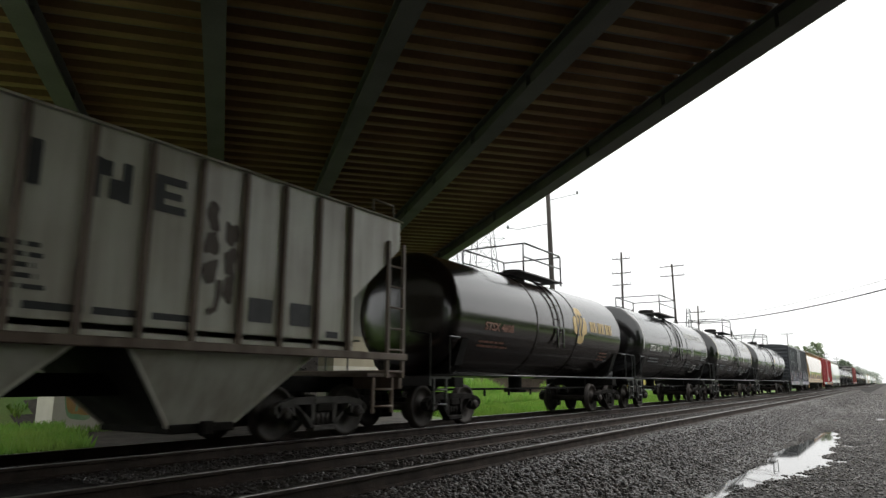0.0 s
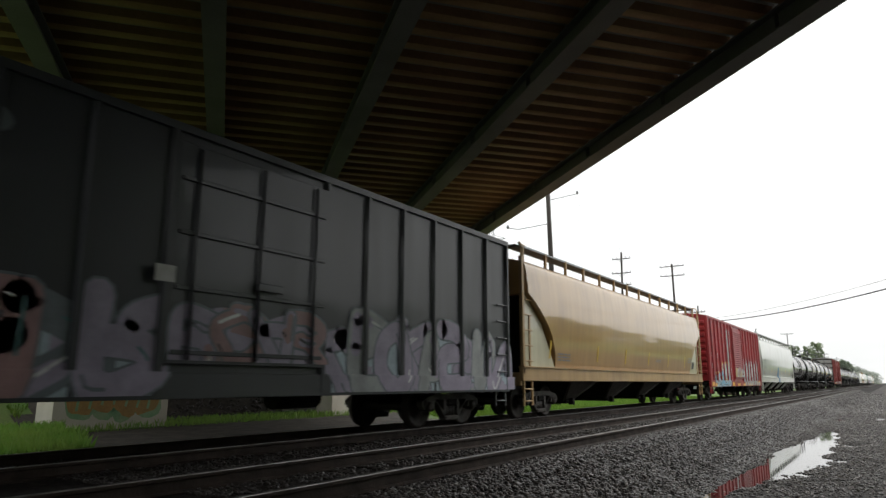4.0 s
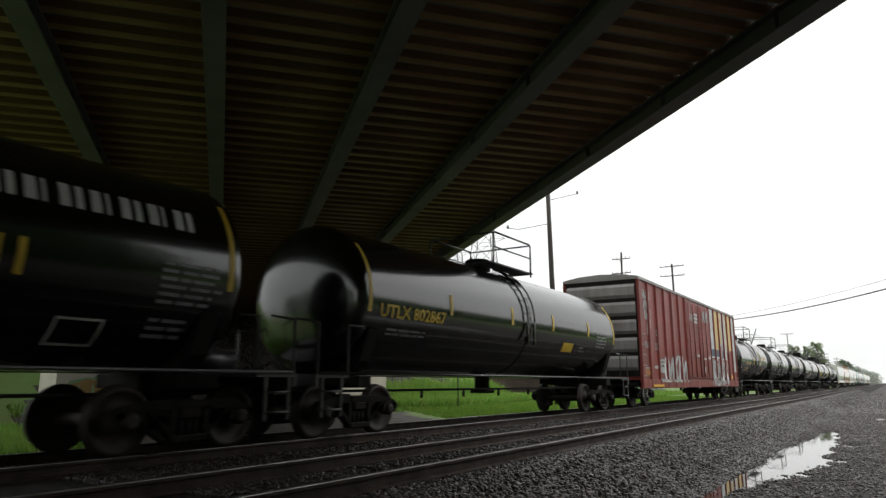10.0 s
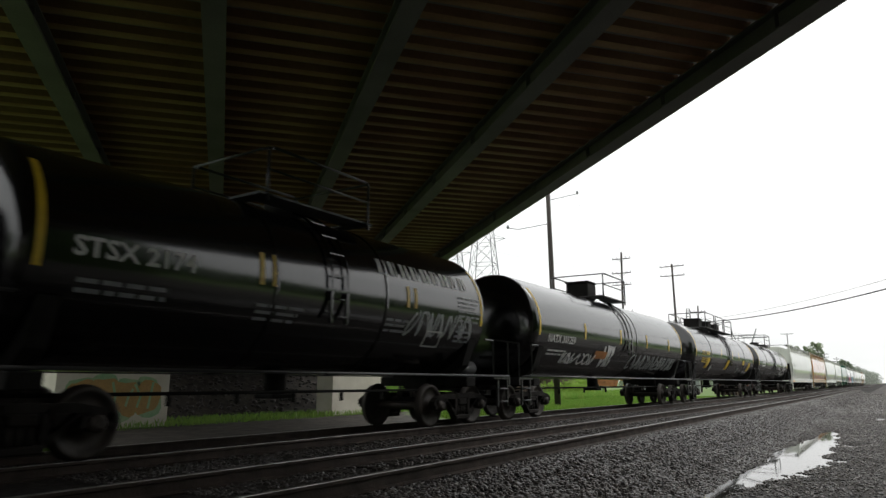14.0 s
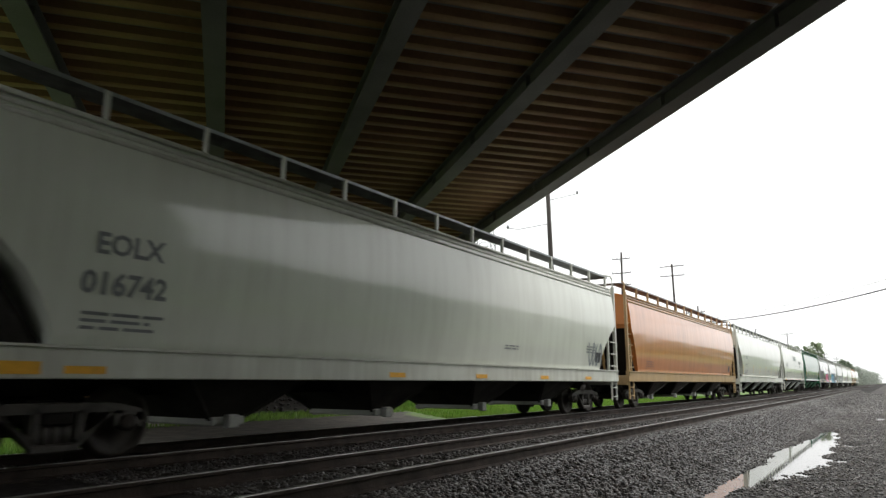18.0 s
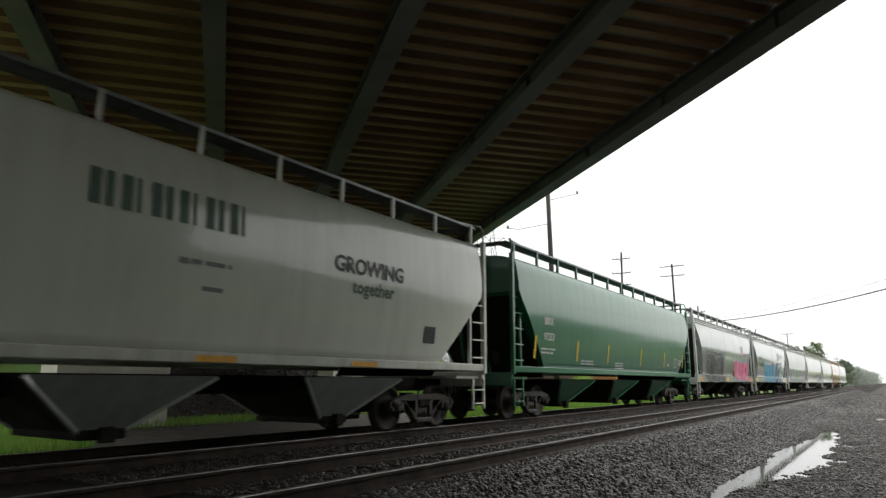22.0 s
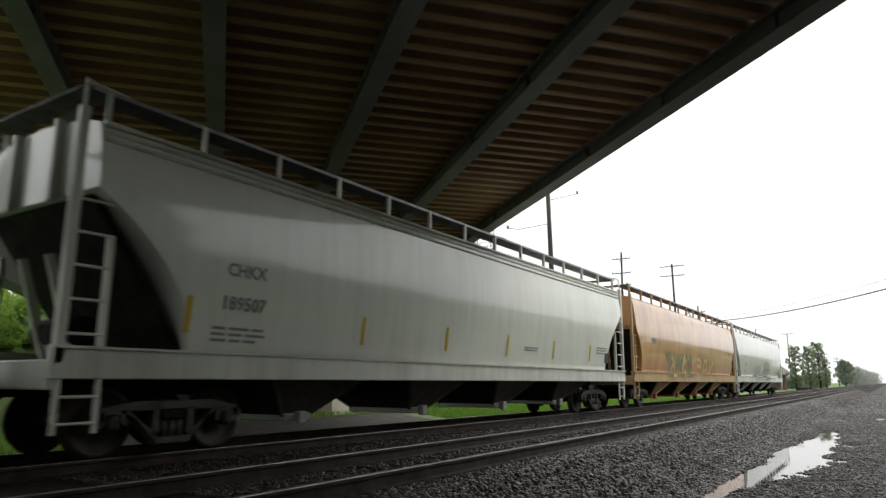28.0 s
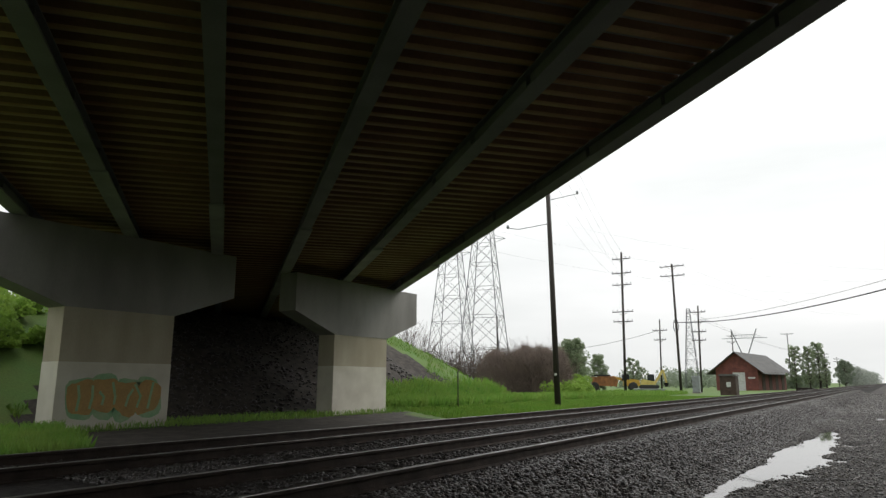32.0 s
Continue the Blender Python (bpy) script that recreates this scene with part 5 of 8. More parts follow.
SPRAY = {"white": spray("white_spray", (0.75, 0.76, 0.75)), "black": spray("black_spray", (0.02, 0.02, 0.022)), "blue": spray("blue_spray", (0.03, 0.30, 0.60)), "sky": spray("sky_blue_spray", (0.20, 0.50, 0.68)),
         "pink": spray("pink_spray", (0.72, 0.12, 0.27)), "green": spray("green_spray", (0.25, 0.55, 0.06)), "lilac": spray("lilac_spray", (0.36, 0.32, 0.42)), "rose": spray("dusty_rose_spray", (0.36, 0.22, 0.22)),
         "yellow": spray("yellow_spray", (0.62, 0.44, 0.06)), "teal": spray("teal_spray", (0.10, 0.22, 0.23)), "grey": spray("grey_spray", (0.34, 0.36, 0.36)), "tan": spray("tan_spray", (0.62, 0.46, 0.20)), "orange": spray("orange_spray", (0.45, 0.18, 0.05)),
         "pale": spray("pale_blue_spray", (0.40, 0.50, 0.56)), "dust": spray("dusty_grey_spray", (0.43, 0.45, 0.44)), "soot": spray("sooty_grey_spray", (0.07, 0.068, 0.066)), "navy": spray("navy_spray", (0.05, 0.08, 0.13)), "aqua": spray("aqua_spray", (0.15, 0.45, 0.50)), "olive": spray("olive_spray", (0.22, 0.21, 0.10)), "slate": spray("slate_spray", (0.16, 0.19, 0.21)), "chalk": spray("chalky_grey_spray", (0.60, 0.63, 0.62)), "ochre": spray("ochre_spray", (0.74, 0.54, 0.22)), "rosy": spray("light_pink_spray", (0.74, 0.24, 0.36))}


# loose letter-like skeletons in a unit square, none of them a real letter
SKELETONS = (
    (((0.1, 0.0), (0.15, 1.0), (0.8, 0.85), (0.75, 0.5), (0.2, 0.45)), ((0.45, 0.45), (0.95, 0.02))),
    (((0.9, 0.95), (0.3, 0.9), (0.1, 0.55), (0.85, 0.45), (0.8, 0.05), (0.05, 0.0)),),
    (((0.1, 1.0), (0.12, 0.1), (0.9, 0.0)), ((0.12, 0.55), (0.7, 0.6)), ((0.12, 0.95), (0.85, 0.9))),
    (((0.5, 0.02), (0.08, 0.3), (0.15, 0.8), (0.55, 1.0), (0.92, 0.7), (0.85, 0.25), (0.5, 0.02)),),
    (((0.05, 0.0), (0.4, 1.0), (0.6, 1.0), (0.95, 0.0)), ((0.25, 0.38), (0.75, 0.42))),
    (((0.1, 0.0), (0.1, 1.0)), ((0.9, 1.0), (0.2, 0.48), (0.95, 0.0))),
    (((0.05, 1.0), (0.25, 0.0), (0.5, 0.7), (0.75, 0.0), (0.95, 1.0)),),
    (((0.1, 0.05), (0.12, 0.98), (0.85, 0.05), (0.9, 1.0)),),
)


def stroke(bm, pts, w, off, index):
    """One sweeping painted stroke with round ends, laid out flat in (y, z)."""
    flat_face = lambda z: 0.0
    ribbon(bm, flat_face, pts, w, off, index)
    for y, z in (pts[0], pts[-1]):
        ring = [bm.verts.new((off, y + w / 2 * math.cos(a * 0.6283), z + w / 2 * math.sin(a * 0.6283))) for a in range(10)]
        bm.faces.new(ring).material_index = index


def bend(poly, r):
    """Jitter a skeleton and round it into a sweeping curve."""
    p = [(u + r.uniform(-0.14, 0.14), v + r.uniform(-0.1, 0.1)) for u, v in poly]
    if len(p) == 2:
        p = [p[0], ((p[0][0] + p[1][0]) / 2 + r.uniform(-0.2, 0.2), (p[0][1] + p[1][1]) / 2 + r.uniform(-0.1, 0.1)), p[1]]
    out = []
    for i in range(len(p) - 1):
        a, b, c, d = p[max(0, i - 1)], p[i], p[i + 1], p[min(len(p) - 1, i + 2)]
        for t in (0.0, 0.17, 0.33, 0.5, 0.67, 0.83):
            out.append(tuple(0.5 * (2 * b[k] + (c[k] - a[k]) * t + (2 * a[k] - 5 * b[k] + 4 * c[k] - d[k]) * t * t + (3 * b[k] - a[k] - 3 * c[k] + d[k]) * t ** 3) for k in (0, 1)))
    return out + [p[-1]]


def lay_paint(bm, car, face, z0, z1, names, label):
    """Press flat paint, laid out in (y, z), onto a car's side."""
    for f in bm.faces:
        f.normal_update()
        if f.normal.x < 0:
            f.normal_flip()
    for cut in [1.099, 1.101, 1.369, 1.371] + list(np.arange(z0, z1 + 0.15, 0.13)):
        bmesh.ops.bisect_plane(bm, geom=bm.verts[:] + bm.edges[:] + bm.faces[:], plane_co=(0, 0, float(cut)), plane_no=(0, 0, 1))
    for v in bm.verts:
        v.co.z = max(v.co.z, z0)
        v.co.x += face(v.co.z)
    me = mesh_of("graffiti", bm, SPRAY[names[0]])
    for nme in names[1:]:
        me.materials.append(SPRAY[nme])
    return tagged(part("graffiti", me, None, car, label), kind="stuff")


def graffiti(car, face, y0, y1, z0, z1, fills, line, count, seed, label, edge=0.035, strokes=2, weight=0.26, cloud=None, accents=("white",), lean=0.12):
    """Interlocking sprayed letter shapes that cannot be read: outlined strokes, fills, accents and, where given, a backing cloud."""
    r = random.Random(seed)
    names = list(dict.fromkeys([line] + list(fills) + list(accents) + ([cloud] if cloud else []) + ["black"]))
    bm = bmesh.new()
    w, h = (y1 - y0) / count, z1 - z0
    if cloud:
        nc, ph = max(6, int((y1 - y0) / 0.14)), [r.uniform(0, 6.28) for _ in range(4)]
        tops = []
        for i in range(nc + 1):
            u = i / nc * (y1 - y0)
            bump = 0.10 * abs(math.sin(u * 2.3 + ph[0])) + 0.06 * math.sin(u * 5.1 + ph[1])
            tops.append(z0 + h * min(1.04, (0.84 + bump) * min(1.0, 0.55 + 2.2 * min(i, nc - i) / nc)))
        tones = [names.index(q) for q in (cloud, cloud, cloud, fills[-1])]
        cols = [[bm.verts.new((0.0048, y0 + (y1 - y0) * i / nc, z0 + (tops[i] - z0) * j / 9)) for j in range(10)] for i in range(nc + 1)]
        for i in range(nc):
            for j in range(9):
                q = math.sin(i * 0.55 + ph[2]) + math.sin(j * 0.9 + i * 0.2 + ph[3])
                bm.faces.new((cols[i][j], cols[i + 1][j], cols[i + 1][j + 1], cols[i][j + 1])).material_index = tones[0 if q < 0.9 else 3]
    for k in range(count):
        gy, gw = y0 + k * w - 0.15 * w, w * r.uniform(1.15, 1.5)
        gz, gh = z0 + h * r.uniform(-0.02, 0.08), h * r.uniform(0.82, 1.0)
        sw = weight * min(gw * 1.25, gh)
        off = 0.0085 + 0.0036 * (k % 3)
        sl = r.uniform(-lean, lean)
        lines = []
        fy, fz = r.random() < 0.5, r.random() < 0.4
        for poly in r.choice(SKELETONS):
            poly = bend([(1 - u if fy else u, 1 - v if fz else v) for u, v in poly], r)
            lines.append([(gy + gw * (u + sl * (v - 0.5)), gz + gh * min(1.0, max(0.0, v))) for u, v in poly])
        fill = names.index(fills[k % len(fills)])
        other = names.index(fills[(k + 1) % len(fills)])
        for pts in lines:
            stroke(bm, pts, sw + edge * 2, off, names.index(line))
        for pts in lines:
            stroke(bm, pts, sw, off + 0.0012, fill)
        for pts in lines:
            if r.random() < 0.6:
                i = r.randint(0, max(0, len(pts) - 4))
                stroke(bm, pts[i:i + 4], sw * r.uniform(0.35, 0.75), off + 0.002, other)
        for q in range(strokes):
            pts = r.choice(lines)
            i = r.randint(0, max(0, len(pts) - 4))
            d = sw * r.uniform(-0.4, 0.4)
            stroke(bm, [(y + d, z) for y, z in pts[i:i + 4]], r.uniform(0.02, 0.055), off + 0.0028, names.index(r.choice(list(accents) + [line])))
    return lay_paint(bm, car, face, z0, z1, names, label)


def flat_shape(bm, pts, off, index):
    bm.faces.new([bm.verts.new((off, y, z)) for y, z in pts]).material_index = index


def block_letters(car, face, y0, y1, z0, z1, fills, line, count, seed, label, edge=0.04, cloud=None, shine="white", lean=0.08, slim=0.5, tips=0.0, low=None):
    """Fat sprayed block letters that cannot be read: rounded bodies with an outline, cut by slots and holes, some with flame tips."""
    r = random.Random(seed)
    names = list(dict.fromkeys([line] + list(fills) + [shine, "black"] + ([cloud] if cloud else []) + ([low] if low else [])))
    bm = bmesh.new()
    w, h = (y1 - y0) / count, z1 - z0
    if cloud:
        n = count * 5
        edge_up = [z1 + h * 0.02 + h * 0.12 * abs(math.sin(k * 1.1 + seed)) * (0.4 + 0.6 * r.random()) for k in range(n + 1)]
        for k in range(n):
            u0, u1 = y0 - 0.12 + (y1 - y0 + 0.24) * k / n, y0 - 0.12 + (y1 - y0 + 0.24) * (k + 1) / n
            flat_shape(bm, [(u0, z0), (u1, z0), (u1, edge_up[k + 1]), (u0, edge_up[k])], 0.005, names.index(cloud))
    for k in range(count):
        gw, gh = w * r.uniform(0.92, 1.14), h * r.uniform(0.88, 1.0)
        cy, gz = y0 + (k + 0.5) * w, z0 + r.uniform(0.0, 0.05) * h
        sl, ph = r.uniform(-lean, lean), r.uniform(0, 6.28)
        body = []
        for i in range(28):
            a = 2 * math.pi * i / 28
            c, sn = math.cos(a), math.sin(a)
            u = math.copysign(abs(c) ** slim, c) * (1 + 0.05 * math.sin(3 * a + ph))
            v = math.copysign(abs(sn) ** slim, sn) * (1 + 0.04 * math.sin(2 * a + ph))
            if tips and sn > 0.55:
                v += tips * (0.5 + 0.5 * math.sin(a * 11 + ph))
            body.append((u, v))
        place = lambda u, v, q: (cy + gw / 2 * u * q[0] + sl * gh * v, gz + gh / 2 + gh / 2 * v * q[1])
        off = 0.0085 + 0.003 * (k % 2)
        flat_shape(bm, [place(u, v, (1 + edge * 2 / gw, 1 + edge * 2 / gh)) for u, v in body], off, names.index(line))
        fill = names.index(fills[k % len(fills)])
        flat_shape(bm, [place(u, v, (1, 1)) for u, v in body], off + 0.001, fill)
        if low:
            flat_shape(bm, [place(u, -0.98 + 0.02 * i, (0.96, 1)) for i, u in enumerate((-0.9, 0.9))] + [place(0.92, -0.35 + r.uniform(-0.2, 0.2), (1, 1)), place(0.1, -0.5, (1, 1)), place(-0.92, -0.3 + r.uniform(-0.2, 0.2), (1, 1))], off + 0.0014, names.index(low))
        kind = r.randint(0, 4)
        lw = edge * 1.3
        slots = {0: [[(0, 0.35), (0, -0.35)]], 1: [[(0.05, 1.0), (0, 0.1)], [(0, -1.0), (0.05, -0.45)]], 2: [[(1.0, 0.15), (0.1, 0.1)], [(0.0, -1.0), (0.05, -0.3)]],
                 3: [[(-1.0, 0.3), (0.1, 0.25)], [(1.0, -0.35), (-0.1, -0.3)]], 4: [[(-0.3, 0.6), (0.25, 0.5), (0.3, 0.1), (-0.25, 0.0)], [(0.1, -1.0), (0.0, -0.35)]]}[kind]
        for sl_ in slots:
            ribbon(bm, lambda z: 0.0, [place(u, v, (1, 1)) for u, v in sl_], lw * r.uniform(1.0, 1.8), off + 0.0022, names.index(line))
        for q in range(2):
            a0 = r.uniform(1.2, 2.6)
            arc = [place(0.82 * math.copysign(abs(math.cos(a0 + 0.14 * i)) ** slim, math.cos(a0 + 0.14 * i)), 0.86 * math.copysign(abs(math.sin(a0 + 0.14 * i)) ** slim, math.sin(a0 + 0.14 * i)), (1, 1)) for i in range(5)]
            ribbon(bm, lambda z: 0.0, arc, edge * 0.7, off + 0.0026, names.index(shine))
    return lay_paint(bm, car, face, z0 - 0.06, z1 + 0.1, names, label)


def tag_lines(car, face, y0, y1, z0, z1, color, count, seed, label, w=0.045):
    """Thin looping tags in one colour."""
    r = random.Random(seed)
    bm = bmesh.new()
    step = (y1 - y0) / count
    for k in range(count):
        cy, cz = y0 + (k + 0.5) * step, (z0 + z1) / 2
        pts = []
        f1, f2, p1 = r.choice((1, 1, 2)), r.choice((1, 2, 2, 3)), r.uniform(0, 6.28)
        for i in range(19):
            a = i / 18 * 5.6 + r.uniform(-0.05, 0.05)
            pts.append((cy + step * 0.5 * math.sin(f1 * a + p1), cz + (z1 - z0) / 2 * math.cos(f2 * a)))
        ribbon(bm, face, pts, w, 0.008 + 0.0015 * (k % 3), 0)
    return tagged(part("graffiti", bm, SPRAY[color], car, label), kind="stuff")


# ---- covered hoppers ----
HOP_SECTION = [(1.42, 1.36), (1.445, 1.52), (1.47, 1.7), (1.505, 1.95), (1.535, 2.2), (1.555, 2.45), (1.57, 2.7), (1.575, 2.9), (1.575, 3.1), (1.565, 3.3), (1.55, 3.5), (1.505, 3.85), (1.47, 4.05), (1.40, 4.17), (0.95, 4.28), (0.0, 4.36)]


def hop_face(z):
    zs, xs = [q[1] for q in HOP_SECTION[:13]], [q[0] for q in HOP_SECTION[:13]]
    return float(np.interp(z, zs, xs)) if z > 1.37 else 1.535


def hopper_body_bm(L, cut, knee, bulge=True):
    """The curved body shell; its ends stand upright above the knee and slope in below it."""
    bm = bmesh.new()
    sec = HOP_SECTION
    ring = [(x, z) for x, z in sec] + [(-x, z) for x, z in sec[-2::-1]]

    def yend(z):
        if z >= knee:
            return L / 2 - 0.32
        u = (z - 1.36) / (knee - 1.36)
        return L / 2 - 0.32 - cut * ((1 - u * u) if bulge else (1 - u))
    ys = np.linspace(-1, 1, 15)
    rows = [[bm.verts.new((x, t * yend(z), z)) for x, z in ring] for t in ys]
    for a, b in zip(rows, rows[1:]):
        for i in range(len(ring) - 1):
            f = bm.faces.new((a[i], a[i + 1], b[i + 1], b[i]))
            f.smooth = True
        bm.faces.new((a[-1], a[0], b[0], b[-1]))
    n = len(ring)
    for row in (rows[0], rows[-1]):
        row = [bm.verts.new(v.co) for v in row]
        for i in range(n // 2):
            q = (row[i], row[i + 1], row[n - 2 - i], row[n - 1 - i])
            if len(set(q)) == 4:
                bm.faces.new(q)
            else:
                bm.faces.new((row[i], row[i + 1], row[n - 1 - i]))
    bmesh.ops.recalc_face_normals(bm, faces=bm.faces[:])
    return bm


def hopper_bays(car, n, span, paint_mat, gate_mat, deep=0.40, half=1.38, high=1.05, wide=0.30, foot=0.30):
    """Outlet bays: painted side sheets, slope sheets between them coloured dark for shade and grime, a framed gate
    below.
    """
    w = span / n
    for k in range(n):
        y = -span / 2 + (k + 0.5) * w
        bm = bmesh.new()
        top, bot = [], []
        for sx, sy in ((-1, -1), (1, -1), (1, 1), (-1, 1)):
            top.append(bm.verts.new((sx * half, y + sy * w * wide, high)))
            bot.append(bm.verts.new((sx * 0.78, y + sy * foot, deep)))
        for i in range(4):
            # end-facing slopes take the darker material, with under-car shade in its colour
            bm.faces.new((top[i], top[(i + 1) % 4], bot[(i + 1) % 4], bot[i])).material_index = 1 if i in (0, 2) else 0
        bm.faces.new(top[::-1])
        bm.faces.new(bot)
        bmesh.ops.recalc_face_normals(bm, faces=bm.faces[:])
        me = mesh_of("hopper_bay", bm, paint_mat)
        me.materials.append(SLOPE_SHADE_GRIME)
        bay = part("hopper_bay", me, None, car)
        for sx in (-1, 1):
            bm = bmesh.new()
            bar(bm, (sx * (half + 0.01), y - w * wide, high - 0.02), (sx * 0.80, y - foot - 0.01, deep), 0.05, 0.05)
            bar(bm, (sx * (half + 0.01), y + w * wide, high - 0.02), (sx * 0.80, y + foot + 0.01, deep), 0.05, 0.05)
            tagged(part("bay_flange", bm, paint_mat, bay), kind="stuff")
        bm = bmesh.new()
        box(bm, 0, y, deep - 0.03, 1.75, foot * 2 + 0.02, 0.13, 0.02)
        box(bm, 0.93, y, deep - 0.03, 0.14, 0.2, 0.2, 0.02)
        box(bm, -0.93, y, deep - 0.03, 0.14, 0.2, 0.2, 0.02)
        part("outlet_gate", bm, gate_mat, bay, "sliding outlet gate")


def roof_walk(car, L, post_mat, every=1.42, z=4.62):
    """Grating walkways along both roof edges, on brackets; a thin edge strip shows pale."""
    for s in (-1, 1):
        bm = bmesh.new()
        box(bm, s * 1.12, 0, z - 0.025, 0.40, L - 0.5, 0.035)
        part("roof_walkway", bm, GRATING, car, "dark grating walkway on the roof")
        bm = bmesh.new()
        box(bm, s * 1.335, 0, z - 0.015, 0.018, L - 0.5, 0.05)
        part("walkway_edge", bm, GALVANISED, car, "pale edge strip of the walkway")
        n = int((L - 1.0) / every)
        for i in range(n + 1):
            y = -(L - 0.9) / 2 + i * (L - 0.9) / n
            bm = bmesh.new()
            box(bm, s * 1.36, y, z - 0.22, 0.02, 0.075, 0.42)
            box(bm, s * 1.32, y, z - 0.22, 0.06, 0.012, 0.42)
            part("walkway_bracket", bm, post_mat, car)
        for e in (-1, 1):
            bm = bmesh.new()
            pipe(bm, [(s * 1.47, e * (L / 2 - 0.09), z - 0.5), (s * 1.47, e * (L / 2 - 0.09), z - 0.08), (s * 1.42, e * (L / 2 - 0.12), z + 0.03), (s * 1.30, e * (L / 2 - 0.3), z + 0.05), (s * 1.30, e * (L / 2 - 0.75), z + 0.02)], 0.025)
            part("roof_grab_rail", bm, post_mat, car, "bent grab rail at the roof corner")
    bm = bmesh.new()
    box(bm, 0, 0, 4.40, 0.75, L - 2.2, 0.12, 0.03)
    part("roof_hatch", bm, post_mat, car, "long trough hatch cover")
    for k in range(int((L - 2.6) / 1.2)):
        bm = bmesh.new()
        box(bm, 0.0, -(L - 3.2) / 2 + 1.2 * k, 4.48, 0.95, 0.09, 0.07, 0.01)
        part("hatch_clamp", bm, post_mat, car)
    for s in (-1, 1):
        bm = bmesh.new()
        box(bm, 0, s * (L / 2 - 0.3), z - 0.02, 2.6, 0.35, 0.035)
        part("end_walkway", bm, GRATING, car)


def hopper(name_label, L, paint_mat, frame_mat, bays=4, cut=1.75, knee=3.2, gate=None, top_ribs=0, sill=True, group="covered hoppers", deep=0.42, cavity=None, bulge=True, end_panel=None):
    car = thing("covered_hopper", name_label, "freight car", group)
    part("body", hopper_body_bm(L, cut, knee, bulge), paint_mat, car)
    if sill:
        for s in (-1, 1):
            bm = bmesh.new()
            box(bm, s * 1.46, 0, 1.18, 0.12, L, 0.36, 0.015)
            box(bm, s * 1.47, 0, 1.365, 0.17, L, 0.03)
            part("side_sill", bm, frame_mat, car)
    else:
        for s in (-1, 1):
            bm = bmesh.new()
            box(bm, s * 1.44, 0, 1.30, 0.12, L - 0.2, 0.16, 0.015)
            part("side_sill", bm, frame_mat, car)
    bm = bmesh.new()
    box(bm, 0, 0, 0.93, 0.6, L + 0.1, 0.3, 0.02)
    part("centre_sill", bm, UNDER, car)
    # cavity: a darker bay colour that also stands in for under-car shade
    hopper_bays(car, bays, L - 5.4 if bays > 3 else L - 4.6, cavity or paint_mat, gate or CAST, deep)
    for i in range(top_ribs):
        for s in (-1, 1):
            bm = bmesh.new()
            z = 3.93 + i * 0.11
            rod(bm, (s * (hop_face(z) + 0.0), -L / 2 + 0.35, z), (s * hop_face(z), L / 2 - 0.35, z), 0.035, 6)
            part("roof_rib", bm, frame_mat, car)
    for s in (-1, 1):
        ye = s * (L / 2)
        bm = bmesh.new()
        box(bm, 0, ye - s * 0.55, 1.08, 2.7, 1.1, 0.06)
        box(bm, 0, ye - s * 0.08, 1.05, 2.9, 0.16, 0.34, 0.02)
        part("end_platform", bm, frame_mat, car)
        for x in (-1, 1):
            bm = bmesh.new()
            box(bm, x * 1.47, ye - s * 0.09, 2.72, 0.1, 0.12, 3.1, 0.01)
            part("corner_post", bm, frame_mat, car)
            bm = bmesh.new()
            box(bm, x * 1.40, ye - s * 0.62, 2.0, 0.07, 0.08, 1.5)
            part("side_post", bm, frame_mat, car)
            ladder(car, frame_mat, x * 1.47, ye - s * 0.62, ye - s * 0.12, 1.4, 3.4, stiles=(False, False))
            ladder(car, frame_mat, x * 1.47, ye - s * 0.60, ye - s * 0.12, 0.38, 1.05, "step_ladder", 0.3)
        for x in (-1, 1):
            if end_panel:
                bm = bmesh.new()
                prism(bm, [(ye - s * 0.3, 1.36), (ye - s * (0.34 + cut), 1.36), (ye - s * (0.34 + cut * 0.55), 1.36 + (knee - 1.36) * 0.62), (ye - s * 0.3, knee + 0.05)], x * 1.36, x * 1.41, "x")
                part("end_panel", bm, end_panel, car, "cream lower end panel")
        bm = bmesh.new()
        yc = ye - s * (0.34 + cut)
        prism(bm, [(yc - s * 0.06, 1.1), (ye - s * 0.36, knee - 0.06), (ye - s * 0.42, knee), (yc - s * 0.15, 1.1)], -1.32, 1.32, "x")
        part("end_slope_sheet", bm, CAST, car, "dark sloping end sheet")
        bm = bmesh.new()
        bar(bm, (0.35, ye - s * 0.9, 1.1), (0.35, ye - s * (0.32 + 0.1), 2.6), 0.08, 0.1)
        bar(bm, (-0.35, ye - s * 0.9, 1.1), (-0.35, ye - s * (0.32 + 0.1), 2.6), 0.08, 0.1)
        part("end_strut", bm, frame_mat, car)
        for x in (-0.55, 0.55):
            bm = bmesh.new()
            box(bm, x, ye - s * 0.26, 3.8, 0.1, 0.1, 1.1, 0.01)
            part("end_rib", bm, frame_mat, car)
        if s < 0:
            bm = bmesh.new()
            lathe(bm, [(-0.02, 0.28), (0.0, 0.3), (0.02, 0.28)], 16, "y")
            part("brake_wheel", bm, CAST, car, "round hand brake wheel", (-0.6, ye - 0.02, 2.3))
            bm = bmesh.new()
            rod(bm, (-0.55, ye + 0.9, 1.62), (0.55, ye + 0.9, 1.62), 0.2, 14)
            part("air_reservoir", bm, UNDER, car, "brake air reservoir")
    roof_walk(car, L, frame_mat)
    trucks(car, L / 2 - 1.95)
    couplers(car, L / 2)
    return car


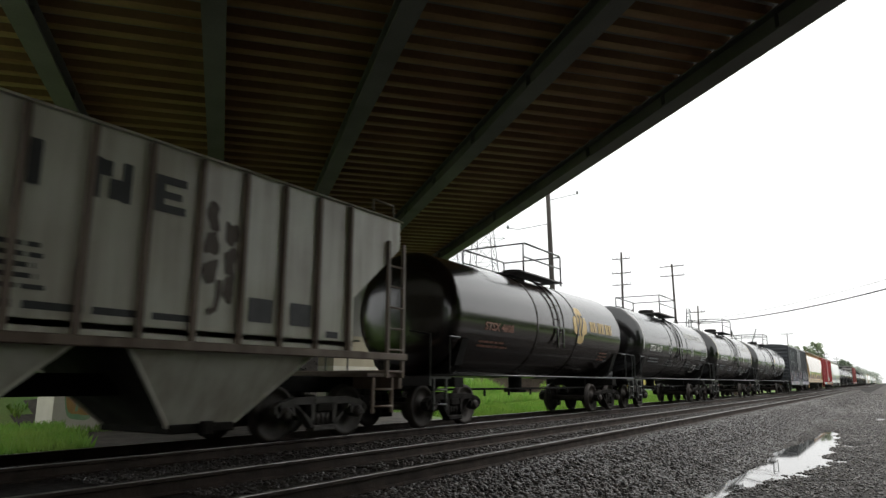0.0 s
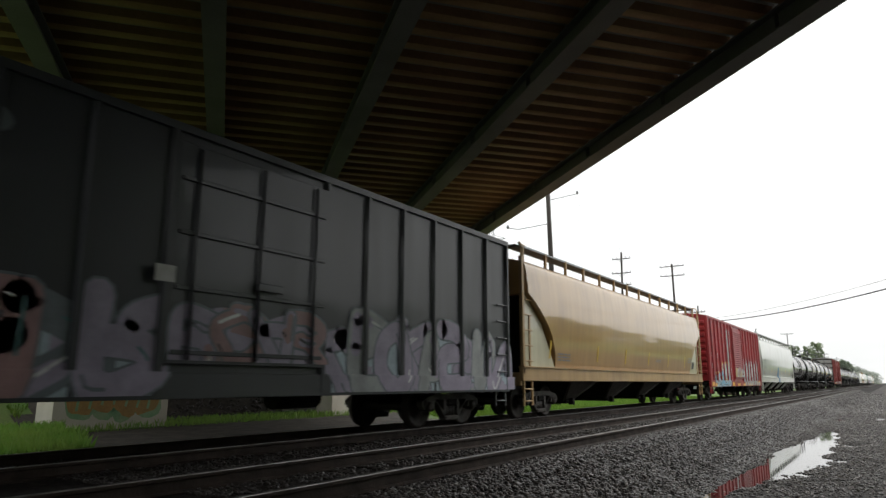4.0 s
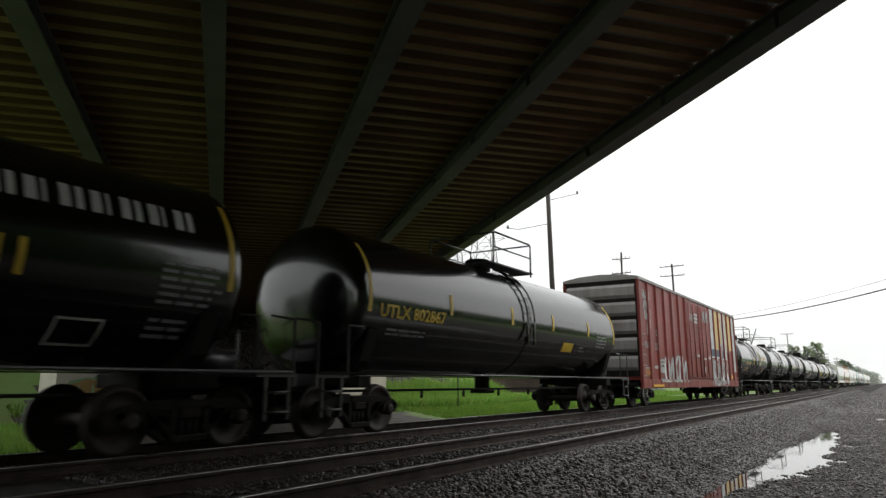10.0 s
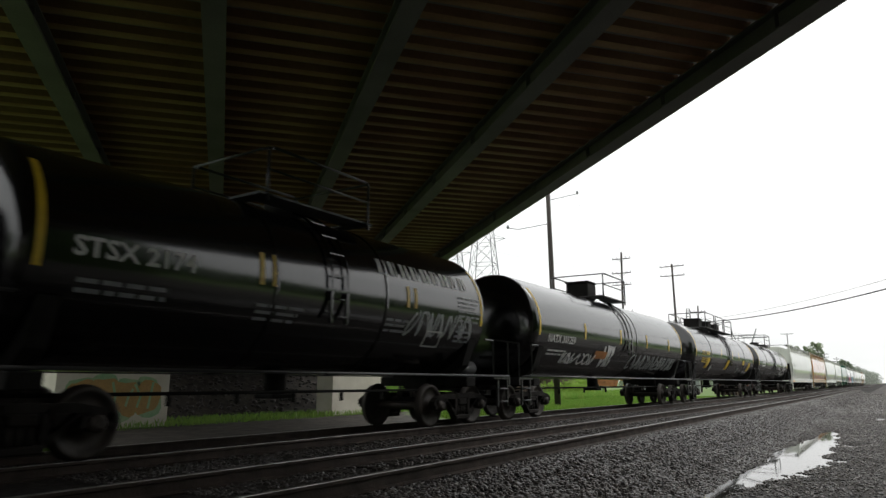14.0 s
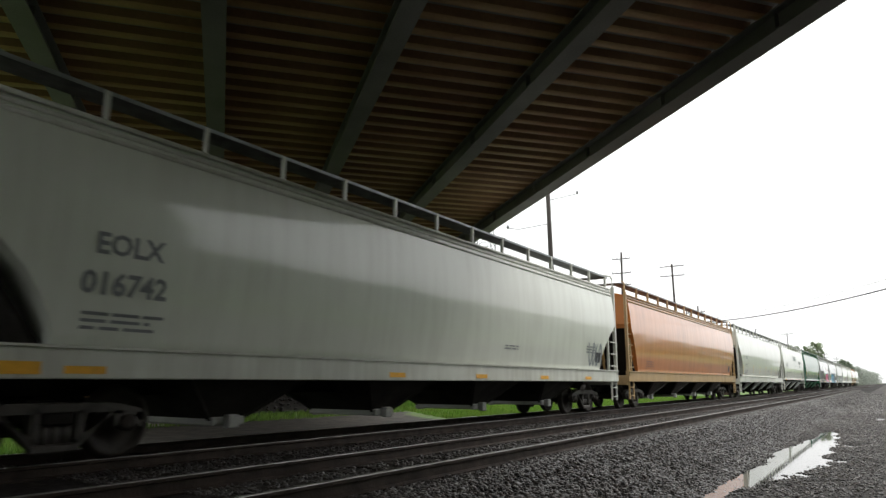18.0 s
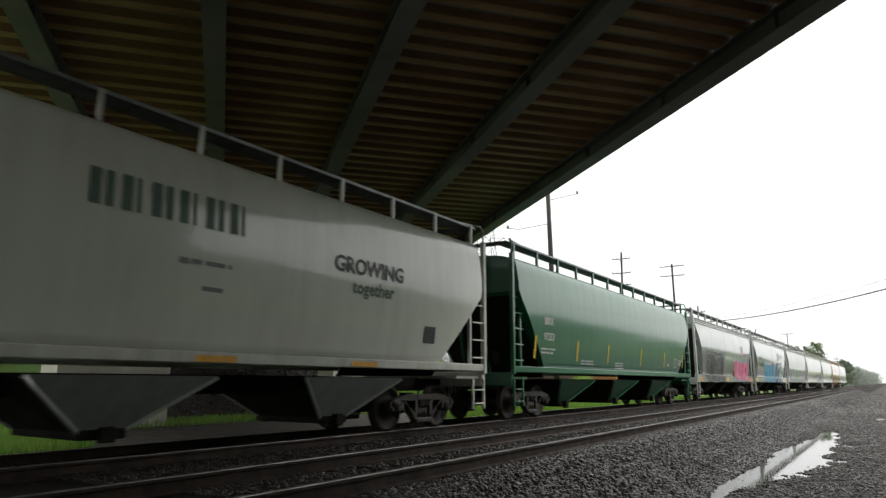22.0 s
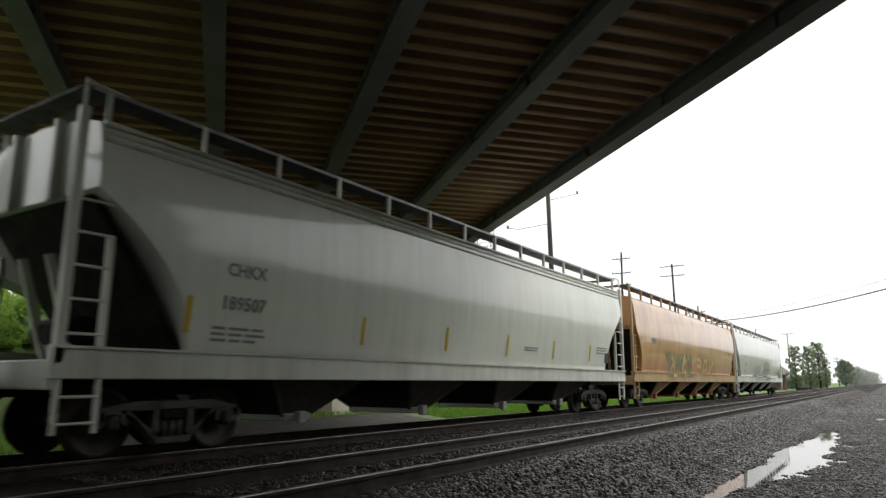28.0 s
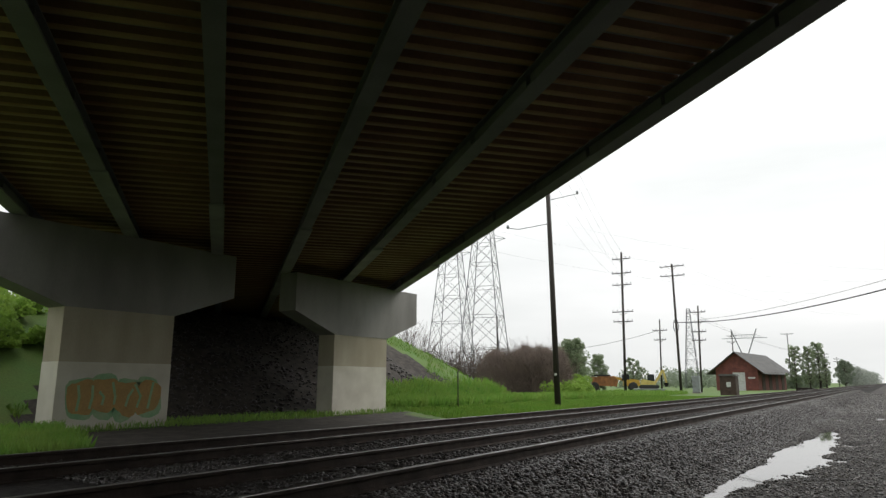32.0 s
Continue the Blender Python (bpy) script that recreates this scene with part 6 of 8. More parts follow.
def ribbed_hopper(label, L, paint_mat, frame_mat):
    """An older hopper with flat panelled sides between outside posts."""
    car = thing("covered_hopper", label, "freight car", "covered hoppers")
    bm = bmesh.new()
    e, k = L / 2 - 0.15, L / 2 - 1.5
    out = [(-e, 4.1), (e, 4.1), (e, 3.55), (k, 2.45), (k, 1.5), (-k, 1.5), (-k, 2.45), (-e, 3.55)]
    prism(bm, out, -1.45, 1.45, "x")
    part("body", bm, paint_mat, car)
    bm = bmesh.new()
    prism(bm, [(-1.52, 4.1), (1.52, 4.1), (1.3, 4.22), (0, 4.34), (-1.3, 4.22)], -L / 2 + 0.1, L / 2 - 0.1, "y")
    part("roof", bm, paint_mat, car)
    for s in (-1, 1):
        for i in range(17):
            y = -6.33 + 0.791 * i
            bm = bmesh.new()
            box(bm, s * 1.49, y, (1.5 + 4.08) / 2, 0.09, 0.075, 4.08 - 1.5, 0.012)
            part("side_post", bm, frame_mat, car, "rust-stained side post")
        bm = bmesh.new()
        box(bm, s * 1.5, 0, 1.44, 0.12, L, 0.13, 0.015)
        part("side_sill", bm, frame_mat, car)
        bm = bmesh.new()
        box(bm, s * 1.42, 0, 1.62, 0.06, 2 * k, 0.08)
        part("lower_rail", bm, frame_mat, car)
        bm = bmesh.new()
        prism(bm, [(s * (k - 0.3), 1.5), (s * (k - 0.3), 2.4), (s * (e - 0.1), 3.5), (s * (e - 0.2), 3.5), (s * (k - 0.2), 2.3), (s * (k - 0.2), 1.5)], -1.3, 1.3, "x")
        part("end_slope_sheet", bm, CAST, car, "dark sloping end sheet")
    bm = bmesh.new()
    box(bm, 0, 0, 0.93, 0.6, L + 0.1, 0.3, 0.02)
    part("centre_sill", bm, UNDER, car)
    hopper_bays(car, 3, L - 4.2, paint_mat, CAST, 0.34, 1.42, 1.46, 0.42, 0.55)
    for s in (-1, 1):
        ye = s * L / 2
        bm = bmesh.new()
        box(bm, 0, ye - s * 0.5, 1.1, 2.8, 1.0, 0.06)
        box(bm, 0, ye - s * 0.06, 1.02, 2.9, 0.12, 0.36, 0.02)
        part("end_platform", bm, frame_mat, car)
        for x in (-1, 1):
            for k in (0.08, 0.55):
                bm = bmesh.new()
                box(bm, x * 1.49, ye - s * k, 2.35, 0.06, 0.07, 2.6)
                part("corner_post", bm, frame_mat, car)
            ladder(car, frame_mat, x * 1.49, ye - s * 0.55, ye - s * 0.08, 1.05, 3.4, stiles=(False, False))
            ladder(car, frame_mat, x * 1.49, ye - s * 0.95, ye - s * 0.4, 0.42, 1.05, "step_ladder", 0.3)
            bm = bmesh.new()
            pipe(bm, [(x * 1.2, ye - s * 0.7, 4.25), (x * 1.2, ye - s * 0.7, 4.5), (x * 1.2, ye - s * 0.06, 4.5), (x * 1.2, ye - s * 0.06, 4.1)], 0.025)
            part("grab_rail", bm, frame_mat, car)
    bm = bmesh.new()
    box(bm, 0, 0, 4.42, 0.9, L - 0.4, 0.05)
    part("roof_walkway", bm, GRATING, car)
    trucks(car, L / 2 - 1.75)
    couplers(car, L / 2)
    return car


# ---- tank cars ----
TR, TZ = 1.46, 2.56


def tank_face(z):
    d = z - TZ
    return math.sqrt(max(0.01, TR * TR - d * d))


def tank_shell_bm(L, R=TR, n=44):
    bm = bmesh.new()
    h = L / 2
    prof = []
    hd = 0.42
    for k in range(9):
        a = math.pi / 2 * k / 8
        prof.append((-h + hd - hd * math.cos(a) * 1.0, max(0.02, R * math.sin(a))))
    prof[0] = (-h, 0.03)
    body = [(-h + hd + 0.03, R), (-h * 0.5, R), (-0.02, R), (0.02, R), (h * 0.5, R), (h - hd - 0.03, R)]
    full = prof + body + [(-s, r) for s, r in prof[::-1]]
    lathe(bm, [(s, r) for s, r in full], n, "y")
    bmesh.ops.translate(bm, verts=bm.verts[:], vec=(0, 0, TZ))
    return bm


def tank(label, L, paint_mat, trim, seams=(), platform=2.6, domes=(0.0,), long_walk=False, group="tank cars", yt_in=0.75, hoop=None, boxed=False):
    car = thing("tank_car", label, "freight car", group)
    half = L / 2 + 0.85     # end of the underframe
    part("tank", tank_shell_bm(L), paint_mat, car)
    for y in seams:
        bm = bmesh.new()
        lathe(bm, [(y - 0.035, TR - 0.01), (y - 0.035, TR + 0.014), (y + 0.035, TR + 0.014), (y + 0.035, TR - 0.01)], 44, "y")
        bmesh.ops.translate(bm, verts=bm.verts[:], vec=(0, 0, TZ))
        part("tank_band", bm, paint_mat, car)
    if hoop is not None:
        for y in (-L / 2 + 0.52, L / 2 - 0.52):
            bm = bmesh.new()
            rings = []
            for k in range(9):
                a = radians(-12 + 7 * k)
                rings.append([bm.verts.new(((TR + 0.008) * math.cos(a), y + e, TZ + (TR + 0.008) * math.sin(a))) for e in (-0.05, 0.05)])
            for p, q in zip(rings, rings[1:]):
                bm.faces.new((p[0], p[1], q[1], q[0]))
            part("reflective_stripe", bm, hoop, car, "upright reflective stripe")
    for s in (-1, 1):
        ys = s * (L / 2 - 0.75)
        bm = bmesh.new()
        prism(bm, [(-0.45, 0.8), (0.45, 0.8), (1.15, 1.35), (1.36, 1.95), (0.9, 1.40), (0, 1.15), (-0.9, 1.40), (-1.36, 1.95), (-1.15, 1.35)], ys - 0.14, ys + 0.14, "y")
        part("saddle", bm, UNDER, car)
        bm = bmesh.new()
        box(bm, 0, s * (half - 0.95), 0.93, 0.62, 2.0, 0.32, 0.02)
        box(bm, 0, s * (half - 1.5), 0.98, 2.5, 0.4, 0.22, 0.02)
        part("stub_sill", bm, UNDER, car)
        bm = bmesh.new()
        box(bm, 0, s * (half - 0.42), 1.07, 2.95, 0.75, 0.05)
        box(bm, 0, s * (half - 0.03), 1.0, 2.95, 0.06, 0.2)
        part("end_platform", bm, trim, car)
        for x in (-1, 1):
            bm = bmesh.new()
            pipe(bm, [(x * 1.45, s * (half - 0.05), 1.05), (x * 1.45, s * (half - 0.05), 1.95), (x * 0.9, s * (half - 0.05), 2.05)], 0.022)
            pipe(bm, [(x * 1.45, s * (half - 0.8), 1.05), (x * 1.45, s * (half - 0.8), 1.95), (x * 1.45, s * (half - 1.2), 1.95)], 0.022)
            part("handrail", bm, trim, car)
            ladder(car, trim, x * 1.46, s * (half - 0.62), s * (half - 0.15), 0.4, 1.05, "step_ladder", 0.3)
    for x in (-1, 1):
        bm = bmesh.new()
        pipe(bm, [(x * 1.49, -half + 0.1, 1.12), (x * 1.49, half - 0.1, 1.12)], 0.028)
        part("side_rail", bm, trim, car, "long side handrail")
        lad = ladder(car, paint_mat, x * 1.5, -0.2, 0.2, 1.95, 2.5, "side_ladder", 0.3, 0.014)
        bm = bmesh.new()
        for dy in (-0.2, 0.2):
            pts = [(x * (TR + 0.07) * math.cos(a), dy, TZ + (TR + 0.07) * math.sin(a)) for a in np.linspace(0, 1.25, 8)]
            pipe(bm, pts, 0.025)
        for a in np.linspace(0.15, 1.2, 5):
            rod(bm, (x * (TR + 0.07) * math.cos(a), -0.2, TZ + (TR + 0.07) * math.sin(a)), (x * (TR + 0.07) * math.cos(a), 0.2, TZ + (TR + 0.07) * math.sin(a)), 0.016, 5)
        part("curved_ladder", bm, paint_mat, car)
    wl_ = L * 0.42 if long_walk else platform
    top = TZ + TR
    bm = bmesh.new()
    for x in (-0.75, 0.75):
        box(bm, x, 0, top + 0.02, 0.5, wl_, 0.04)
    for y in (-wl_ / 2, wl_ / 2):
        box(bm, 0, y, top + 0.02, 2.0, 0.3, 0.04)
    part("top_platform", bm, GRATING, car, "grating platform on the tank top")
    for x in (-1, 1):
        bm = bmesh.new()
        z1 = top + 0.85
        spans = ((-wl_ / 2, -wl_ / 6 - 0.2), (-wl_ / 6 + 0.2, wl_ / 6 - 0.2), (wl_ / 6 + 0.2, wl_ / 2)) if long_walk else ((-wl_ / 2, wl_ / 2),)
        for y0, y1 in spans:
            pipe(bm, [(x, y0, top - 0.1), (x, y0, z1 - 0.06), (x, y0 + 0.08, z1), (x, y1 - 0.08, z1), (x, y1, z1 - 0.06), (x, y1, top - 0.1)], 0.028)
            pipe(bm, [(x, y0, top + 0.45), (x, y1, top + 0.45)], 0.022)
        part("guard_rail", bm, trim, car)
    for y in (-wl_ / 2, wl_ / 2):
        bm = bmesh.new()
        pipe(bm, [(-1, y, top + 0.83), (1, y, top + 0.83)], 0.024)
        part("end_rail", bm, trim, car)
    for y in domes:
        bm = bmesh.new()
        if boxed:
            box(bm, 0, 0, top + 0.26, 0.85, 0.85, 0.62, 0.04)
            box(bm, 0, 0, top + 0.59, 0.93, 0.93, 0.05, 0.015)
        else:
            lathe(bm, [(top - 0.1, 0.36), (top + 0.26, 0.36), (top + 0.30, 0.32), (top + 0.33, 0.05)], 18, "z")
        part("valve_housing", bm, UNDER, car, "square valve housing" if boxed else "round valve housing", (0, y, 0))
    bm = bmesh.new()
    rod(bm, (0, 0, 0.75), (0, 0, 1.15), 0.2, 12)
    box(bm, 0, 0, 0.72, 0.5, 0.5, 0.08, 0.02)
    part("bottom_valve", bm, UNDER, car, "bottom outlet valve")
    bm = bmesh.new()
    rod(bm, (0.75, L / 2 + 0.15, 1.3), (0.75, L / 2 - 0.75, 1.3), 0.17, 14)
    part("air_reservoir", bm, trim, car, "brake air reservoir")
    bm = bmesh.new()
    pipe(bm, [(0.5, -half + 0.6, 0.8), (0.5, half - 0.6, 0.8)], 0.03)
    for y in np.linspace(-half + 2.6, half - 2.6, 7):
        bar(bm, (0.5, float(y), 0.8), (0.5, float(y), 0.62), 0.05, 0.05)
    part("brake_rod", bm, UNDER, car)
    trucks(car, L / 2 - yt_in, False)
    couplers(car, half, 0.5)
    return car


# ---- boxcars ----
BX, BTOP = 1.50, 4.45


def boxcar(label, L, paint_mat, roof_mat, door, ribs, end_mat=None, top=BTOP, door_mat=None, rib_w=0.13, end_style="ribs"):
    """door: (centre, width, kind); ribs: side posts for each end panel."""
    car = thing("boxcar", label, "freight car", "boxcars")
    bm = bmesh.new()
    box(bm, 0, 0, (1.08 + top - 0.12) / 2, BX * 2, L - 0.1, top - 0.12 - 1.08)
    part("body", bm, paint_mat, car)
    bm = bmesh.new()
    prism(bm, [(-BX - 0.06, top - 0.14), (BX + 0.06, top - 0.14), (BX + 0.06, top - 0.03), (0.9, top + 0.08), (0, top + 0.13), (-0.9, top + 0.08), (-BX - 0.06, top - 0.03)], -L / 2, L / 2, "y")
    part("roof", bm, roof_mat, car)
    for y in np.linspace(-L / 2 + 0.7, L / 2 - 0.7, 14):
        bm = bmesh.new()
        prism(bm, [(-BX - 0.05, top - 0.02), (BX + 0.05, top - 0.02), (0, top + 0.18)], float(y) - 0.03, float(y) + 0.03, "y")
        part("roof_seam", bm, roof_mat, car)
    dc, dw, kind = door
    d0, d1 = dc - dw / 2, dc + dw / 2
    for s in (-1, 1):
        for a, b in ((-L / 2, d0), (d1, L / 2)):
            n = max(2, int(round((b - a) / ribs)))
            for i in range(n + 1):
                y = a + (b - a) * i / n
                y = min(max(y, -L / 2 + 0.06), L / 2 - 0.06)
                bm = bmesh.new()
                prism(bm, [(BX * s, y - rib_w / 2), (BX * s + 0.075 * s, y - rib_w / 4), (BX * s + 0.075 * s, y + rib_w / 4), (BX * s, y + rib_w / 2)], 0.8, top - 0.14, "z")
                part("side_post", bm, paint_mat, car)
        bm = bmesh.new()
        box(bm, s * (BX + 0.01), 0, 0.92, 0.1, L, 0.34, 0.01)
        part("side_sill", bm, paint_mat, car)
        dm = door_mat or paint_mat
        doors = ((d0, d1),) if kind != "double" else ((d0, dc - 0.02), (dc + 0.02, d1))
        for a, b in doors:
            bm = bmesh.new()
            x = s * (BX + 0.05)
            box(bm, x, (a + b) / 2, (1.2 + top - 0.3) / 2, 0.07, b - a - 0.06, top - 0.3 - 1.2, 0.008)
            panel = part("sliding_door", bm, dm, car)
            if kind == "louvre":
                for z in np.linspace(1.42, top - 0.5, 22):
                    bm = bmesh.new()
                    prism(bm, [(x + s * 0.035, float(z) - 0.05), (x + s * 0.075, float(z) - 0.012), (x + s * 0.035, float(z) + 0.045)], a + 0.12, b - 0.12, "y")
                    part("door_corrugation", bm, dm, panel)
                for y in (a + 0.06, b - 0.06):
                    bm = bmesh.new()
                    box(bm, x + s * 0.05, y, (1.2 + top - 0.3) / 2, 0.06, 0.09, top - 0.3 - 1.2)
                    part("door_edge", bm, dm, panel)
            else:
                for z in (1.35, 2.2, 2.95, 3.7):
                    bm = bmesh.new()
                    box(bm, x + s * 0.05, (a + b) / 2, z, 0.04, b - a - 0.2, 0.06, 0.008)
                    part("door_rail", bm, dm, panel)
                for y in (a + 0.35, b - 0.35, (a + b) / 2):
                    bm = bmesh.new()
                    rod(bm, (x + s * 0.08, y, 1.25), (x + s * 0.08, y, top - 0.35), 0.025, 6)
                    part("lock_rod", bm, dm, panel)
                bm = bmesh.new()
                box(bm, x + s * 0.09, (a + b) / 2 + 0.2, 2.35, 0.05, 0.5, 0.12, 0.01)
                part("door_handle", bm, dm, panel)
    for s in (-1, 1):
        em = end_mat or paint_mat
        ye = s * (L / 2 - 0.05)
        n = 5 if end_style == "panels" else 9
        if end_style == "panels":
            bm = bmesh.new()
            box(bm, 0, ye + s * 0.01, (1.2 + top - 0.15) / 2, BX * 2 - 0.1, 0.03, top - 0.15 - 1.2)
            part("end_sheet", bm, CAST, car, "dark end sheet behind the panels")
        for i in range(n):
            z = 1.35 + (i + 0.5) * (top - 1.6) / n
            hgt = (top - 1.6) / n * (0.92 if end_style == "panels" else 0.72)
            bm = bmesh.new()
            prism(bm, [(ye, z - hgt / 2), (ye + s * 0.09, z - hgt / 4), (ye + s * 0.09, z + hgt / 4), (ye, z + hgt / 2)], -BX + 0.1, BX - 0.1, "x")
            part("end_corrugation", bm, em, car)
        for x in (-1, 1):
            ladder(car, em, x * (BX + 0.03), s * (L / 2 - 0.62), s * (L / 2 - 0.14), 1.1, 2.9, stiles=(False, False))
            ladder(car, em, x * (BX - 0.02), s * (L / 2 - 0.62), s * (L / 2 - 0.14), 0.42, 1.0, "step_ladder", 0.3)
        bm = bmesh.new()
        box(bm, 0, ye - s * 0.5, 0.9, 2.7, 0.9, 0.16, 0.02)
        part("end_sill", bm, UNDER, car)
    bm = bmesh.new()
    box(bm, 0, 0, 0.92, 0.6, L + 0.2, 0.28, 0.02)
    for y in np.linspace(-L / 2 + 3, L / 2 - 3, 6):
        box(bm, 0, float(y), 0.98, 2.8, 0.14, 0.14)
    part("underframe", bm, UNDER, car)
    bm = bmesh.new()
    rod(bm, (0.7, 1.2, 0.72), (0.7, 2.2, 0.72), 0.2, 12)
    part("air_reservoir", bm, UNDER, car, "brake air reservoir")
    trucks(car, L / 2 - 1.9)
    couplers(car, L / 2)
    return car


# ---- the train, car by car ----
WHITE_MARK = plain("white_stencil", (0.56, 0.56, 0.54), 0.5)
YELLOW_MARK = plain("yellow_stencil", (0.62, 0.42, 0.03), 0.45)
DARK_MARK = plain("dark_stencil", (0.035, 0.036, 0.04), 0.5)
DIMMED_MARK = plain("dimmed_white_stencil", (0.38, 0.36, 0.33), 0.6)
GREY_MARK = plain("grey_stencil", (0.22, 0.23, 0.24), 0.5)
GOLD_MARK = plain("faded_gold_paint", (0.58, 0.42, 0.18), 0.5)
CREAM_MARK = plain("cream_emblem_paint", (0.62, 0.56, 0.38), 0.5)
RED_MARK = plain("faded_red_stencil", (0.26, 0.12, 0.085), 0.5)
TEAL_MARK = plain("dull_green_lettering", (0.09, 0.15, 0.11), 0.5)
BLUE_MARK = plain("blue_emblem_paint", (0.06, 0.19, 0.33), 0.5)
ORANGE_MARK = plain("orange_reflector", (0.85, 0.43, 0.03), 0.4)

P_BLACK = paint("black_tank_paint", (0.003, 0.003, 0.0034), (0.007, 0.0064, 0.006), 0.15, 0.35, 0.3, 0.08, 1.5, 0.75)
P_BROWN = paint("brown_black_tank_paint", (0.009, 0.0055, 0.0045), (0.018, 0.011, 0.009), 0.16, 0.5, 0.3, 0.09, 1.5, 0.75)
P_GREYBLACK = paint("grey_black_tank_paint", (0.011, 0.012, 0.013), (0.018, 0.017, 0.016), 0.2, 0.4, 0.35, 0.1, 1.5, 0.8)
P_NAVY = paint("faded_navy_paint", (0.03, 0.034, 0.042), (0.04, 0.04, 0.04), 0.4, 0.5, 0.3, 0.08)
P_RED = paint("oxide_red_paint", (0.36, 0.017, 0.022), (0.10, 0.025, 0.025), 0.42, 0.62, 0.12, 0.1)
P_RED2 = paint("brown_red_paint", (0.24, 0.030, 0.024), (0.11, 0.045, 0.036), 0.45, 0.65, 0.08)
P_TAN = paint("tan_yellow_paint", (0.46, 0.27, 0.085), (0.22, 0.13, 0.06), 0.32, 0.45, 0.95, 0.055, 1.72)
P_PALE = paint("pale_grey_paint", (0.69, 0.715, 0.64), (0.33, 0.315, 0.26), 0.3, 0.24, 0.7, 0.07, 1.6)
P_WHITE = paint("chalky_white_paint", (0.62, 0.645, 0.585), (0.30, 0.29, 0.24), 0.3, 0.3, 0.7, 0.07, 1.6)
P_CREAM = paint("cream_end_paint", (0.58, 0.55, 0.40), (0.30, 0.26, 0.17), 0.34, 0.45, 0.7, 0.07, 1.6)
P_GREY = paint("weathered_grey_paint", (0.48, 0.495, 0.455), (0.21, 0.195, 0.165), 0.3, 0.5, 0.7, 0.07, 1.6)
P_DKGREY = paint("dull_grey_paint", (0.365, 0.395, 0.375), (0.18, 0.175, 0.155), 0.3, 0.45, 0.95, 0.055, 1.72)
P_OLDGREY = paint("old_dirty_grey_paint", (0.66, 0.65, 0.57), (0.26, 0.2, 0.15), 0.45, 0.62, 0.3)
P_RUSTGREY = paint("rust_stained_grey_paint", (0.2, 0.15, 0.115), (0.08, 0.05, 0.035), 0.5, 0.85, 0.1)
P_ORANGE = paint("orange_brown_paint", (0.56, 0.175, 0.022), (0.30, 0.09, 0.02), 0.28, 0.5, 0.9, 0.075, 1.65)
P_ORANGE2 = paint("rusty_orange_paint", (0.56, 0.27, 0.075), (0.28, 0.085, 0.025), 0.3, 0.85, 0.9, 0.075, 1.65)
P_GREEN = paint("bottle_green_paint", (0.012, 0.125, 0.058), (0.03, 0.085, 0.05), 0.3, 0.3, 0.7, 0.1, 1.5)
P_SILL = paint("pale_sill_paint", (0.62, 0.63, 0.57), (0.28, 0.26, 0.21), 0.36, 0.5, 0.3)
P_SILLTAN = paint("buff_sill_paint", (0.44, 0.29, 0.13), (0.22, 0.14, 0.08), 0.42, 0.5, 0.15)
P_ROOFGREY = paint("galvanised_roof_paint", (0.30, 0.29, 0.28), (0.14, 0.11, 0.09), 0.5, 0.7, 0.1)
TRIM_BLACK = plain("black_trim", (0.03, 0.03, 0.032), 0.4)
TRIM_GREY = plain("wet_dark_trim", (0.03, 0.03, 0.031), 0.3)
GATE_RED = plain("red_gate_paint", (0.42, 0.10, 0.09), 0.5)
GATE_PALE = plain("pale_gate_paint", (0.42, 0.42, 0.40), 0.5)

# how far the train has run, every two seconds
RUN = [(0, 0.0), (2, 36.98), (4, 73.44), (6, 109.52), (8, 145.36), (10, 181.05), (12, 216.66), (14, 252.23), (16, 287.79), (18, 323.32), (20, 358.8), (22, 394.18), (24, 429.39), (26, 464.36), (28, 498.97), (30, 533.11), (32, 566.66)]


def join_train(car, centre):
    CARS.append((car, centre))
    car.location = (XT, centre, 0)


def small_print(car, face, spots, material=WHITE_MARK, seed=1):
    """Blocks of stencilled small print: (y, z, width, lines, line height)."""
    r = random.Random(seed)
    for y, z, w, n, h in spots:
        rows = []
        for i in range(n):
            at, end = y, y + w * r.uniform(0.75, 1.0)
            while at < end:
                ln = min(r.uniform(0.14, 0.42), end - at)
                rows.append((at, z - i * h * 1.7, ln, h * 0.8))
                at += ln + 0.05
        tagged(bars(car, face, rows, material, "small_print"), kind="stuff")


def serif_bars(car, face, y0, y1, z, h, count, material):
    """A painted company name, as plain upright bars."""
    rows = []
    w = (y1 - y0) / count
    for i in range(count):
        rows.append((y0 + i * w, z - h / 2, w * 0.34, h))
        rows.append((y0 + i * w + w * 0.5, z - h / 2, w * (0.12 if i % 2 else 0.24), h))
    for row in rows:
        bars(car, face, [row], material, "name_bar")


def emblem(car, face, y, z, rad, material, inner):
    """A four-lobed emblem as plain shapes."""
    bm = bmesh.new()
    r = random.Random(5)
    for dy, dz in ((-0.45, 0), (0.45, 0), (0, 0.5), (0, -0.5)):
        blob(bm, face, y + dy * rad, z + dz * rad, rad * 0.5, rad * 0.5, 0.010 + 0.001 * (dy + dz), 0, r, 0.0)
    e = part("emblem", bm, material, car, "four-lobed painted emblem")
    bm = bmesh.new()
    for k in (-1, 1):
        pts = [(y + k * rad * 0.22 + rad * 0.2 * math.sin(a * 2), z + rad * 0.55 * math.cos(a)) for a in np.linspace(0, math.pi, 9)]
        ribbon(bm, face, pts, rad * 0.15, 0.022, 0)
    part("emblem_lines", bm, inner, e)


def round_badge(car, face, y, z, rad, material):
    bm = bmesh.new()
    blob(bm, face, y, z, rad, rad, 0.01, 0, random.Random(3), 0.1)
    return part("emblem", bm, material, car)


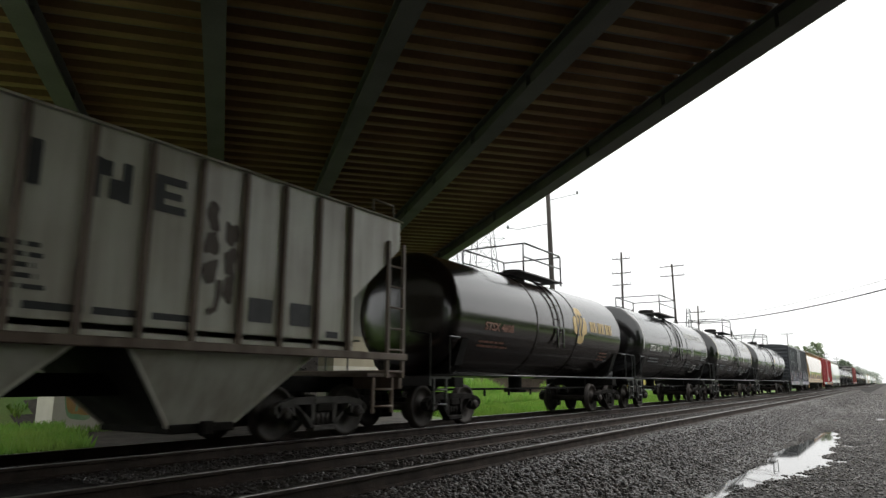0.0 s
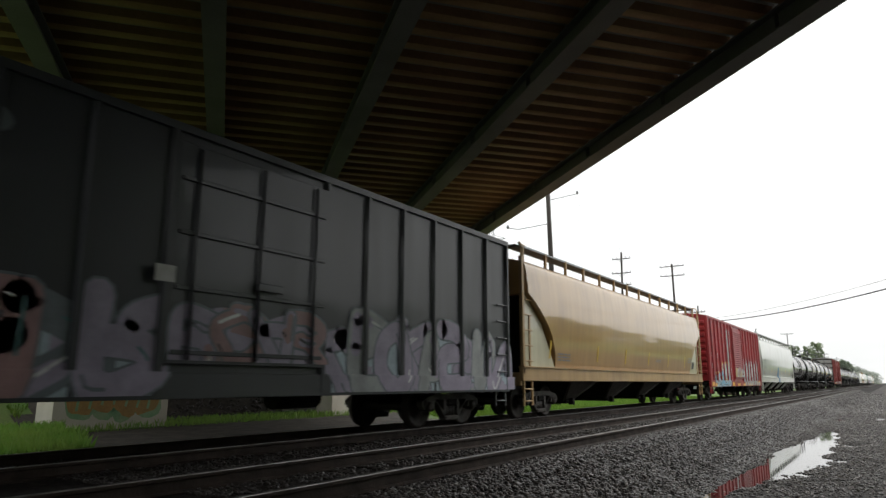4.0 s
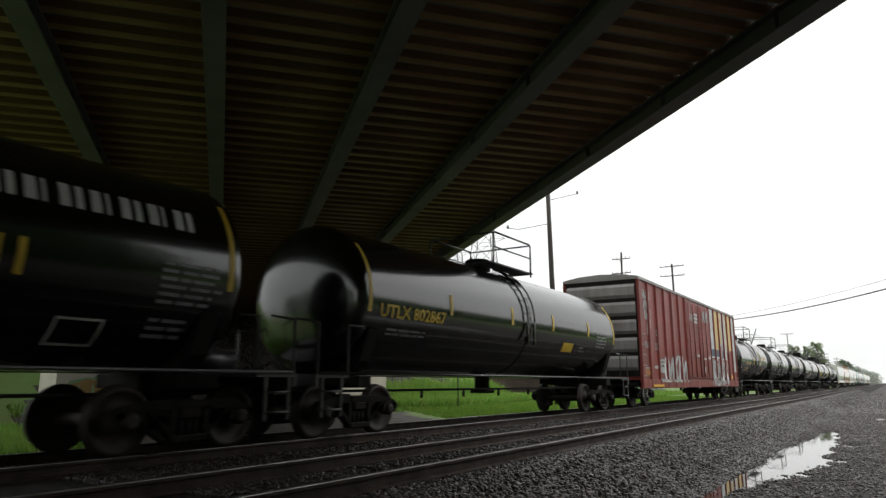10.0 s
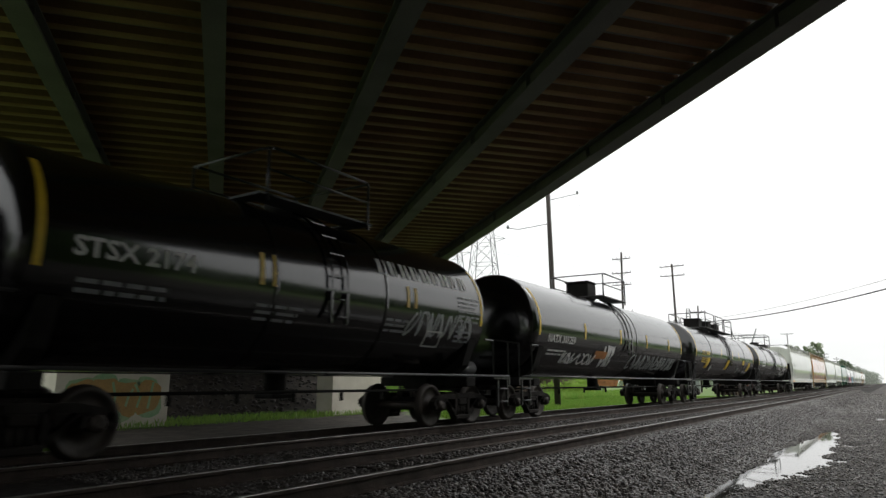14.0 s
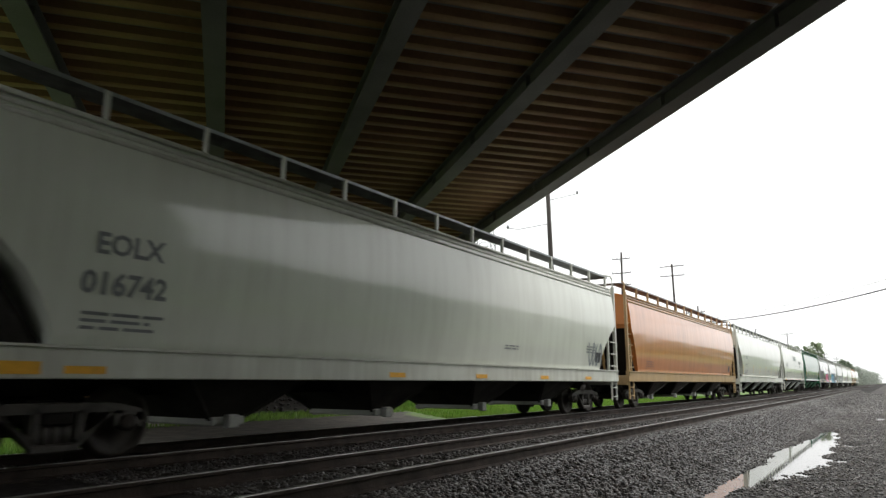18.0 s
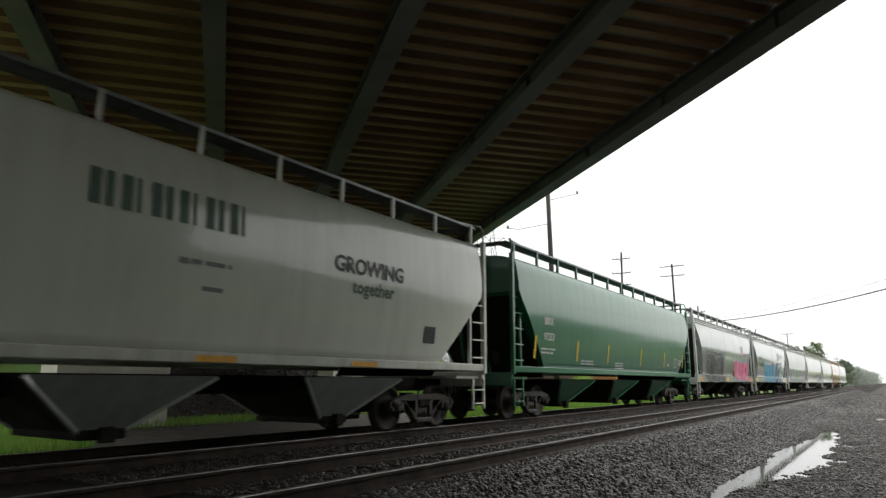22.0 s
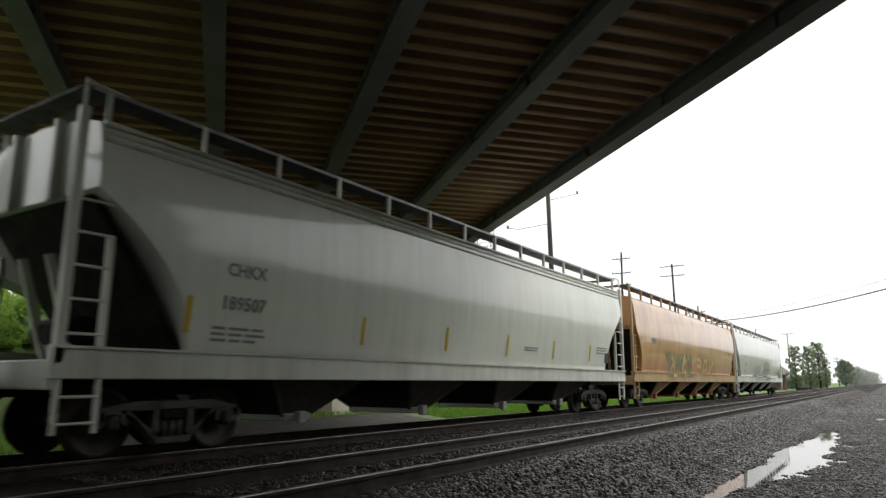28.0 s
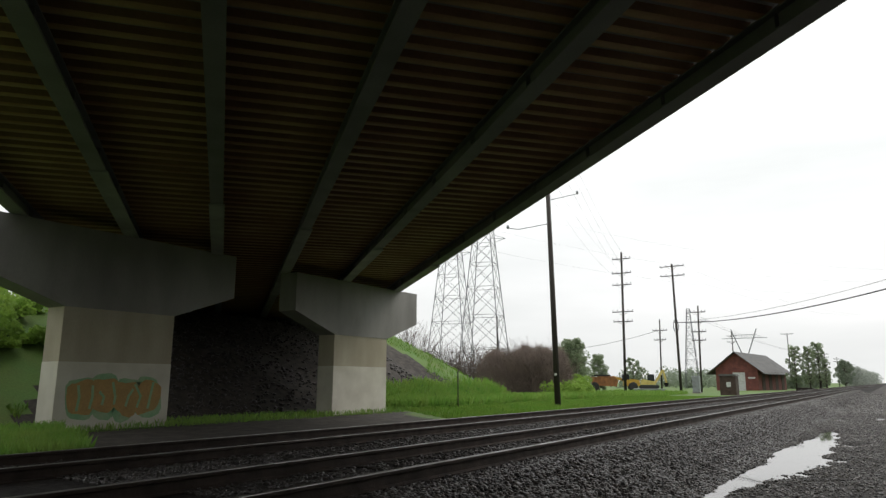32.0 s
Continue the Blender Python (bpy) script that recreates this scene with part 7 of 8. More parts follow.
def slant(car, face, y, z, w, h, material):
    bm = bmesh.new()
    rows = [[bm.verts.new((face(z + h * i / 6) + 0.012, y + w * 0.4 * i / 6 + e, z + h * i / 6)) for e in (0, w * 0.6)] for i in range(7)]
    for p, q in zip(rows, rows[1:]):
        bm.faces.new((p[0], p[1], q[1], q[0]))
    return part("slanted_patch", bm, material, car)


def reflectors(car, face, ys, z, h, material, w=0.1, name="reflector"):
    for y in ys:
        bars(car, face, [(y, z, w, h)], material, name)


def tank_marks(car, L, words, mark=WHITE_MARK, size=0.34, y=None, z=2.33, band=True, seed=1, panel=True, tick=None):
    y = -L * 0.315 if y is None else y
    letters(car, tank_face, words, y, z, size, mark, 1.12)
    small_print(car, tank_face, [(y - 0.75, z - 0.42, 1.5, 2, 0.07), (y + 2.0, z - 0.45, 1.1, 3, 0.06), (L * 0.13, z - 0.42, 0.9, 3, 0.06), (L * 0.36, z + 0.25, 1.0, 6, 0.06), (L * 0.36, z - 0.5, 0.7, 3, 0.06)], GREY_MARK if mark in (WHITE_MARK, DIMMED_MARK) else mark, seed)
    tk = tick or mark
    for dy in (-0.06, 0.2):
        bars(car, tank_face, [(y + 2.05 + dy, z - 0.12, 0.09, 0.5)], tk, "tick_mark")
        bars(car, tank_face, [(L * 0.19 + dy, z - 0.12, 0.09, 0.42)], tk, "tick_mark")
    if panel:
        bars(car, tank_face, [(L * 0.26, z - 0.85, 0.6, 0.03), (L * 0.26, z - 0.55, 0.6, 0.03), (L * 0.26, z - 0.85, 0.03, 0.3), (L * 0.26 + 0.57, z - 0.85, 0.03, 0.3)], mark, "inspection_box")
    if band:
        serif_bars(car, tank_face, L * 0.11, L * 0.41, 3.16, 0.3, 9, mark)


def hopper_marks(car, L, seed, mark=DARK_MARK, words=("", ""), y=None, yellow=True, z=2.6, size=0.26):
    y = -L * 0.36 if y is None else y
    if words[0]:
        letters(car, hop_face, words[0], y, z, size, mark)
    if words[1]:
        letters(car, hop_face, words[1], y, z - 0.48, size * 1.05, mark)
    small_print(car, hop_face, [(y - 0.5, z - 0.85, 1.1, 3, 0.05), (L * 0.36, 2.05, 0.9, 3, 0.05), (L * 0.1, 1.85, 0.9, 2, 0.04)], mark, seed)
    bars(car, hop_face, [(L * 0.4, 1.6, 0.42, 0.32)], DARK_MARK, "inspection_panel")
    if yellow:
        reflectors(car, hop_face, [L * f for f in (-0.415, -0.23, -0.09, 0.05, 0.19, 0.33)], 1.62, 0.5, YELLOW_MARK)


# car 0: old ribbed hopper
c = ribbed_hopper("dirty grey covered hopper with upright outside posts and faded dark letters", 16.0, P_OLDGREY, P_RUSTGREY)
flat = lambda z: 1.452
for y, rows in ((0.86, [(0.0, 3.16, 0.15, 0.54)]), (1.58, [(0, 3.18, 0.13, 0.52), (0.41, 3.18, 0.13, 0.52), (0.13, 3.48, 0.14, 0.2), (0.25, 3.2, 0.16, 0.26)]), (2.45, [(0, 3.19, 0.15, 0.5), (0.15, 3.19, 0.33, 0.11), (0.15, 3.38, 0.26, 0.1), (0.15, 3.58, 0.33, 0.11)])):
    bars(c, flat, [(y + a, b, d, e) for a, b, d, e in rows], DARK_MARK, "faded_letter")
bm = bmesh.new()
for i in range(6):
    blob(bm, flat, 3.57 + 0.17 * (-1) ** i, 2.3 + i * 0.2, 0.11, 0.19, 0.01 + 0.0006 * i, 0, random.Random(i), 0.35)
ribbon(bm, flat, [(3.4, 1.92), (3.52, 1.98), (3.56, 2.15), (3.57, 2.4)], 0.09, 0.011, 0)
part("emblem", bm, plain("faded_brown_paint", (0.13, 0.10, 0.085), 0.6), c, "faded brown leaf-shaped emblem")
bars(c, flat, [(4.13, 1.85, 0.46, 0.36), (4.97, 1.85, 0.46, 0.36), (5.8, 1.7, 0.3, 0.11)], DARK_MARK, "stencil_panel")
bars(c, flat, [(-0.6 + 0.79 * i, 1.76, 0.68, 0.09) for i in range(5)], DARK_MARK, "lower_stripe")
small_print(c, flat, [(0.62, 2.45, 0.6, 5, 0.07), (-2.5, 2.4, 0.6, 6, 0.08)], DARK_MARK, 3)
join_train(c, 2.6)

# cars 1 to 4: short tank cars
c = tank("brown-black tank car with a gold four-lobed emblem", 11.6, P_BROWN, TRIM_GREY, (-1.4, 1.4), hoop=None)
emblem(c, tank_face, 1.65, 2.7, 0.56, GOLD_MARK, DARK_MARK)
serif_bars(c, tank_face, 2.5, 4.6, 2.72, 0.34, 6, GOLD_MARK)
letters(c, tank_face, "STSX 4608", -3.55, 2.28, 0.26, RED_MARK, 1.25)
small_print(c, tank_face, [(-4.4, 1.9, 1.5, 2, 0.06), (3.6, 1.9, 0.8, 3, 0.06)], RED_MARK, 4)
join_train(c, 18.15)
c = tank("glossy black tank car with white stencilled numbers", 11.9, P_BLACK, TRIM_GREY, (-1.4, 1.4), hoop=WHITE_MARK)
tank_marks(c, 11.9, "STSX 4117", seed=5)
join_train(c, 31.8)
c = tank("glossy black tank car with white numbers and a pale stripe", 12.1, P_BLACK, TRIM_GREY, (-1.4, 1.4), hoop=plain("cream_stripe", (0.6, 0.55, 0.36), 0.5))
tank_marks(c, 12.1, "STSX 52234", seed=6)
join_train(c, 45.65)
c = tank("long grey-black tank car with faint markings", 16.0, P_GREYBLACK, TRIM_GREY, (-4.0, 0.4, 4.2), platform=2.4)
tank_marks(c, 16.0, "CRGX 8211", GREY_MARK, 0.3, band=False, seed=7)
bars(c, tank_face, [(1.0, 2.5, 0.1, 0.4)], YELLOW_MARK, "tick_mark")
join_train(c, 61.65)

# car 5: navy boxcar
c = boxcar("faded navy boxcar with pale graffiti along its lower sides", 16.2, P_NAVY, P_NAVY, (0.0, 3.0, "single"), 1.12, top=4.5)
low_side = lambda z: BX + (0.004 if z > 1.1 else 0.064)
graffiti(c, low_side, -7.9, -1.6, 0.8, 2.05, ["lilac", "rose", "slate", "lilac"], "slate", 8, 11, "faded pink and grey block graffiti with a pale upper edge", weight=0.34, cloud="pale", accents=("white", "teal"))
graffiti(c, lambda z: BX + 0.088, -1.3, 1.4, 1.25, 2.0, ["lilac", "rose"], "slate", 4, 12, "faded graffiti across the door", weight=0.3, cloud="lilac", accents=("white", "black"))
graffiti(c, low_side, 1.7, 7.9, 0.8, 2.0, ["lilac", "grey", "lilac"], "slate", 9, 13, "faded grey block graffiti with a pale upper edge", weight=0.34, cloud="pale", accents=("white",))
graffiti(c, lambda z: BX + 0.004, -6.9, -3.5, 3.25, 4.05, ["slate"], "slate", 3, 14, "large faded grey letters", weight=0.2, edge=0.0, strokes=0, accents=("slate",))
bars(c, lambda z: BX + 0.004, [(-7.0, 2.95, 1.0, 0.12), (-5.85, 2.95, 1.0, 0.12), (-4.7, 2.9, 0.9, 0.1)], SPRAY["grey"], "faded_line")
bars(c, lambda z: BX + 0.03, [(-7.0, 1.2, 0.24, 0.9)], YELLOW_MARK, "yellow_panel")
bars(c, lambda z: BX + 0.09, [(-1.7, 2.25, 0.3, 0.22)], WHITE_MARK, "white_placard")
join_train(c, 80.2)

# car 6: tan hopper
c = hopper("tan-yellow covered hopper with pale lower ends", 20.0, P_TAN, P_SILLTAN, 4, cut=1.9, knee=3.3, cavity=CAST_LIGHT, end_panel=P_CREAM)
hopper_marks(c, 20.0, 8, GREY_MARK)
join_train(c, 99.1)

# car 7: red boxcar with a louvred door
c = boxcar("oxide-red boxcar with a corrugated sliding door and graffiti", 16.7, P_RED, P_RED, (-0.3, 3.0, "louvre"), 0.98, top=4.52)
side = lambda z: BX + 0.004
letters(c, side, "158", -7.45, 1.85, 0.36, WHITE_MARK)
letters(c, side, "BK", -7.3, 2.42, 0.36, WHITE_MARK)
letters(c, side, "TY", -6.2, 2.42, 0.36, WHITE_MARK)
letters(c, side, "297", -6.3, 1.85, 0.36, WHITE_MARK)
post = lambda z: BX + 0.078
bars(c, side, [(-3.15, 1.05, 0.85, 3.0)], SPRAY["dust"], "primer_panel", "pale grey side panel")
graffiti(c, low_side, -7.0, -3.2, 0.76, 1.5, ["pale", "pale", "sky"], "black", 5, 21, "pale blue graffiti with dark lines and yellow tops", weight=0.3, cloud="pale", accents=("yellow", "black"))
bars(c, side, [(-6.7, 1.42, 1.0, 0.14), (-5.55, 1.42, 0.5, 0.12)], SPRAY["yellow"], "yellow_swash")
block_letters(c, side, -4.95, -3.2, 1.12, 2.15, ["white", "pale"], "yellow", 2, 22, "white and yellow graffiti letters", edge=0.09, shine="black", tips=0.12)
block_letters(c, low_side, 1.3, 7.6, 0.98, 2.25, ["white", "grey", "white", "dust"], "black", 8, 23, "flame-topped white graffiti letters with dark outlines", edge=0.045, shine="white", lean=0.1, slim=0.6, tips=0.3, low="grey")
tag_lines(c, low_side, 1.2, 7.7, 1.5, 2.5, "white", 9, 27, "wispy white strokes above the letters", 0.03)
bars(c, lambda z: BX + 0.066, [(-7.4, 0.8, 0.5, 0.14), (-3.0 + 0.4, 0.78, 0.7, 0.2)], ORANGE_MARK, "yellow_patch")
bars(c, lambda z: BX + 0.068, [(1.7 + 0.85 * k, 0.79, 0.55, 0.22) for k in range(7)], SPRAY["dust"], "pale_patch")
bars(c, lambda z: BX + 0.066, [(-8.1, 0.8, 0.6, 0.2), (-1.0, 0.78, 0.9, 0.14), (0.9, 0.78, 0.8, 0.14), (3.1, 0.78, 1.4, 0.14), (6.2, 0.78, 0.5, 0.25), (7.0, 0.78, 0.5, 0.3)], ORANGE_MARK, "yellow_patch")
graffiti(c, lambda z: BX + 0.128, -1.6, 1.0, 1.3, 1.8, ["tan", "dust", "rose"], "rose", 5, 24, "faded tan patches on the door foot", weight=0.4, accents=("tan",))
join_train(c, 119.1)

# car 8: white hopper
c = hopper("chalky white covered hopper with a blue painted badge", 20.2, P_WHITE, P_SILL, 4, cut=0.8, knee=2.9, gate=CAST, cavity=P_GREY)
hopper_marks(c, 20.2, 9, GREY_MARK, ("JPBX", "500056"), y=-8.2)
round_badge(c, hop_face, -0.9, 1.75, 0.5, BLUE_MARK)
round_badge(c, hop_face, -0.75, 1.35, 0.36, BLUE_MARK)
join_train(c, 138.25)

# cars 9 to 12: tank cars
c = tank("glossy black tank car with white stencilled numbers", 11.8, P_BROWN, TRIM_GREY, (-1.4, 1.4))
# white number greyed: shade and motion smear are put into its colour
tank_marks(c, 11.8, "STSX 4740", mark=DIMMED_MARK, size=0.41, y=-3.85, seed=10, z=2.12)
join_train(c, 155.6)
c = tank("glossy black tank car with a small gold emblem", 11.7, P_BLACK, TRIM_GREY, (-1.4, 1.4), hoop=WHITE_MARK)
tank_marks(c, 11.7, "STSX 51424", seed=11, z=2.5)
emblem(c, tank_face, 1.75, 2.5, 0.5, CREAM_MARK, DARK_MARK)
serif_bars(c, tank_face, 2.5, 3.9, 2.45, 0.26, 6, CREAM_MARK)
join_train(c, 169.1)
c = tank("black tank car with yellow ticks and a white scrawl", 11.7, P_BLACK, TRIM_GREY, (-1.4, 1.4), hoop=YELLOW_MARK)
tank_marks(c, 11.7, "STSX 3147", seed=12, z=2.25, tick=YELLOW_MARK)
tag_lines(c, tank_face, 0.1, 0.8, 1.75, 3.0, "grey", 1, 31, "white scrawled tag", 0.09)
join_train(c, 182.1)
c = tank("long black tank car with yellow numbers and a yellow label", 14.3, P_BLACK, TRIM_GREY, (0.0,), platform=2.2, domes=(-0.2,), hoop=YELLOW_MARK)
letters(c, tank_face, "UTLX 802867", -5.2, 2.3, 0.34, YELLOW_MARK, 1.15)
bars(c, tank_face, [(2.4, 1.86, 0.75, 0.26)], YELLOW_MARK, "warning_label")
reflectors(c, tank_face, [-3.9, -1.0, 1.5, 4.2], 2.4, 0.45, YELLOW_MARK)
small_print(c, tank_face, [(-6.0, 1.95, 1.6, 2, 0.05), (3.7, 2.0, 0.4, 2, 0.06), (5.0, 2.5, 0.9, 5, 0.06)], GREY_MARK, 13)
join_train(c, 197.25)

# car 13: tall brown-red boxcar
c = boxcar("tall brown-red boxcar with a double door and painted end panels", 19.4, P_RED2, P_ROOFGREY, (0.0, 5.1, "double"), 1.18, end_mat=P_ROOFGREY, top=5.08, end_style="panels")
for k, (a, b, col) in enumerate(((2.62, 3.75, "chalk"), (3.75, 4.1, "grey"), (4.1, 4.8, "ochre"), (4.8, 5.8, "ochre"), (5.8, 7.0, "chalk"), (7.0, 7.85, "ochre"), (7.85, 8.75, "ochre"), (8.75, 9.6, "chalk"))):
    bars(c, lambda z: BX - 0.006, [(a, (2.5, 2.6, 2.5, 3.1, 2.3, 2.72, 2.85, 1.6)[k], b - a, 4.9 - (2.5, 2.6, 2.5, 3.1, 2.3, 2.72, 2.85, 1.6)[k])], SPRAY[col], "painted_panel")
bars(c, lambda z: BX - 0.003, [(2.65, 2.35, 3.4, 0.4), (4.8, 2.7, 1.0, 0.42)], SPRAY["navy"], "navy_band")
bars(c, lambda z: BX, [(4.95, 2.2, 0.1, 0.85), (5.5, 2.2, 0.1, 0.85), (4.95, 3.0, 0.65, 0.1), (2.65, 2.28, 2.3, 0.08), (5.6, 2.24, 1.4, 0.07)], SPRAY["white"], "white_outline")
bars(c, lambda z: BX - 0.001, [(5.05, 2.2, 0.45, 0.8)], P_RED2, "bare_patch")
bars(c, lambda z: BX, [(4.9, 3.32, 0.04, 1.1), (5.72, 3.32, 0.04, 1.1), (4.9, 4.42, 0.86, 0.04)], SPRAY["black"], "black_outline")
graffiti(c, low_side, 2.6, 6.7, 0.8, 2.25, ["white", "grey", "white"], "black", 9, 41, "looping white graffiti with dark edges", weight=0.13, edge=0.025, accents=("white", "white", "grey"), strokes=7, lean=0.5)
tag_lines(c, low_side, 2.7, 6.9, 0.95, 2.2, "white", 9, 46, "sweeping white strokes", 0.09)
tag_lines(c, low_side, 2.6, 6.6, 1.1, 2.0, "black", 7, 47, "thin black strokes", 0.03)
graffiti(c, low_side, -7.0, -2.8, 0.98, 2.1, ["dust", "white", "dust", "chalk"], "soot", 7, 42, "pale graffiti letters with dark edges", weight=0.24, edge=0.03, accents=("orange", "white", "soot"), strokes=4, lean=0.3)
bars(c, low_side, [(-9.2, 1.5, 0.9, 0.05), (-7.9, 1.52, 0.5, 0.12)], SPRAY["dust"], "pale_line")
bars(c, low_side, [(-9.2, 1.25, 0.85, 0.22), (-5.9, 1.02, 0.4, 0.12)], SPRAY["orange"], "rust_patch")
for k, (ya, yb, za, zb) in enumerate(((-9.1, -8.2, 4.25, 4.6), (-9.0, -8.3, 3.85, 4.2), (-8.9, -8.1, 3.4, 3.85), (-8.6, -8.2, 2.9, 3.35))):
    tag_lines(c, lambda z: BX + 0.004, ya, yb, za, zb, "dust", 4, 43 + k, "pale scribbled tag", 0.05)
bars(c, lambda z: BX + 0.11, [(-1.2, 4.2, 0.9, 0.1), (-1.2, 4.02, 0.8, 0.1), (-1.2, 3.84, 0.7, 0.1), (-0.9, 2.2, 0.4, 0.12), (0.5, 2.1, 0.5, 0.1), (1.5, 2.15, 0.5, 0.25)], WHITE_MARK, "stencil_block")
graffiti(c, lambda z: BX + 0.10, 0.85, 1.75, 4.0, 4.6, ["grey"], "grey", 3, 48, "small pale graffiti on the door", weight=0.25, edge=0.0, strokes=0, accents=("grey",))
tag_lines(c, lambda z: BX + 0.10, -2.0, -0.6, 3.9, 4.25, "grey", 4, 49, "pale scribble on the door", 0.05)
bars(c, lambda z: BX + 0.12, [(0.4, 1.45, 0.3, 0.3)], WHITE_MARK, "white_placard")
for words, y, z in (("B", -8.6, 2.95), ("SF", -7.35, 2.95), ("761", -8.75, 2.4), ("327", -7.4, 2.4)):
    letters(c, lambda z: BX + 0.004, words, y, z, 0.36, SPRAY["dust"])
bars(c, lambda z: BX + 0.066, [(-8.4, 0.8, 1.5, 0.1), (2.2, 1.3, 0.45, 0.16), (7.5, 1.2, 0.45, 0.22)], ORANGE_MARK, "yellow_patch")
join_train(c, 216.4)

# cars 14 to 19: tank cars
c = tank("brown-black tank car with a white four-lobed emblem", 11.8, P_BROWN, TRIM_GREY, (-1.4, 1.4))
letters(c, tank_face, "STSX 4608", -2.9, 2.26, 0.3, GOLD_MARK, 1.25)
small_print(c, tank_face, [(-3.9, 1.9, 1.4, 2, 0.06), (3.4, 2.0, 0.8, 3, 0.06)], GOLD_MARK, 14)
emblem(c, tank_face, 2.1, 2.75, 0.58, plain("cream_emblem", (0.62, 0.56, 0.38), 0.5), DARK_MARK)
serif_bars(c, tank_face, 2.9, 4.6, 2.72, 0.32, 6, GOLD_MARK)
bars(c, tank_face, [(-0.6, 2.2, 0.09, 0.5)], YELLOW_MARK, "tick_mark")
join_train(c, 233.95)
c = tank("glossy black tank car with white numbers", 11.8, P_BLACK, TRIM_GREY, (-1.4, 1.4))
tank_marks(c, 11.8, "STSX 51457", seed=15, z=2.5, y=-3.2, band=False)
join_train(c, 247.45)
c = tank("glossy black tank car with yellow ticks and grey scribble", 11.0, P_BLACK, TRIM_GREY, (-1.4, 1.4), hoop=YELLOW_MARK)
tank_marks(c, 11.0, "STSX 2174", seed=16, z=2.55, y=-3.75, tick=YELLOW_MARK)
tag_lines(c, tank_face, 2.1, 4.6, 1.9, 2.4, "grey", 6, 44, "grey scribbled tag", 0.05)
join_train(c, 260.9)
c = tank("long glossy black tank car with white scrawled graffiti", 16.2, P_BLACK, TRIM_GREY, (1.0,), platform=2.4, domes=(-0.8,), hoop=YELLOW_MARK, boxed=True)
letters(c, tank_face, "NATX 301259", -6.0, 2.2, 0.3, WHITE_MARK, 1.1)
small_print(c, tank_face, [(-6.8, 1.85, 1.5, 2, 0.06)], WHITE_MARK, 17)
tag_lines(c, tank_face, -5.6, -3.0, 1.55, 1.85, "white", 6, 45, "white scrawled graffiti", 0.06)
tag_lines(c, tank_face, -2.3, -1.4, 1.5, 2.2, "white", 2, 46, "white scrawled figure", 0.1)
bars(c, tank_face, [(-3.1, 1.75, 1.1, 0.24)], SPRAY["orange"], "orange_patch")
tag_lines(c, tank_face, 0.6, 6.8, 1.5, 2.0, "grey", 11, 47, "grey scrawled graffiti", 0.07)
reflectors(c, tank_face, [-4.3, -0.9, 2.2, 5.4], 2.3, 0.5, YELLOW_MARK)
join_train(c, 276.7)
c = tank("long glossy black tank car with slanted yellow patches", 17.9, P_BLACK, TRIM_BLACK, (0.0, -5.0, 5.0), domes=(-2.4, 0.0, 2.4), boxed=True, long_walk=True, hoop=YELLOW_MARK, yt_in=1.2)
letters(c, tank_face, "UTLX 955682", -6.2, 2.48, 0.27, YELLOW_MARK, 1.1)
small_print(c, tank_face, [(-7.1, 2.2, 1.8, 3, 0.06)], YELLOW_MARK, 18)
for y in (-6.15, -0.95, 6.2):
    slant(c, tank_face, y, 1.72, 1.0, 0.55, YELLOW_MARK)
for y in (-4.6, 3.1):
    bm = bmesh.new()
    bm.faces.new([bm.verts.new((tank_face(1.75 + b) + 0.022, y + a, 1.75 + b)) for a, b in ((0, -0.19), (0.19, 0), (0, 0.19), (-0.19, 0))])
    part("hazard_diamond", bm, WHITE_MARK, c)
bars(c, tank_face, [(4.3, 2.1, 0.6, 0.26)], YELLOW_MARK, "warning_label")
reflectors(c, tank_face, [-5.0, -2.4, 0.9, 3.0], 2.4, 0.4, YELLOW_MARK, 0.07)
join_train(c, 295.65)
c = tank("long black tank car with small white stencils", 17.4, P_BLACK, TRIM_BLACK, (-4.4, 0.0, 4.4), platform=2.8, hoop=YELLOW_MARK, yt_in=1.2)
small_print(c, tank_face, [(-6.5, 2.4, 1.6, 2, 0.12), (5.3, 2.6, 1.2, 6, 0.07), (3.8, 1.95, 0.9, 3, 0.07), (2.5, 2.2, 1.0, 2, 0.07)], WHITE_MARK, 19)
join_train(c, 314.9)

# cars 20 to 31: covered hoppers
# its bays are coloured dark all over, as shade below the sill
c = hopper("pale grey-green covered hopper with clean curved sides", 20.6, P_PALE, P_SILL, 4, cut=1.25, knee=2.85, gate=GATE_PALE, top_ribs=3, cavity=SLOPE_SHADE_GRIME)
hopper_marks(c, 20.6, 20, GREY_MARK, ("EOLX", "016742"), -7.95, yellow=False, size=0.36)
tag_lines(c, hop_face, 7.6, 8.8, 1.5, 2.2, "slate", 3, 51, "dark scribbled tag", 0.06)
reflectors(c, lambda z: 1.522, [-8.6, -2.6, 0.6, 4.0, 7.2], 1.06, 0.09, ORANGE_MARK, 0.5)
bars(c, lambda z: 1.523, [(-9.75, 1.05, 0.9, 0.14)], ORANGE_MARK, "orange_patch")
join_train(c, 336.0)
c = hopper("orange-brown covered hopper with buff sills", 20.3, P_ORANGE, P_SILLTAN, 4, cut=1.05, knee=3.0, bulge=False, cavity=CAST_LIGHT, gate=GATE_PALE, top_ribs=3)
hopper_marks(c, 20.3, 21, RED_MARK, yellow=False)
join_train(c, 357.6)
c = hopper("weathered grey covered hopper with yellow reflectors", 20.4, P_PALE, P_SILL, 4, cut=1.4, knee=3.2, top_ribs=0, cavity=P_DKGREY)
hopper_marks(c, 20.4, 22, GREY_MARK, ("ECEX", "840019"))
join_train(c, 379.25)
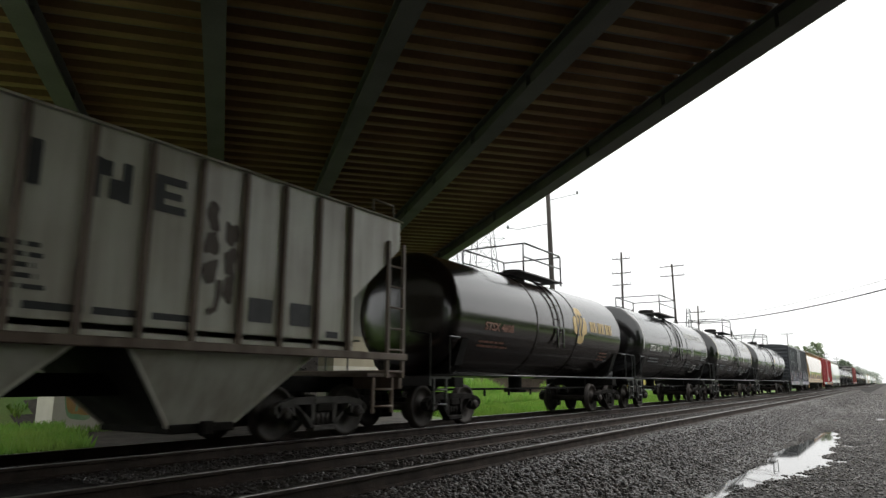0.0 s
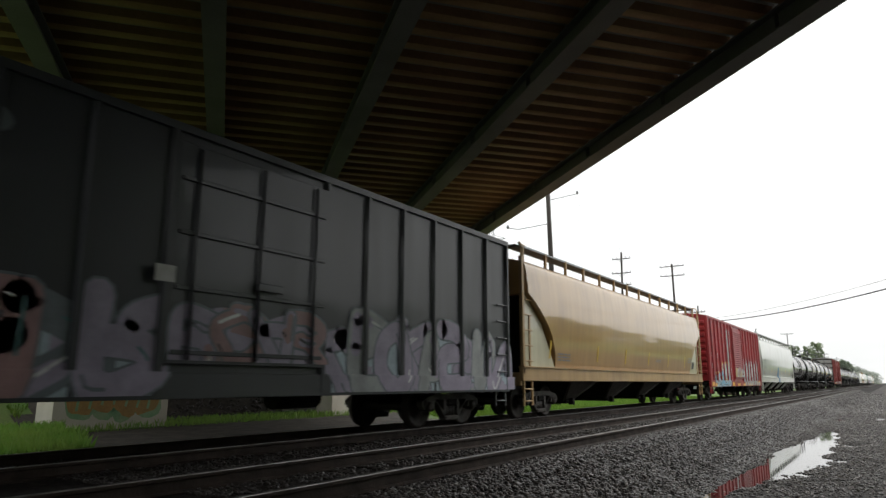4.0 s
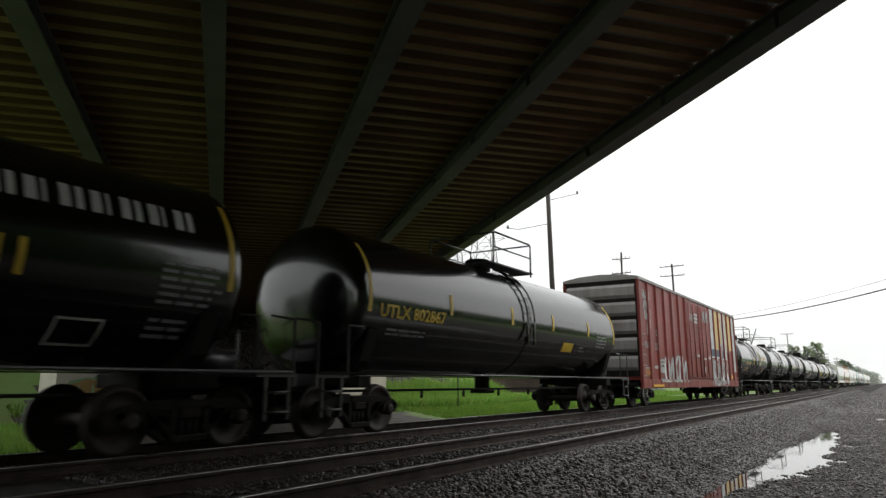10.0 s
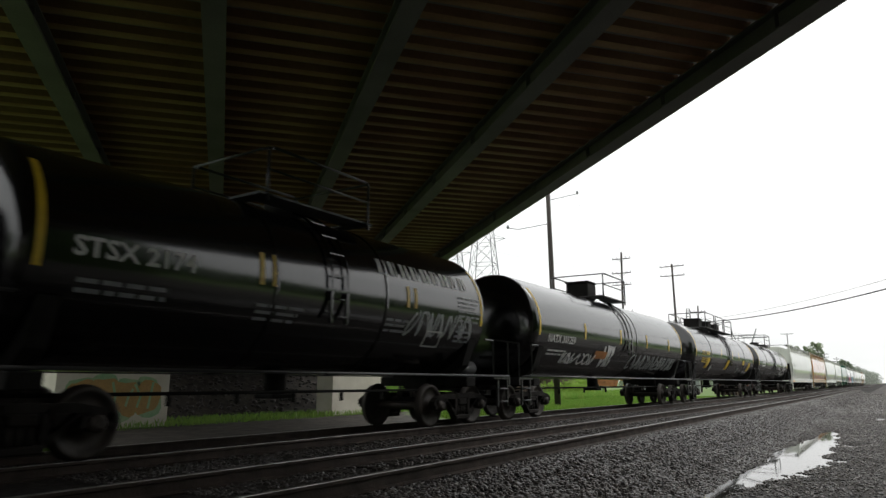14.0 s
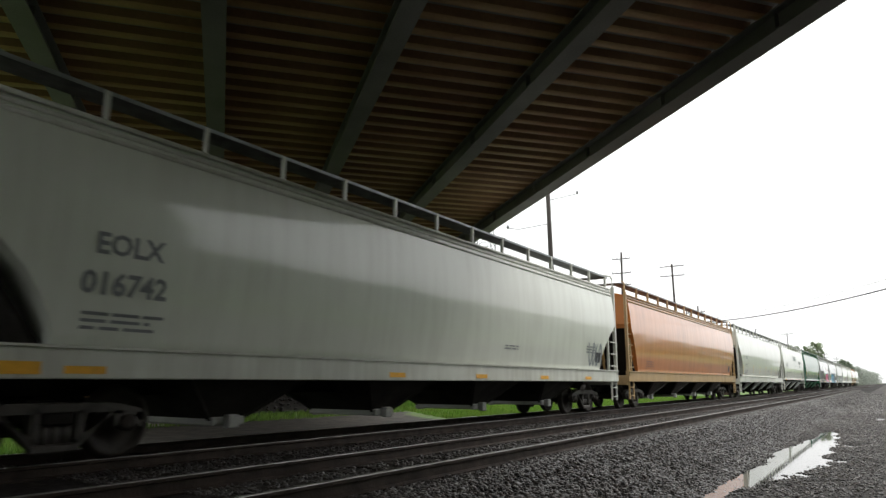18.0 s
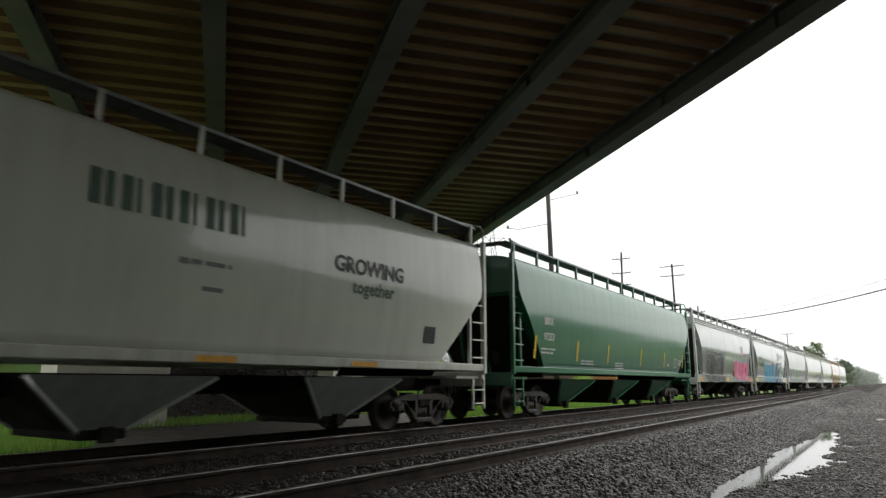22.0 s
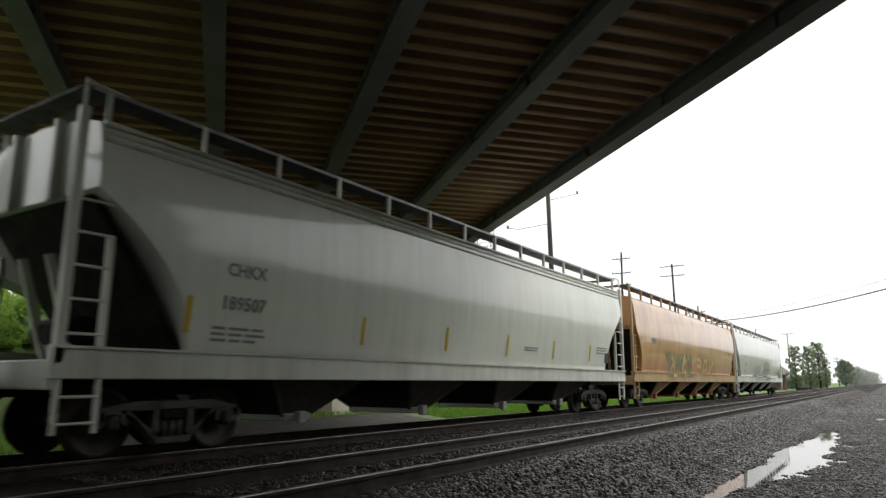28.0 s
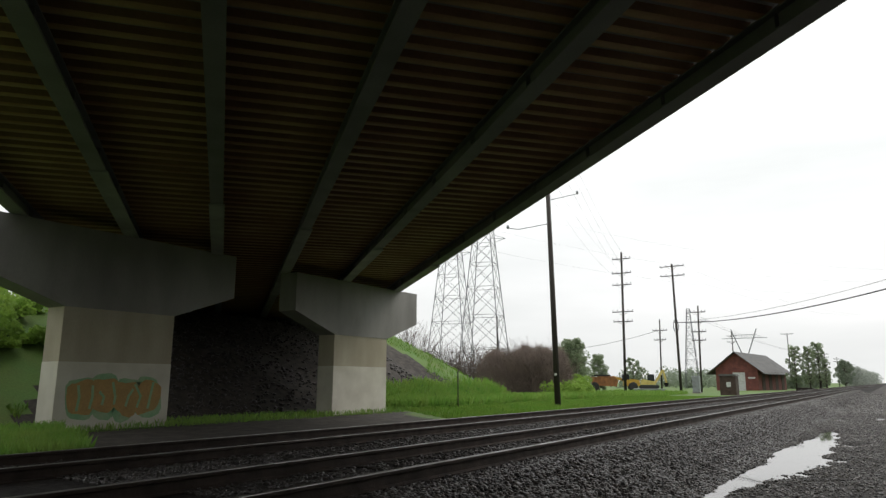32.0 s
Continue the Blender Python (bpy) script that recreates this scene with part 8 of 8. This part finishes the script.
c = hopper("pale grey three-bay covered hopper with grey lettering", 17.6, P_PALE, P_SILL, 3, cut=1.6, knee=2.95, bulge=False, cavity=P_DKGREY, sill=False, deep=0.34)
letters(c, hop_face, "855722", -5.9, 2.58, 0.36, GREY_MARK, 1.05)
serif_bars(c, hop_face, -0.9, 1.6, 3.3, 0.46, 6, TEAL_MARK)
letters(c, hop_face, "GROWING", 4.4, 2.98, 0.40, DARK_MARK)
letters(c, hop_face, "together", 4.5, 2.62, 0.34, TEAL_MARK)
small_print(c, hop_face, [(-5.8, 1.9, 3.2, 1, 0.07), (0.4, 2.55, 1.0, 1, 0.08), (0.8, 2.2, 0.4, 1, 0.08)], GREY_MARK, 23)
bars(c, hop_face, [(6.2, 1.75, 0.4, 0.34)], DARK_MARK, "inspection_panel")
reflectors(c, lambda z: 1.512, [-7.3, -3.2, 0.8, 4.0], 1.24, 0.09, ORANGE_MARK, 0.7)
join_train(c, 399.2)
c = hopper("bottle-green three-bay covered hopper with yellow reflectors", 18.2, P_GREEN, P_GREEN, 3, cut=1.7, knee=3.25, bulge=False, sill=False, deep=0.34)
letters(c, hop_face, "BRIX", -7.0, 2.63, 0.28, WHITE_MARK)
letters(c, hop_face, "97253", -6.95, 2.2, 0.28, WHITE_MARK)
small_print(c, hop_face, [(-7.4, 1.85, 1.0, 2, 0.06), (-4.5, 1.6, 1.3, 2, 0.05), (-1.4, 1.6, 1.0, 3, 0.05), (5.2, 1.65, 0.3, 1, 0.1), (6.9, 1.9, 0.6, 3, 0.05)], WHITE_MARK, 24)
bars(c, hop_face, [(6.2, 1.62, 0.4, 0.03), (6.2, 1.95, 0.4, 0.03), (6.2, 1.62, 0.03, 0.35), (6.57, 1.62, 0.03, 0.35)], WHITE_MARK, "inspection_box")
reflectors(c, hop_face, [-7.85, -4.9, -2.2, 1.4, 4.6, 7.6], 1.6, 0.6, YELLOW_MARK, 0.13)
join_train(c, 418.4)
c = hopper("dull grey covered hopper with dark block graffiti and a pink piece", 16.2, P_DKGREY, P_GREY, 3, cut=1.25, knee=3.65, top_ribs=3, cavity=CAST)
block_letters(c, hop_face, -5.8, -1.5, 1.02, 2.5, ["soot", "black", "soot"], "grey", 5, 52, "dark block-letter graffiti with pale edges", edge=0.03, shine="grey", lean=0.03, slim=0.36, cloud="soot")
block_letters(c, hop_face, 1.7, 6.6, 1.08, 2.25, ["pink", "rosy", "pink"], "rosy", 6, 53, "pink graffiti letters on a teal ground", edge=0.022, shine="rosy", cloud="aqua", slim=0.42, lean=0.1, tips=0.1)
tag_lines(c, hop_face, -1.2, 2.0, 1.2, 2.2, "olive", 9, 68, "faint dark scribbles", 0.03)
tag_lines(c, hop_face, -7.2, -5.9, 1.1, 2.6, "slate", 6, 69, "faint grey scribbles", 0.03)
bars(c, hop_face, [(3.95, 2.98, 0.62, 0.26)], SPRAY["dust"], "name_plate")
bars(c, hop_face, [(4.0, 2.68, 0.5, 0.28)], SPRAY["rosy"], "name_plate")
serif_bars(c, hop_face, 4.8, 6.9, 2.78, 0.12, 9, GREY_MARK)
bars(c, hop_face, [(5.4, 1.62, 0.3, 0.3)], DARK_MARK, "inspection_panel")
tag_lines(c, hop_face, 1.5, 7.0, 1.06, 1.2, "sky", 9, 66, "thin teal edge below the pink piece", 0.05)
tag_lines(c, hop_face, -1.0, 2.0, 1.5, 2.0, "slate", 5, 54, "thin dark scribbles", 0.035)
reflectors(c, lambda z: 1.522, [-7.3, -5.0, -0.9, 2.6, 6.9], 1.06, 0.2, ORANGE_MARK, 0.55)
join_train(c, 436.8)
c = hopper("dull grey covered hopper with large blue and white graffiti", 17.4, P_DKGREY, P_GREY, 3, cut=1.25, knee=3.65, top_ribs=3, cavity=CAST)
letters(c, hop_face, "180302", -5.5, 2.22, 0.40, DARK_MARK, 1.05)
letters(c, hop_face, "CNW", -5.6, 2.72, 0.38, GREY_MARK, 1.05)
block_letters(c, hop_face, -3.95, 1.15, 1.0, 2.34, ["blue", "aqua", "blue", "sky"], "black", 5, 55, "large blue block graffiti with dark lines and white edge", edge=0.03, shine="white", cloud="pale", low="sky", slim=0.6, lean=0.25, tips=0.14)
graffiti(c, hop_face, -3.9, 1.1, 1.05, 2.35, ["sky", "blue", "aqua", "blue"], "black", 7, 59, "blue strokes over the block letters", weight=0.16, edge=0.022, accents=("white", "orange", "aqua", "navy"), strokes=6, lean=0.35)
tag_lines(c, hop_face, -4.0, -0.4, 2.35, 2.6, "white", 4, 67, "white upper edge of the blue piece", 0.08)
graffiti(c, hop_face, 1.2, 5.6, 1.0, 2.45, ["white", "navy", "pale", "blue", "white"], "black", 6, 56, "white and blue graffiti letters with dark edges", weight=0.24, edge=0.045, cloud="navy", accents=("white", "sky", "pale"), strokes=6, lean=0.25)
tag_lines(c, hop_face, 1.1, 5.7, 2.2, 2.5, "white", 6, 57, "white upper edge of the piece", 0.07)
bars(c, hop_face, [(3.2, 3.08, 0.66, 0.34)], SPRAY["slate"], "name_plate")
bars(c, hop_face, [(3.26, 2.72, 0.54, 0.32)], SPRAY["rose"], "name_plate")
small_print(c, hop_face, [(4.5, 3.2, 1.5, 2, 0.1)], GREY_MARK, 26)
bars(c, hop_face, [(-7.0, 1.9, 0.5, 0.03), (-7.0, 1.6, 0.5, 0.03), (-7.0, 1.6, 0.03, 0.3), (-6.5, 1.6, 0.03, 0.33)], DARK_MARK, "inspection_box")
bars(c, lambda z: 1.523, [(-8.4, 1.08, 0.7, 0.2), (7.6, 1.08, 0.6, 0.2)], ORANGE_MARK, "orange_patch")
join_train(c, 454.55)
c = hopper("pale grey covered hopper with a long white and green graffiti", 17.0, P_GREY, P_GREY, 3, cut=1.25, knee=3.65, top_ribs=3, cavity=CAST)
block_letters(c, hop_face, -6.9, -1.4, 1.05, 2.2, ["white", "grey", "dust", "grey"], "slate", 11, 57, "pale grey graffiti letters with dark edges", edge=0.022, shine="white", slim=0.5, low="lilac", lean=0.12)
block_letters(c, hop_face, -1.35, -0.35, 1.05, 2.2, ["green"], "dust", 2, 58, "bright green graffiti letters", edge=0.022, slim=0.5, shine="white")
block_letters(c, hop_face, -0.3, 7.4, 1.05, 2.15, ["grey", "dust", "white", "lilac"], "slate", 16, 59, "long pale graffiti lettering with dark edges", edge=0.022, slim=0.5, low="grey", lean=0.12)
bars(c, lambda z: 1.523, [(-8.3, 1.06, 1.0, 0.18), (7.7, 1.08, 0.5, 0.2)], ORANGE_MARK, "orange_patch")
join_train(c, 472.9)
c = hopper("pale grey covered hopper with faded bubble graffiti", 19.9, P_PALE, P_SILL, 4, cut=1.3, knee=3.2, top_ribs=3, gate=GATE_PALE, cavity=CAST_LIGHT)
graffiti(c, hop_face, 2.7, 6.2, 1.15, 2.0, ["pale", "grey", "pale"], "rose", 5, 60, "pale bubble graffiti with a faded pink edge", weight=0.5, edge=0.06, cloud="rose", accents=("olive", "white"))
graffiti(c, hop_face, -1.5, 1.6, 1.5, 1.95, ["rose"], "grey", 4, 61, "faded pink graffiti", weight=0.2, edge=0.0, strokes=1)
hopper_marks(c, 19.9, 28, GREY_MARK)
join_train(c, 492.05)
c = hopper("pale grey covered hopper with dark numbers and yellow reflectors", 19.8, P_PALE, P_SILL, 4, cut=1.5, knee=3.3, top_ribs=3, gate=GATE_PALE, cavity=CAST_LIGHT)
hopper_marks(c, 19.8, 29, GREY_MARK, ("CHKX", "189507"), -7.25, z=2.55)
join_train(c, 512.8)
c = hopper("rusty orange covered hopper with pale scrawled graffiti", 19.8, P_ORANGE2, P_SILLTAN, 4, cut=0.9, knee=3.0, gate=GATE_RED, cavity=P_SILLTAN)
graffiti(c, hop_face, -5.2, -1.2, 1.2, 2.2, ["olive", "tan", "olive"], "olive", 6, 62, "pale olive graffiti", weight=0.26, edge=0.03, accents=("dust",))
graffiti(c, hop_face, 0.1, 3.6, 1.35, 2.15, ["tan", "orange"], "olive", 5, 63, "pale yellow graffiti", weight=0.2, edge=0.02, accents=("tan",))
letters(c, hop_face, "9700", -7.3, 2.6, 0.3, SPRAY["teal"])
join_train(c, 533.6)
c = hopper("pale grey covered hopper with looping dark tags", 21.0, P_WHITE, P_SILL, 4, cut=1.5, knee=3.15, bulge=False, cavity=P_DKGREY)
hopper_marks(c, 21.0, 31, GREY_MARK, ("FPAX", "200081"), -7.3, z=2.62)
tag_lines(c, hop_face, -4.1, -0.8, 1.15, 2.15, "slate", 5, 64, "looping dark tag", 0.05)
bm = bmesh.new()
lines = []
for y, z, a, b in ((0.68, 1.55, 0.36, 0.40), (1.2, 1.62, 0.33, 0.47), (1.72, 1.56, 0.30, 0.40), (2.27, 1.54, 0.28, 0.37), (2.98, 1.58, 0.38, 0.40), (-0.08, 1.54, 0.18, 0.15), (0.75, 2.08, 0.15, 0.12), (2.1, 2.18, 0.28, 0.22)):
    lines.append([(y + a * math.cos(0.3 + k * 0.3), z + b * math.sin(0.3 + k * 0.3)) for k in range(21)])
for y, z, y2, z2 in ((0.05, 2.45, 0.07, 1.76), (0.07, 1.76, 0.6, 1.79), (0.6, 1.79, 0.55, 2.5), (0.56, 2.27, 0.86, 2.25), (0.97, 2.44, 1.76, 2.47), (0.97, 2.44, 0.9, 2.1), (1.76, 2.47, 1.45, 1.98), (2.3, 2.36, 3.1, 2.46), (2.4, 2.36, 2.36, 2.0), (3.1, 2.46, 3.0, 2.0), (2.45, 1.86, 2.9, 1.9), (2.72, 2.14, 2.74, 2.3), (2.06, 2.14, 2.18, 2.24)):
    lines.append([(y + (y2 - y) * k / 6, z + (z2 - z) * k / 6) for k in range(7)])
for k, pts in enumerate(lines):
    ribbon(bm, hop_face, pts, 0.058, 0.008 + 0.0007 * (k % 7), 0)
part("graffiti", bm, SPRAY["navy"], c, "dark blue outlined bubble graffiti")
bm = bmesh.new()
box(bm, 0.2, 10.75, 1.15, 0.25, 0.3, 0.4, 0.03)
part("end_marker", bm, YELLOW_MARK, c, "end-of-train marker box")
join_train(c, 554.5)

# ---- faded graffiti on the pier foot ----
bm = bmesh.new()
gr = random.Random(8)
wall = lambda z: 0.0
for k in range(4):
    blob(bm, wall, -1.15 + 0.78 * k, 0.42 + 0.08 * math.sin(k * 2), 0.52, 0.72, 0.012, 1, gr, 0.15)
for k in range(4):
    blob(bm, wall, -1.15 + 0.78 * k, 0.45 + 0.08 * math.sin(k * 2), 0.46, 0.6, 0.016 + 0.001 * (k % 2), 0, gr, 0.18)
for k in range(7):
    y = -1.3 + 0.42 * k
    ribbon(bm, wall, [(y, gr.uniform(0.0, 0.2)), (y + gr.uniform(-0.1, 0.15), 0.45), (y + gr.uniform(-0.2, 0.3), gr.uniform(0.6, 0.95))], 0.09, 0.022, 1)
me = mesh_of("graffiti", bm, pier_tan)
me.materials.append(pier_mint)
part("graffiti", me, None, pier_one, "faded orange and mint graffiti lettering", (0.0, 0, 0))


# ---- sleepers under both tracks ----
bm = bmesh.new()
box(bm, 0, 0, -0.255, 2.55, 0.23, 0.17, 0.012)
TIE_ME = mesh_of("sleeper", bm, TIE_WOOD)
for t in (track_far, track_near):
    for i in range(140):
        part("sleeper", TIE_ME, TIE_WOOD, t, at=(random.uniform(-0.03, 0.03), 2.0 + i * 0.52, random.uniform(-0.006, 0.006)))


# ---- what moves ----
def run_at(t):
    for (t0, d0), (t1, d1) in zip(RUN, RUN[1:]):
        if t <= t1:
            return d0 + (d1 - d0) * (t - t0) / (t1 - t0)
    return RUN[-1][1]


def split_pieces(ob, rule):
    """Give each loose piece of a part its own mesh under it; the largest piece keeps the part."""
    bm = bmesh.new()
    bm.from_mesh(ob.data)
    bm.verts.index_update()
    seen, groups = set(), []
    for v in bm.verts:
        if v.index in seen:
            continue
        todo, island = [v], []
        seen.add(v.index)
        while todo:
            q = todo.pop()
            island.append(q.index)
            for e in q.link_edges:
                o = e.other_vert(q)
                if o.index not in seen:
                    seen.add(o.index)
                    todo.append(o)
        groups.append(island)
    faces = [[v.index for v in f.verts] for f in bm.faces]
    co = [tuple(v.co) for v in bm.verts]
    bm.free()
    if len(groups) < 2:
        return
    size = lambda g: max(max(co[i][k] for i in g) - min(co[i][k] for i in g) for k in range(3))
    groups.sort(key=size, reverse=True)
    mats = list(ob.data.materials)
    home = {}
    for n, g in enumerate(groups):
        for i in g:
            home[i] = n
    lists = [[] for _ in groups]
    for f in faces:
        lists[home[f[0]]].append(f)
    for n, g in enumerate(groups):
        at = {i: k for k, i in enumerate(g)}
        span = [max(co[i][k] for i in g) - min(co[i][k] for i in g) for k in range(3)]
        me = bpy.data.meshes.new(rule(span))
        me.from_pydata([co[i] for i in g], [], [[at[i] for i in f] for f in lists[n]])
        for m in mats:
            me.materials.append(m)
        if n == 0:
            ob.data = me
        else:
            part(rule(span), me, None, ob)


upright = lambda s: "stile" if s[2] > max(s[0], s[1]) else "rung"
for ob in list(bpy.data.objects):
    kind_of = ob.name.split(".")[0]
    if ob.type == "MESH" and ob.parent is not None and ob.parent.parent is None:
        if kind_of in ("ladder", "curved_ladder"):
            split_pieces(ob, upright)
        elif kind_of == "handrail":
            split_pieces(ob, lambda s: "rail_post" if s[2] > max(s[0], s[1]) else "rail")


def motions():
    for car, centre in CARS:
        walk(car, [(t, pose(XT, centre - d, 0)) for t, d in RUN])
    # every wheel rolls without slipping; they all share one set of keys
    frames = range(0, 32 * FPS + 1)
    first = WHEELSETS[0]
    walk(first, [(f / FPS, pose(0, 0, 0, math.degrees(run_at(f / FPS) / WR), 0, 0)) for f in frames])
    keys = first.animation_data
    for w in WHEELSETS[1:]:
        w.rotation_mode = "QUATERNION"
        w.animation_data_create()
        w.animation_data.action = keys.action
        w.animation_data.action_slot = keys.action_slot


motions()
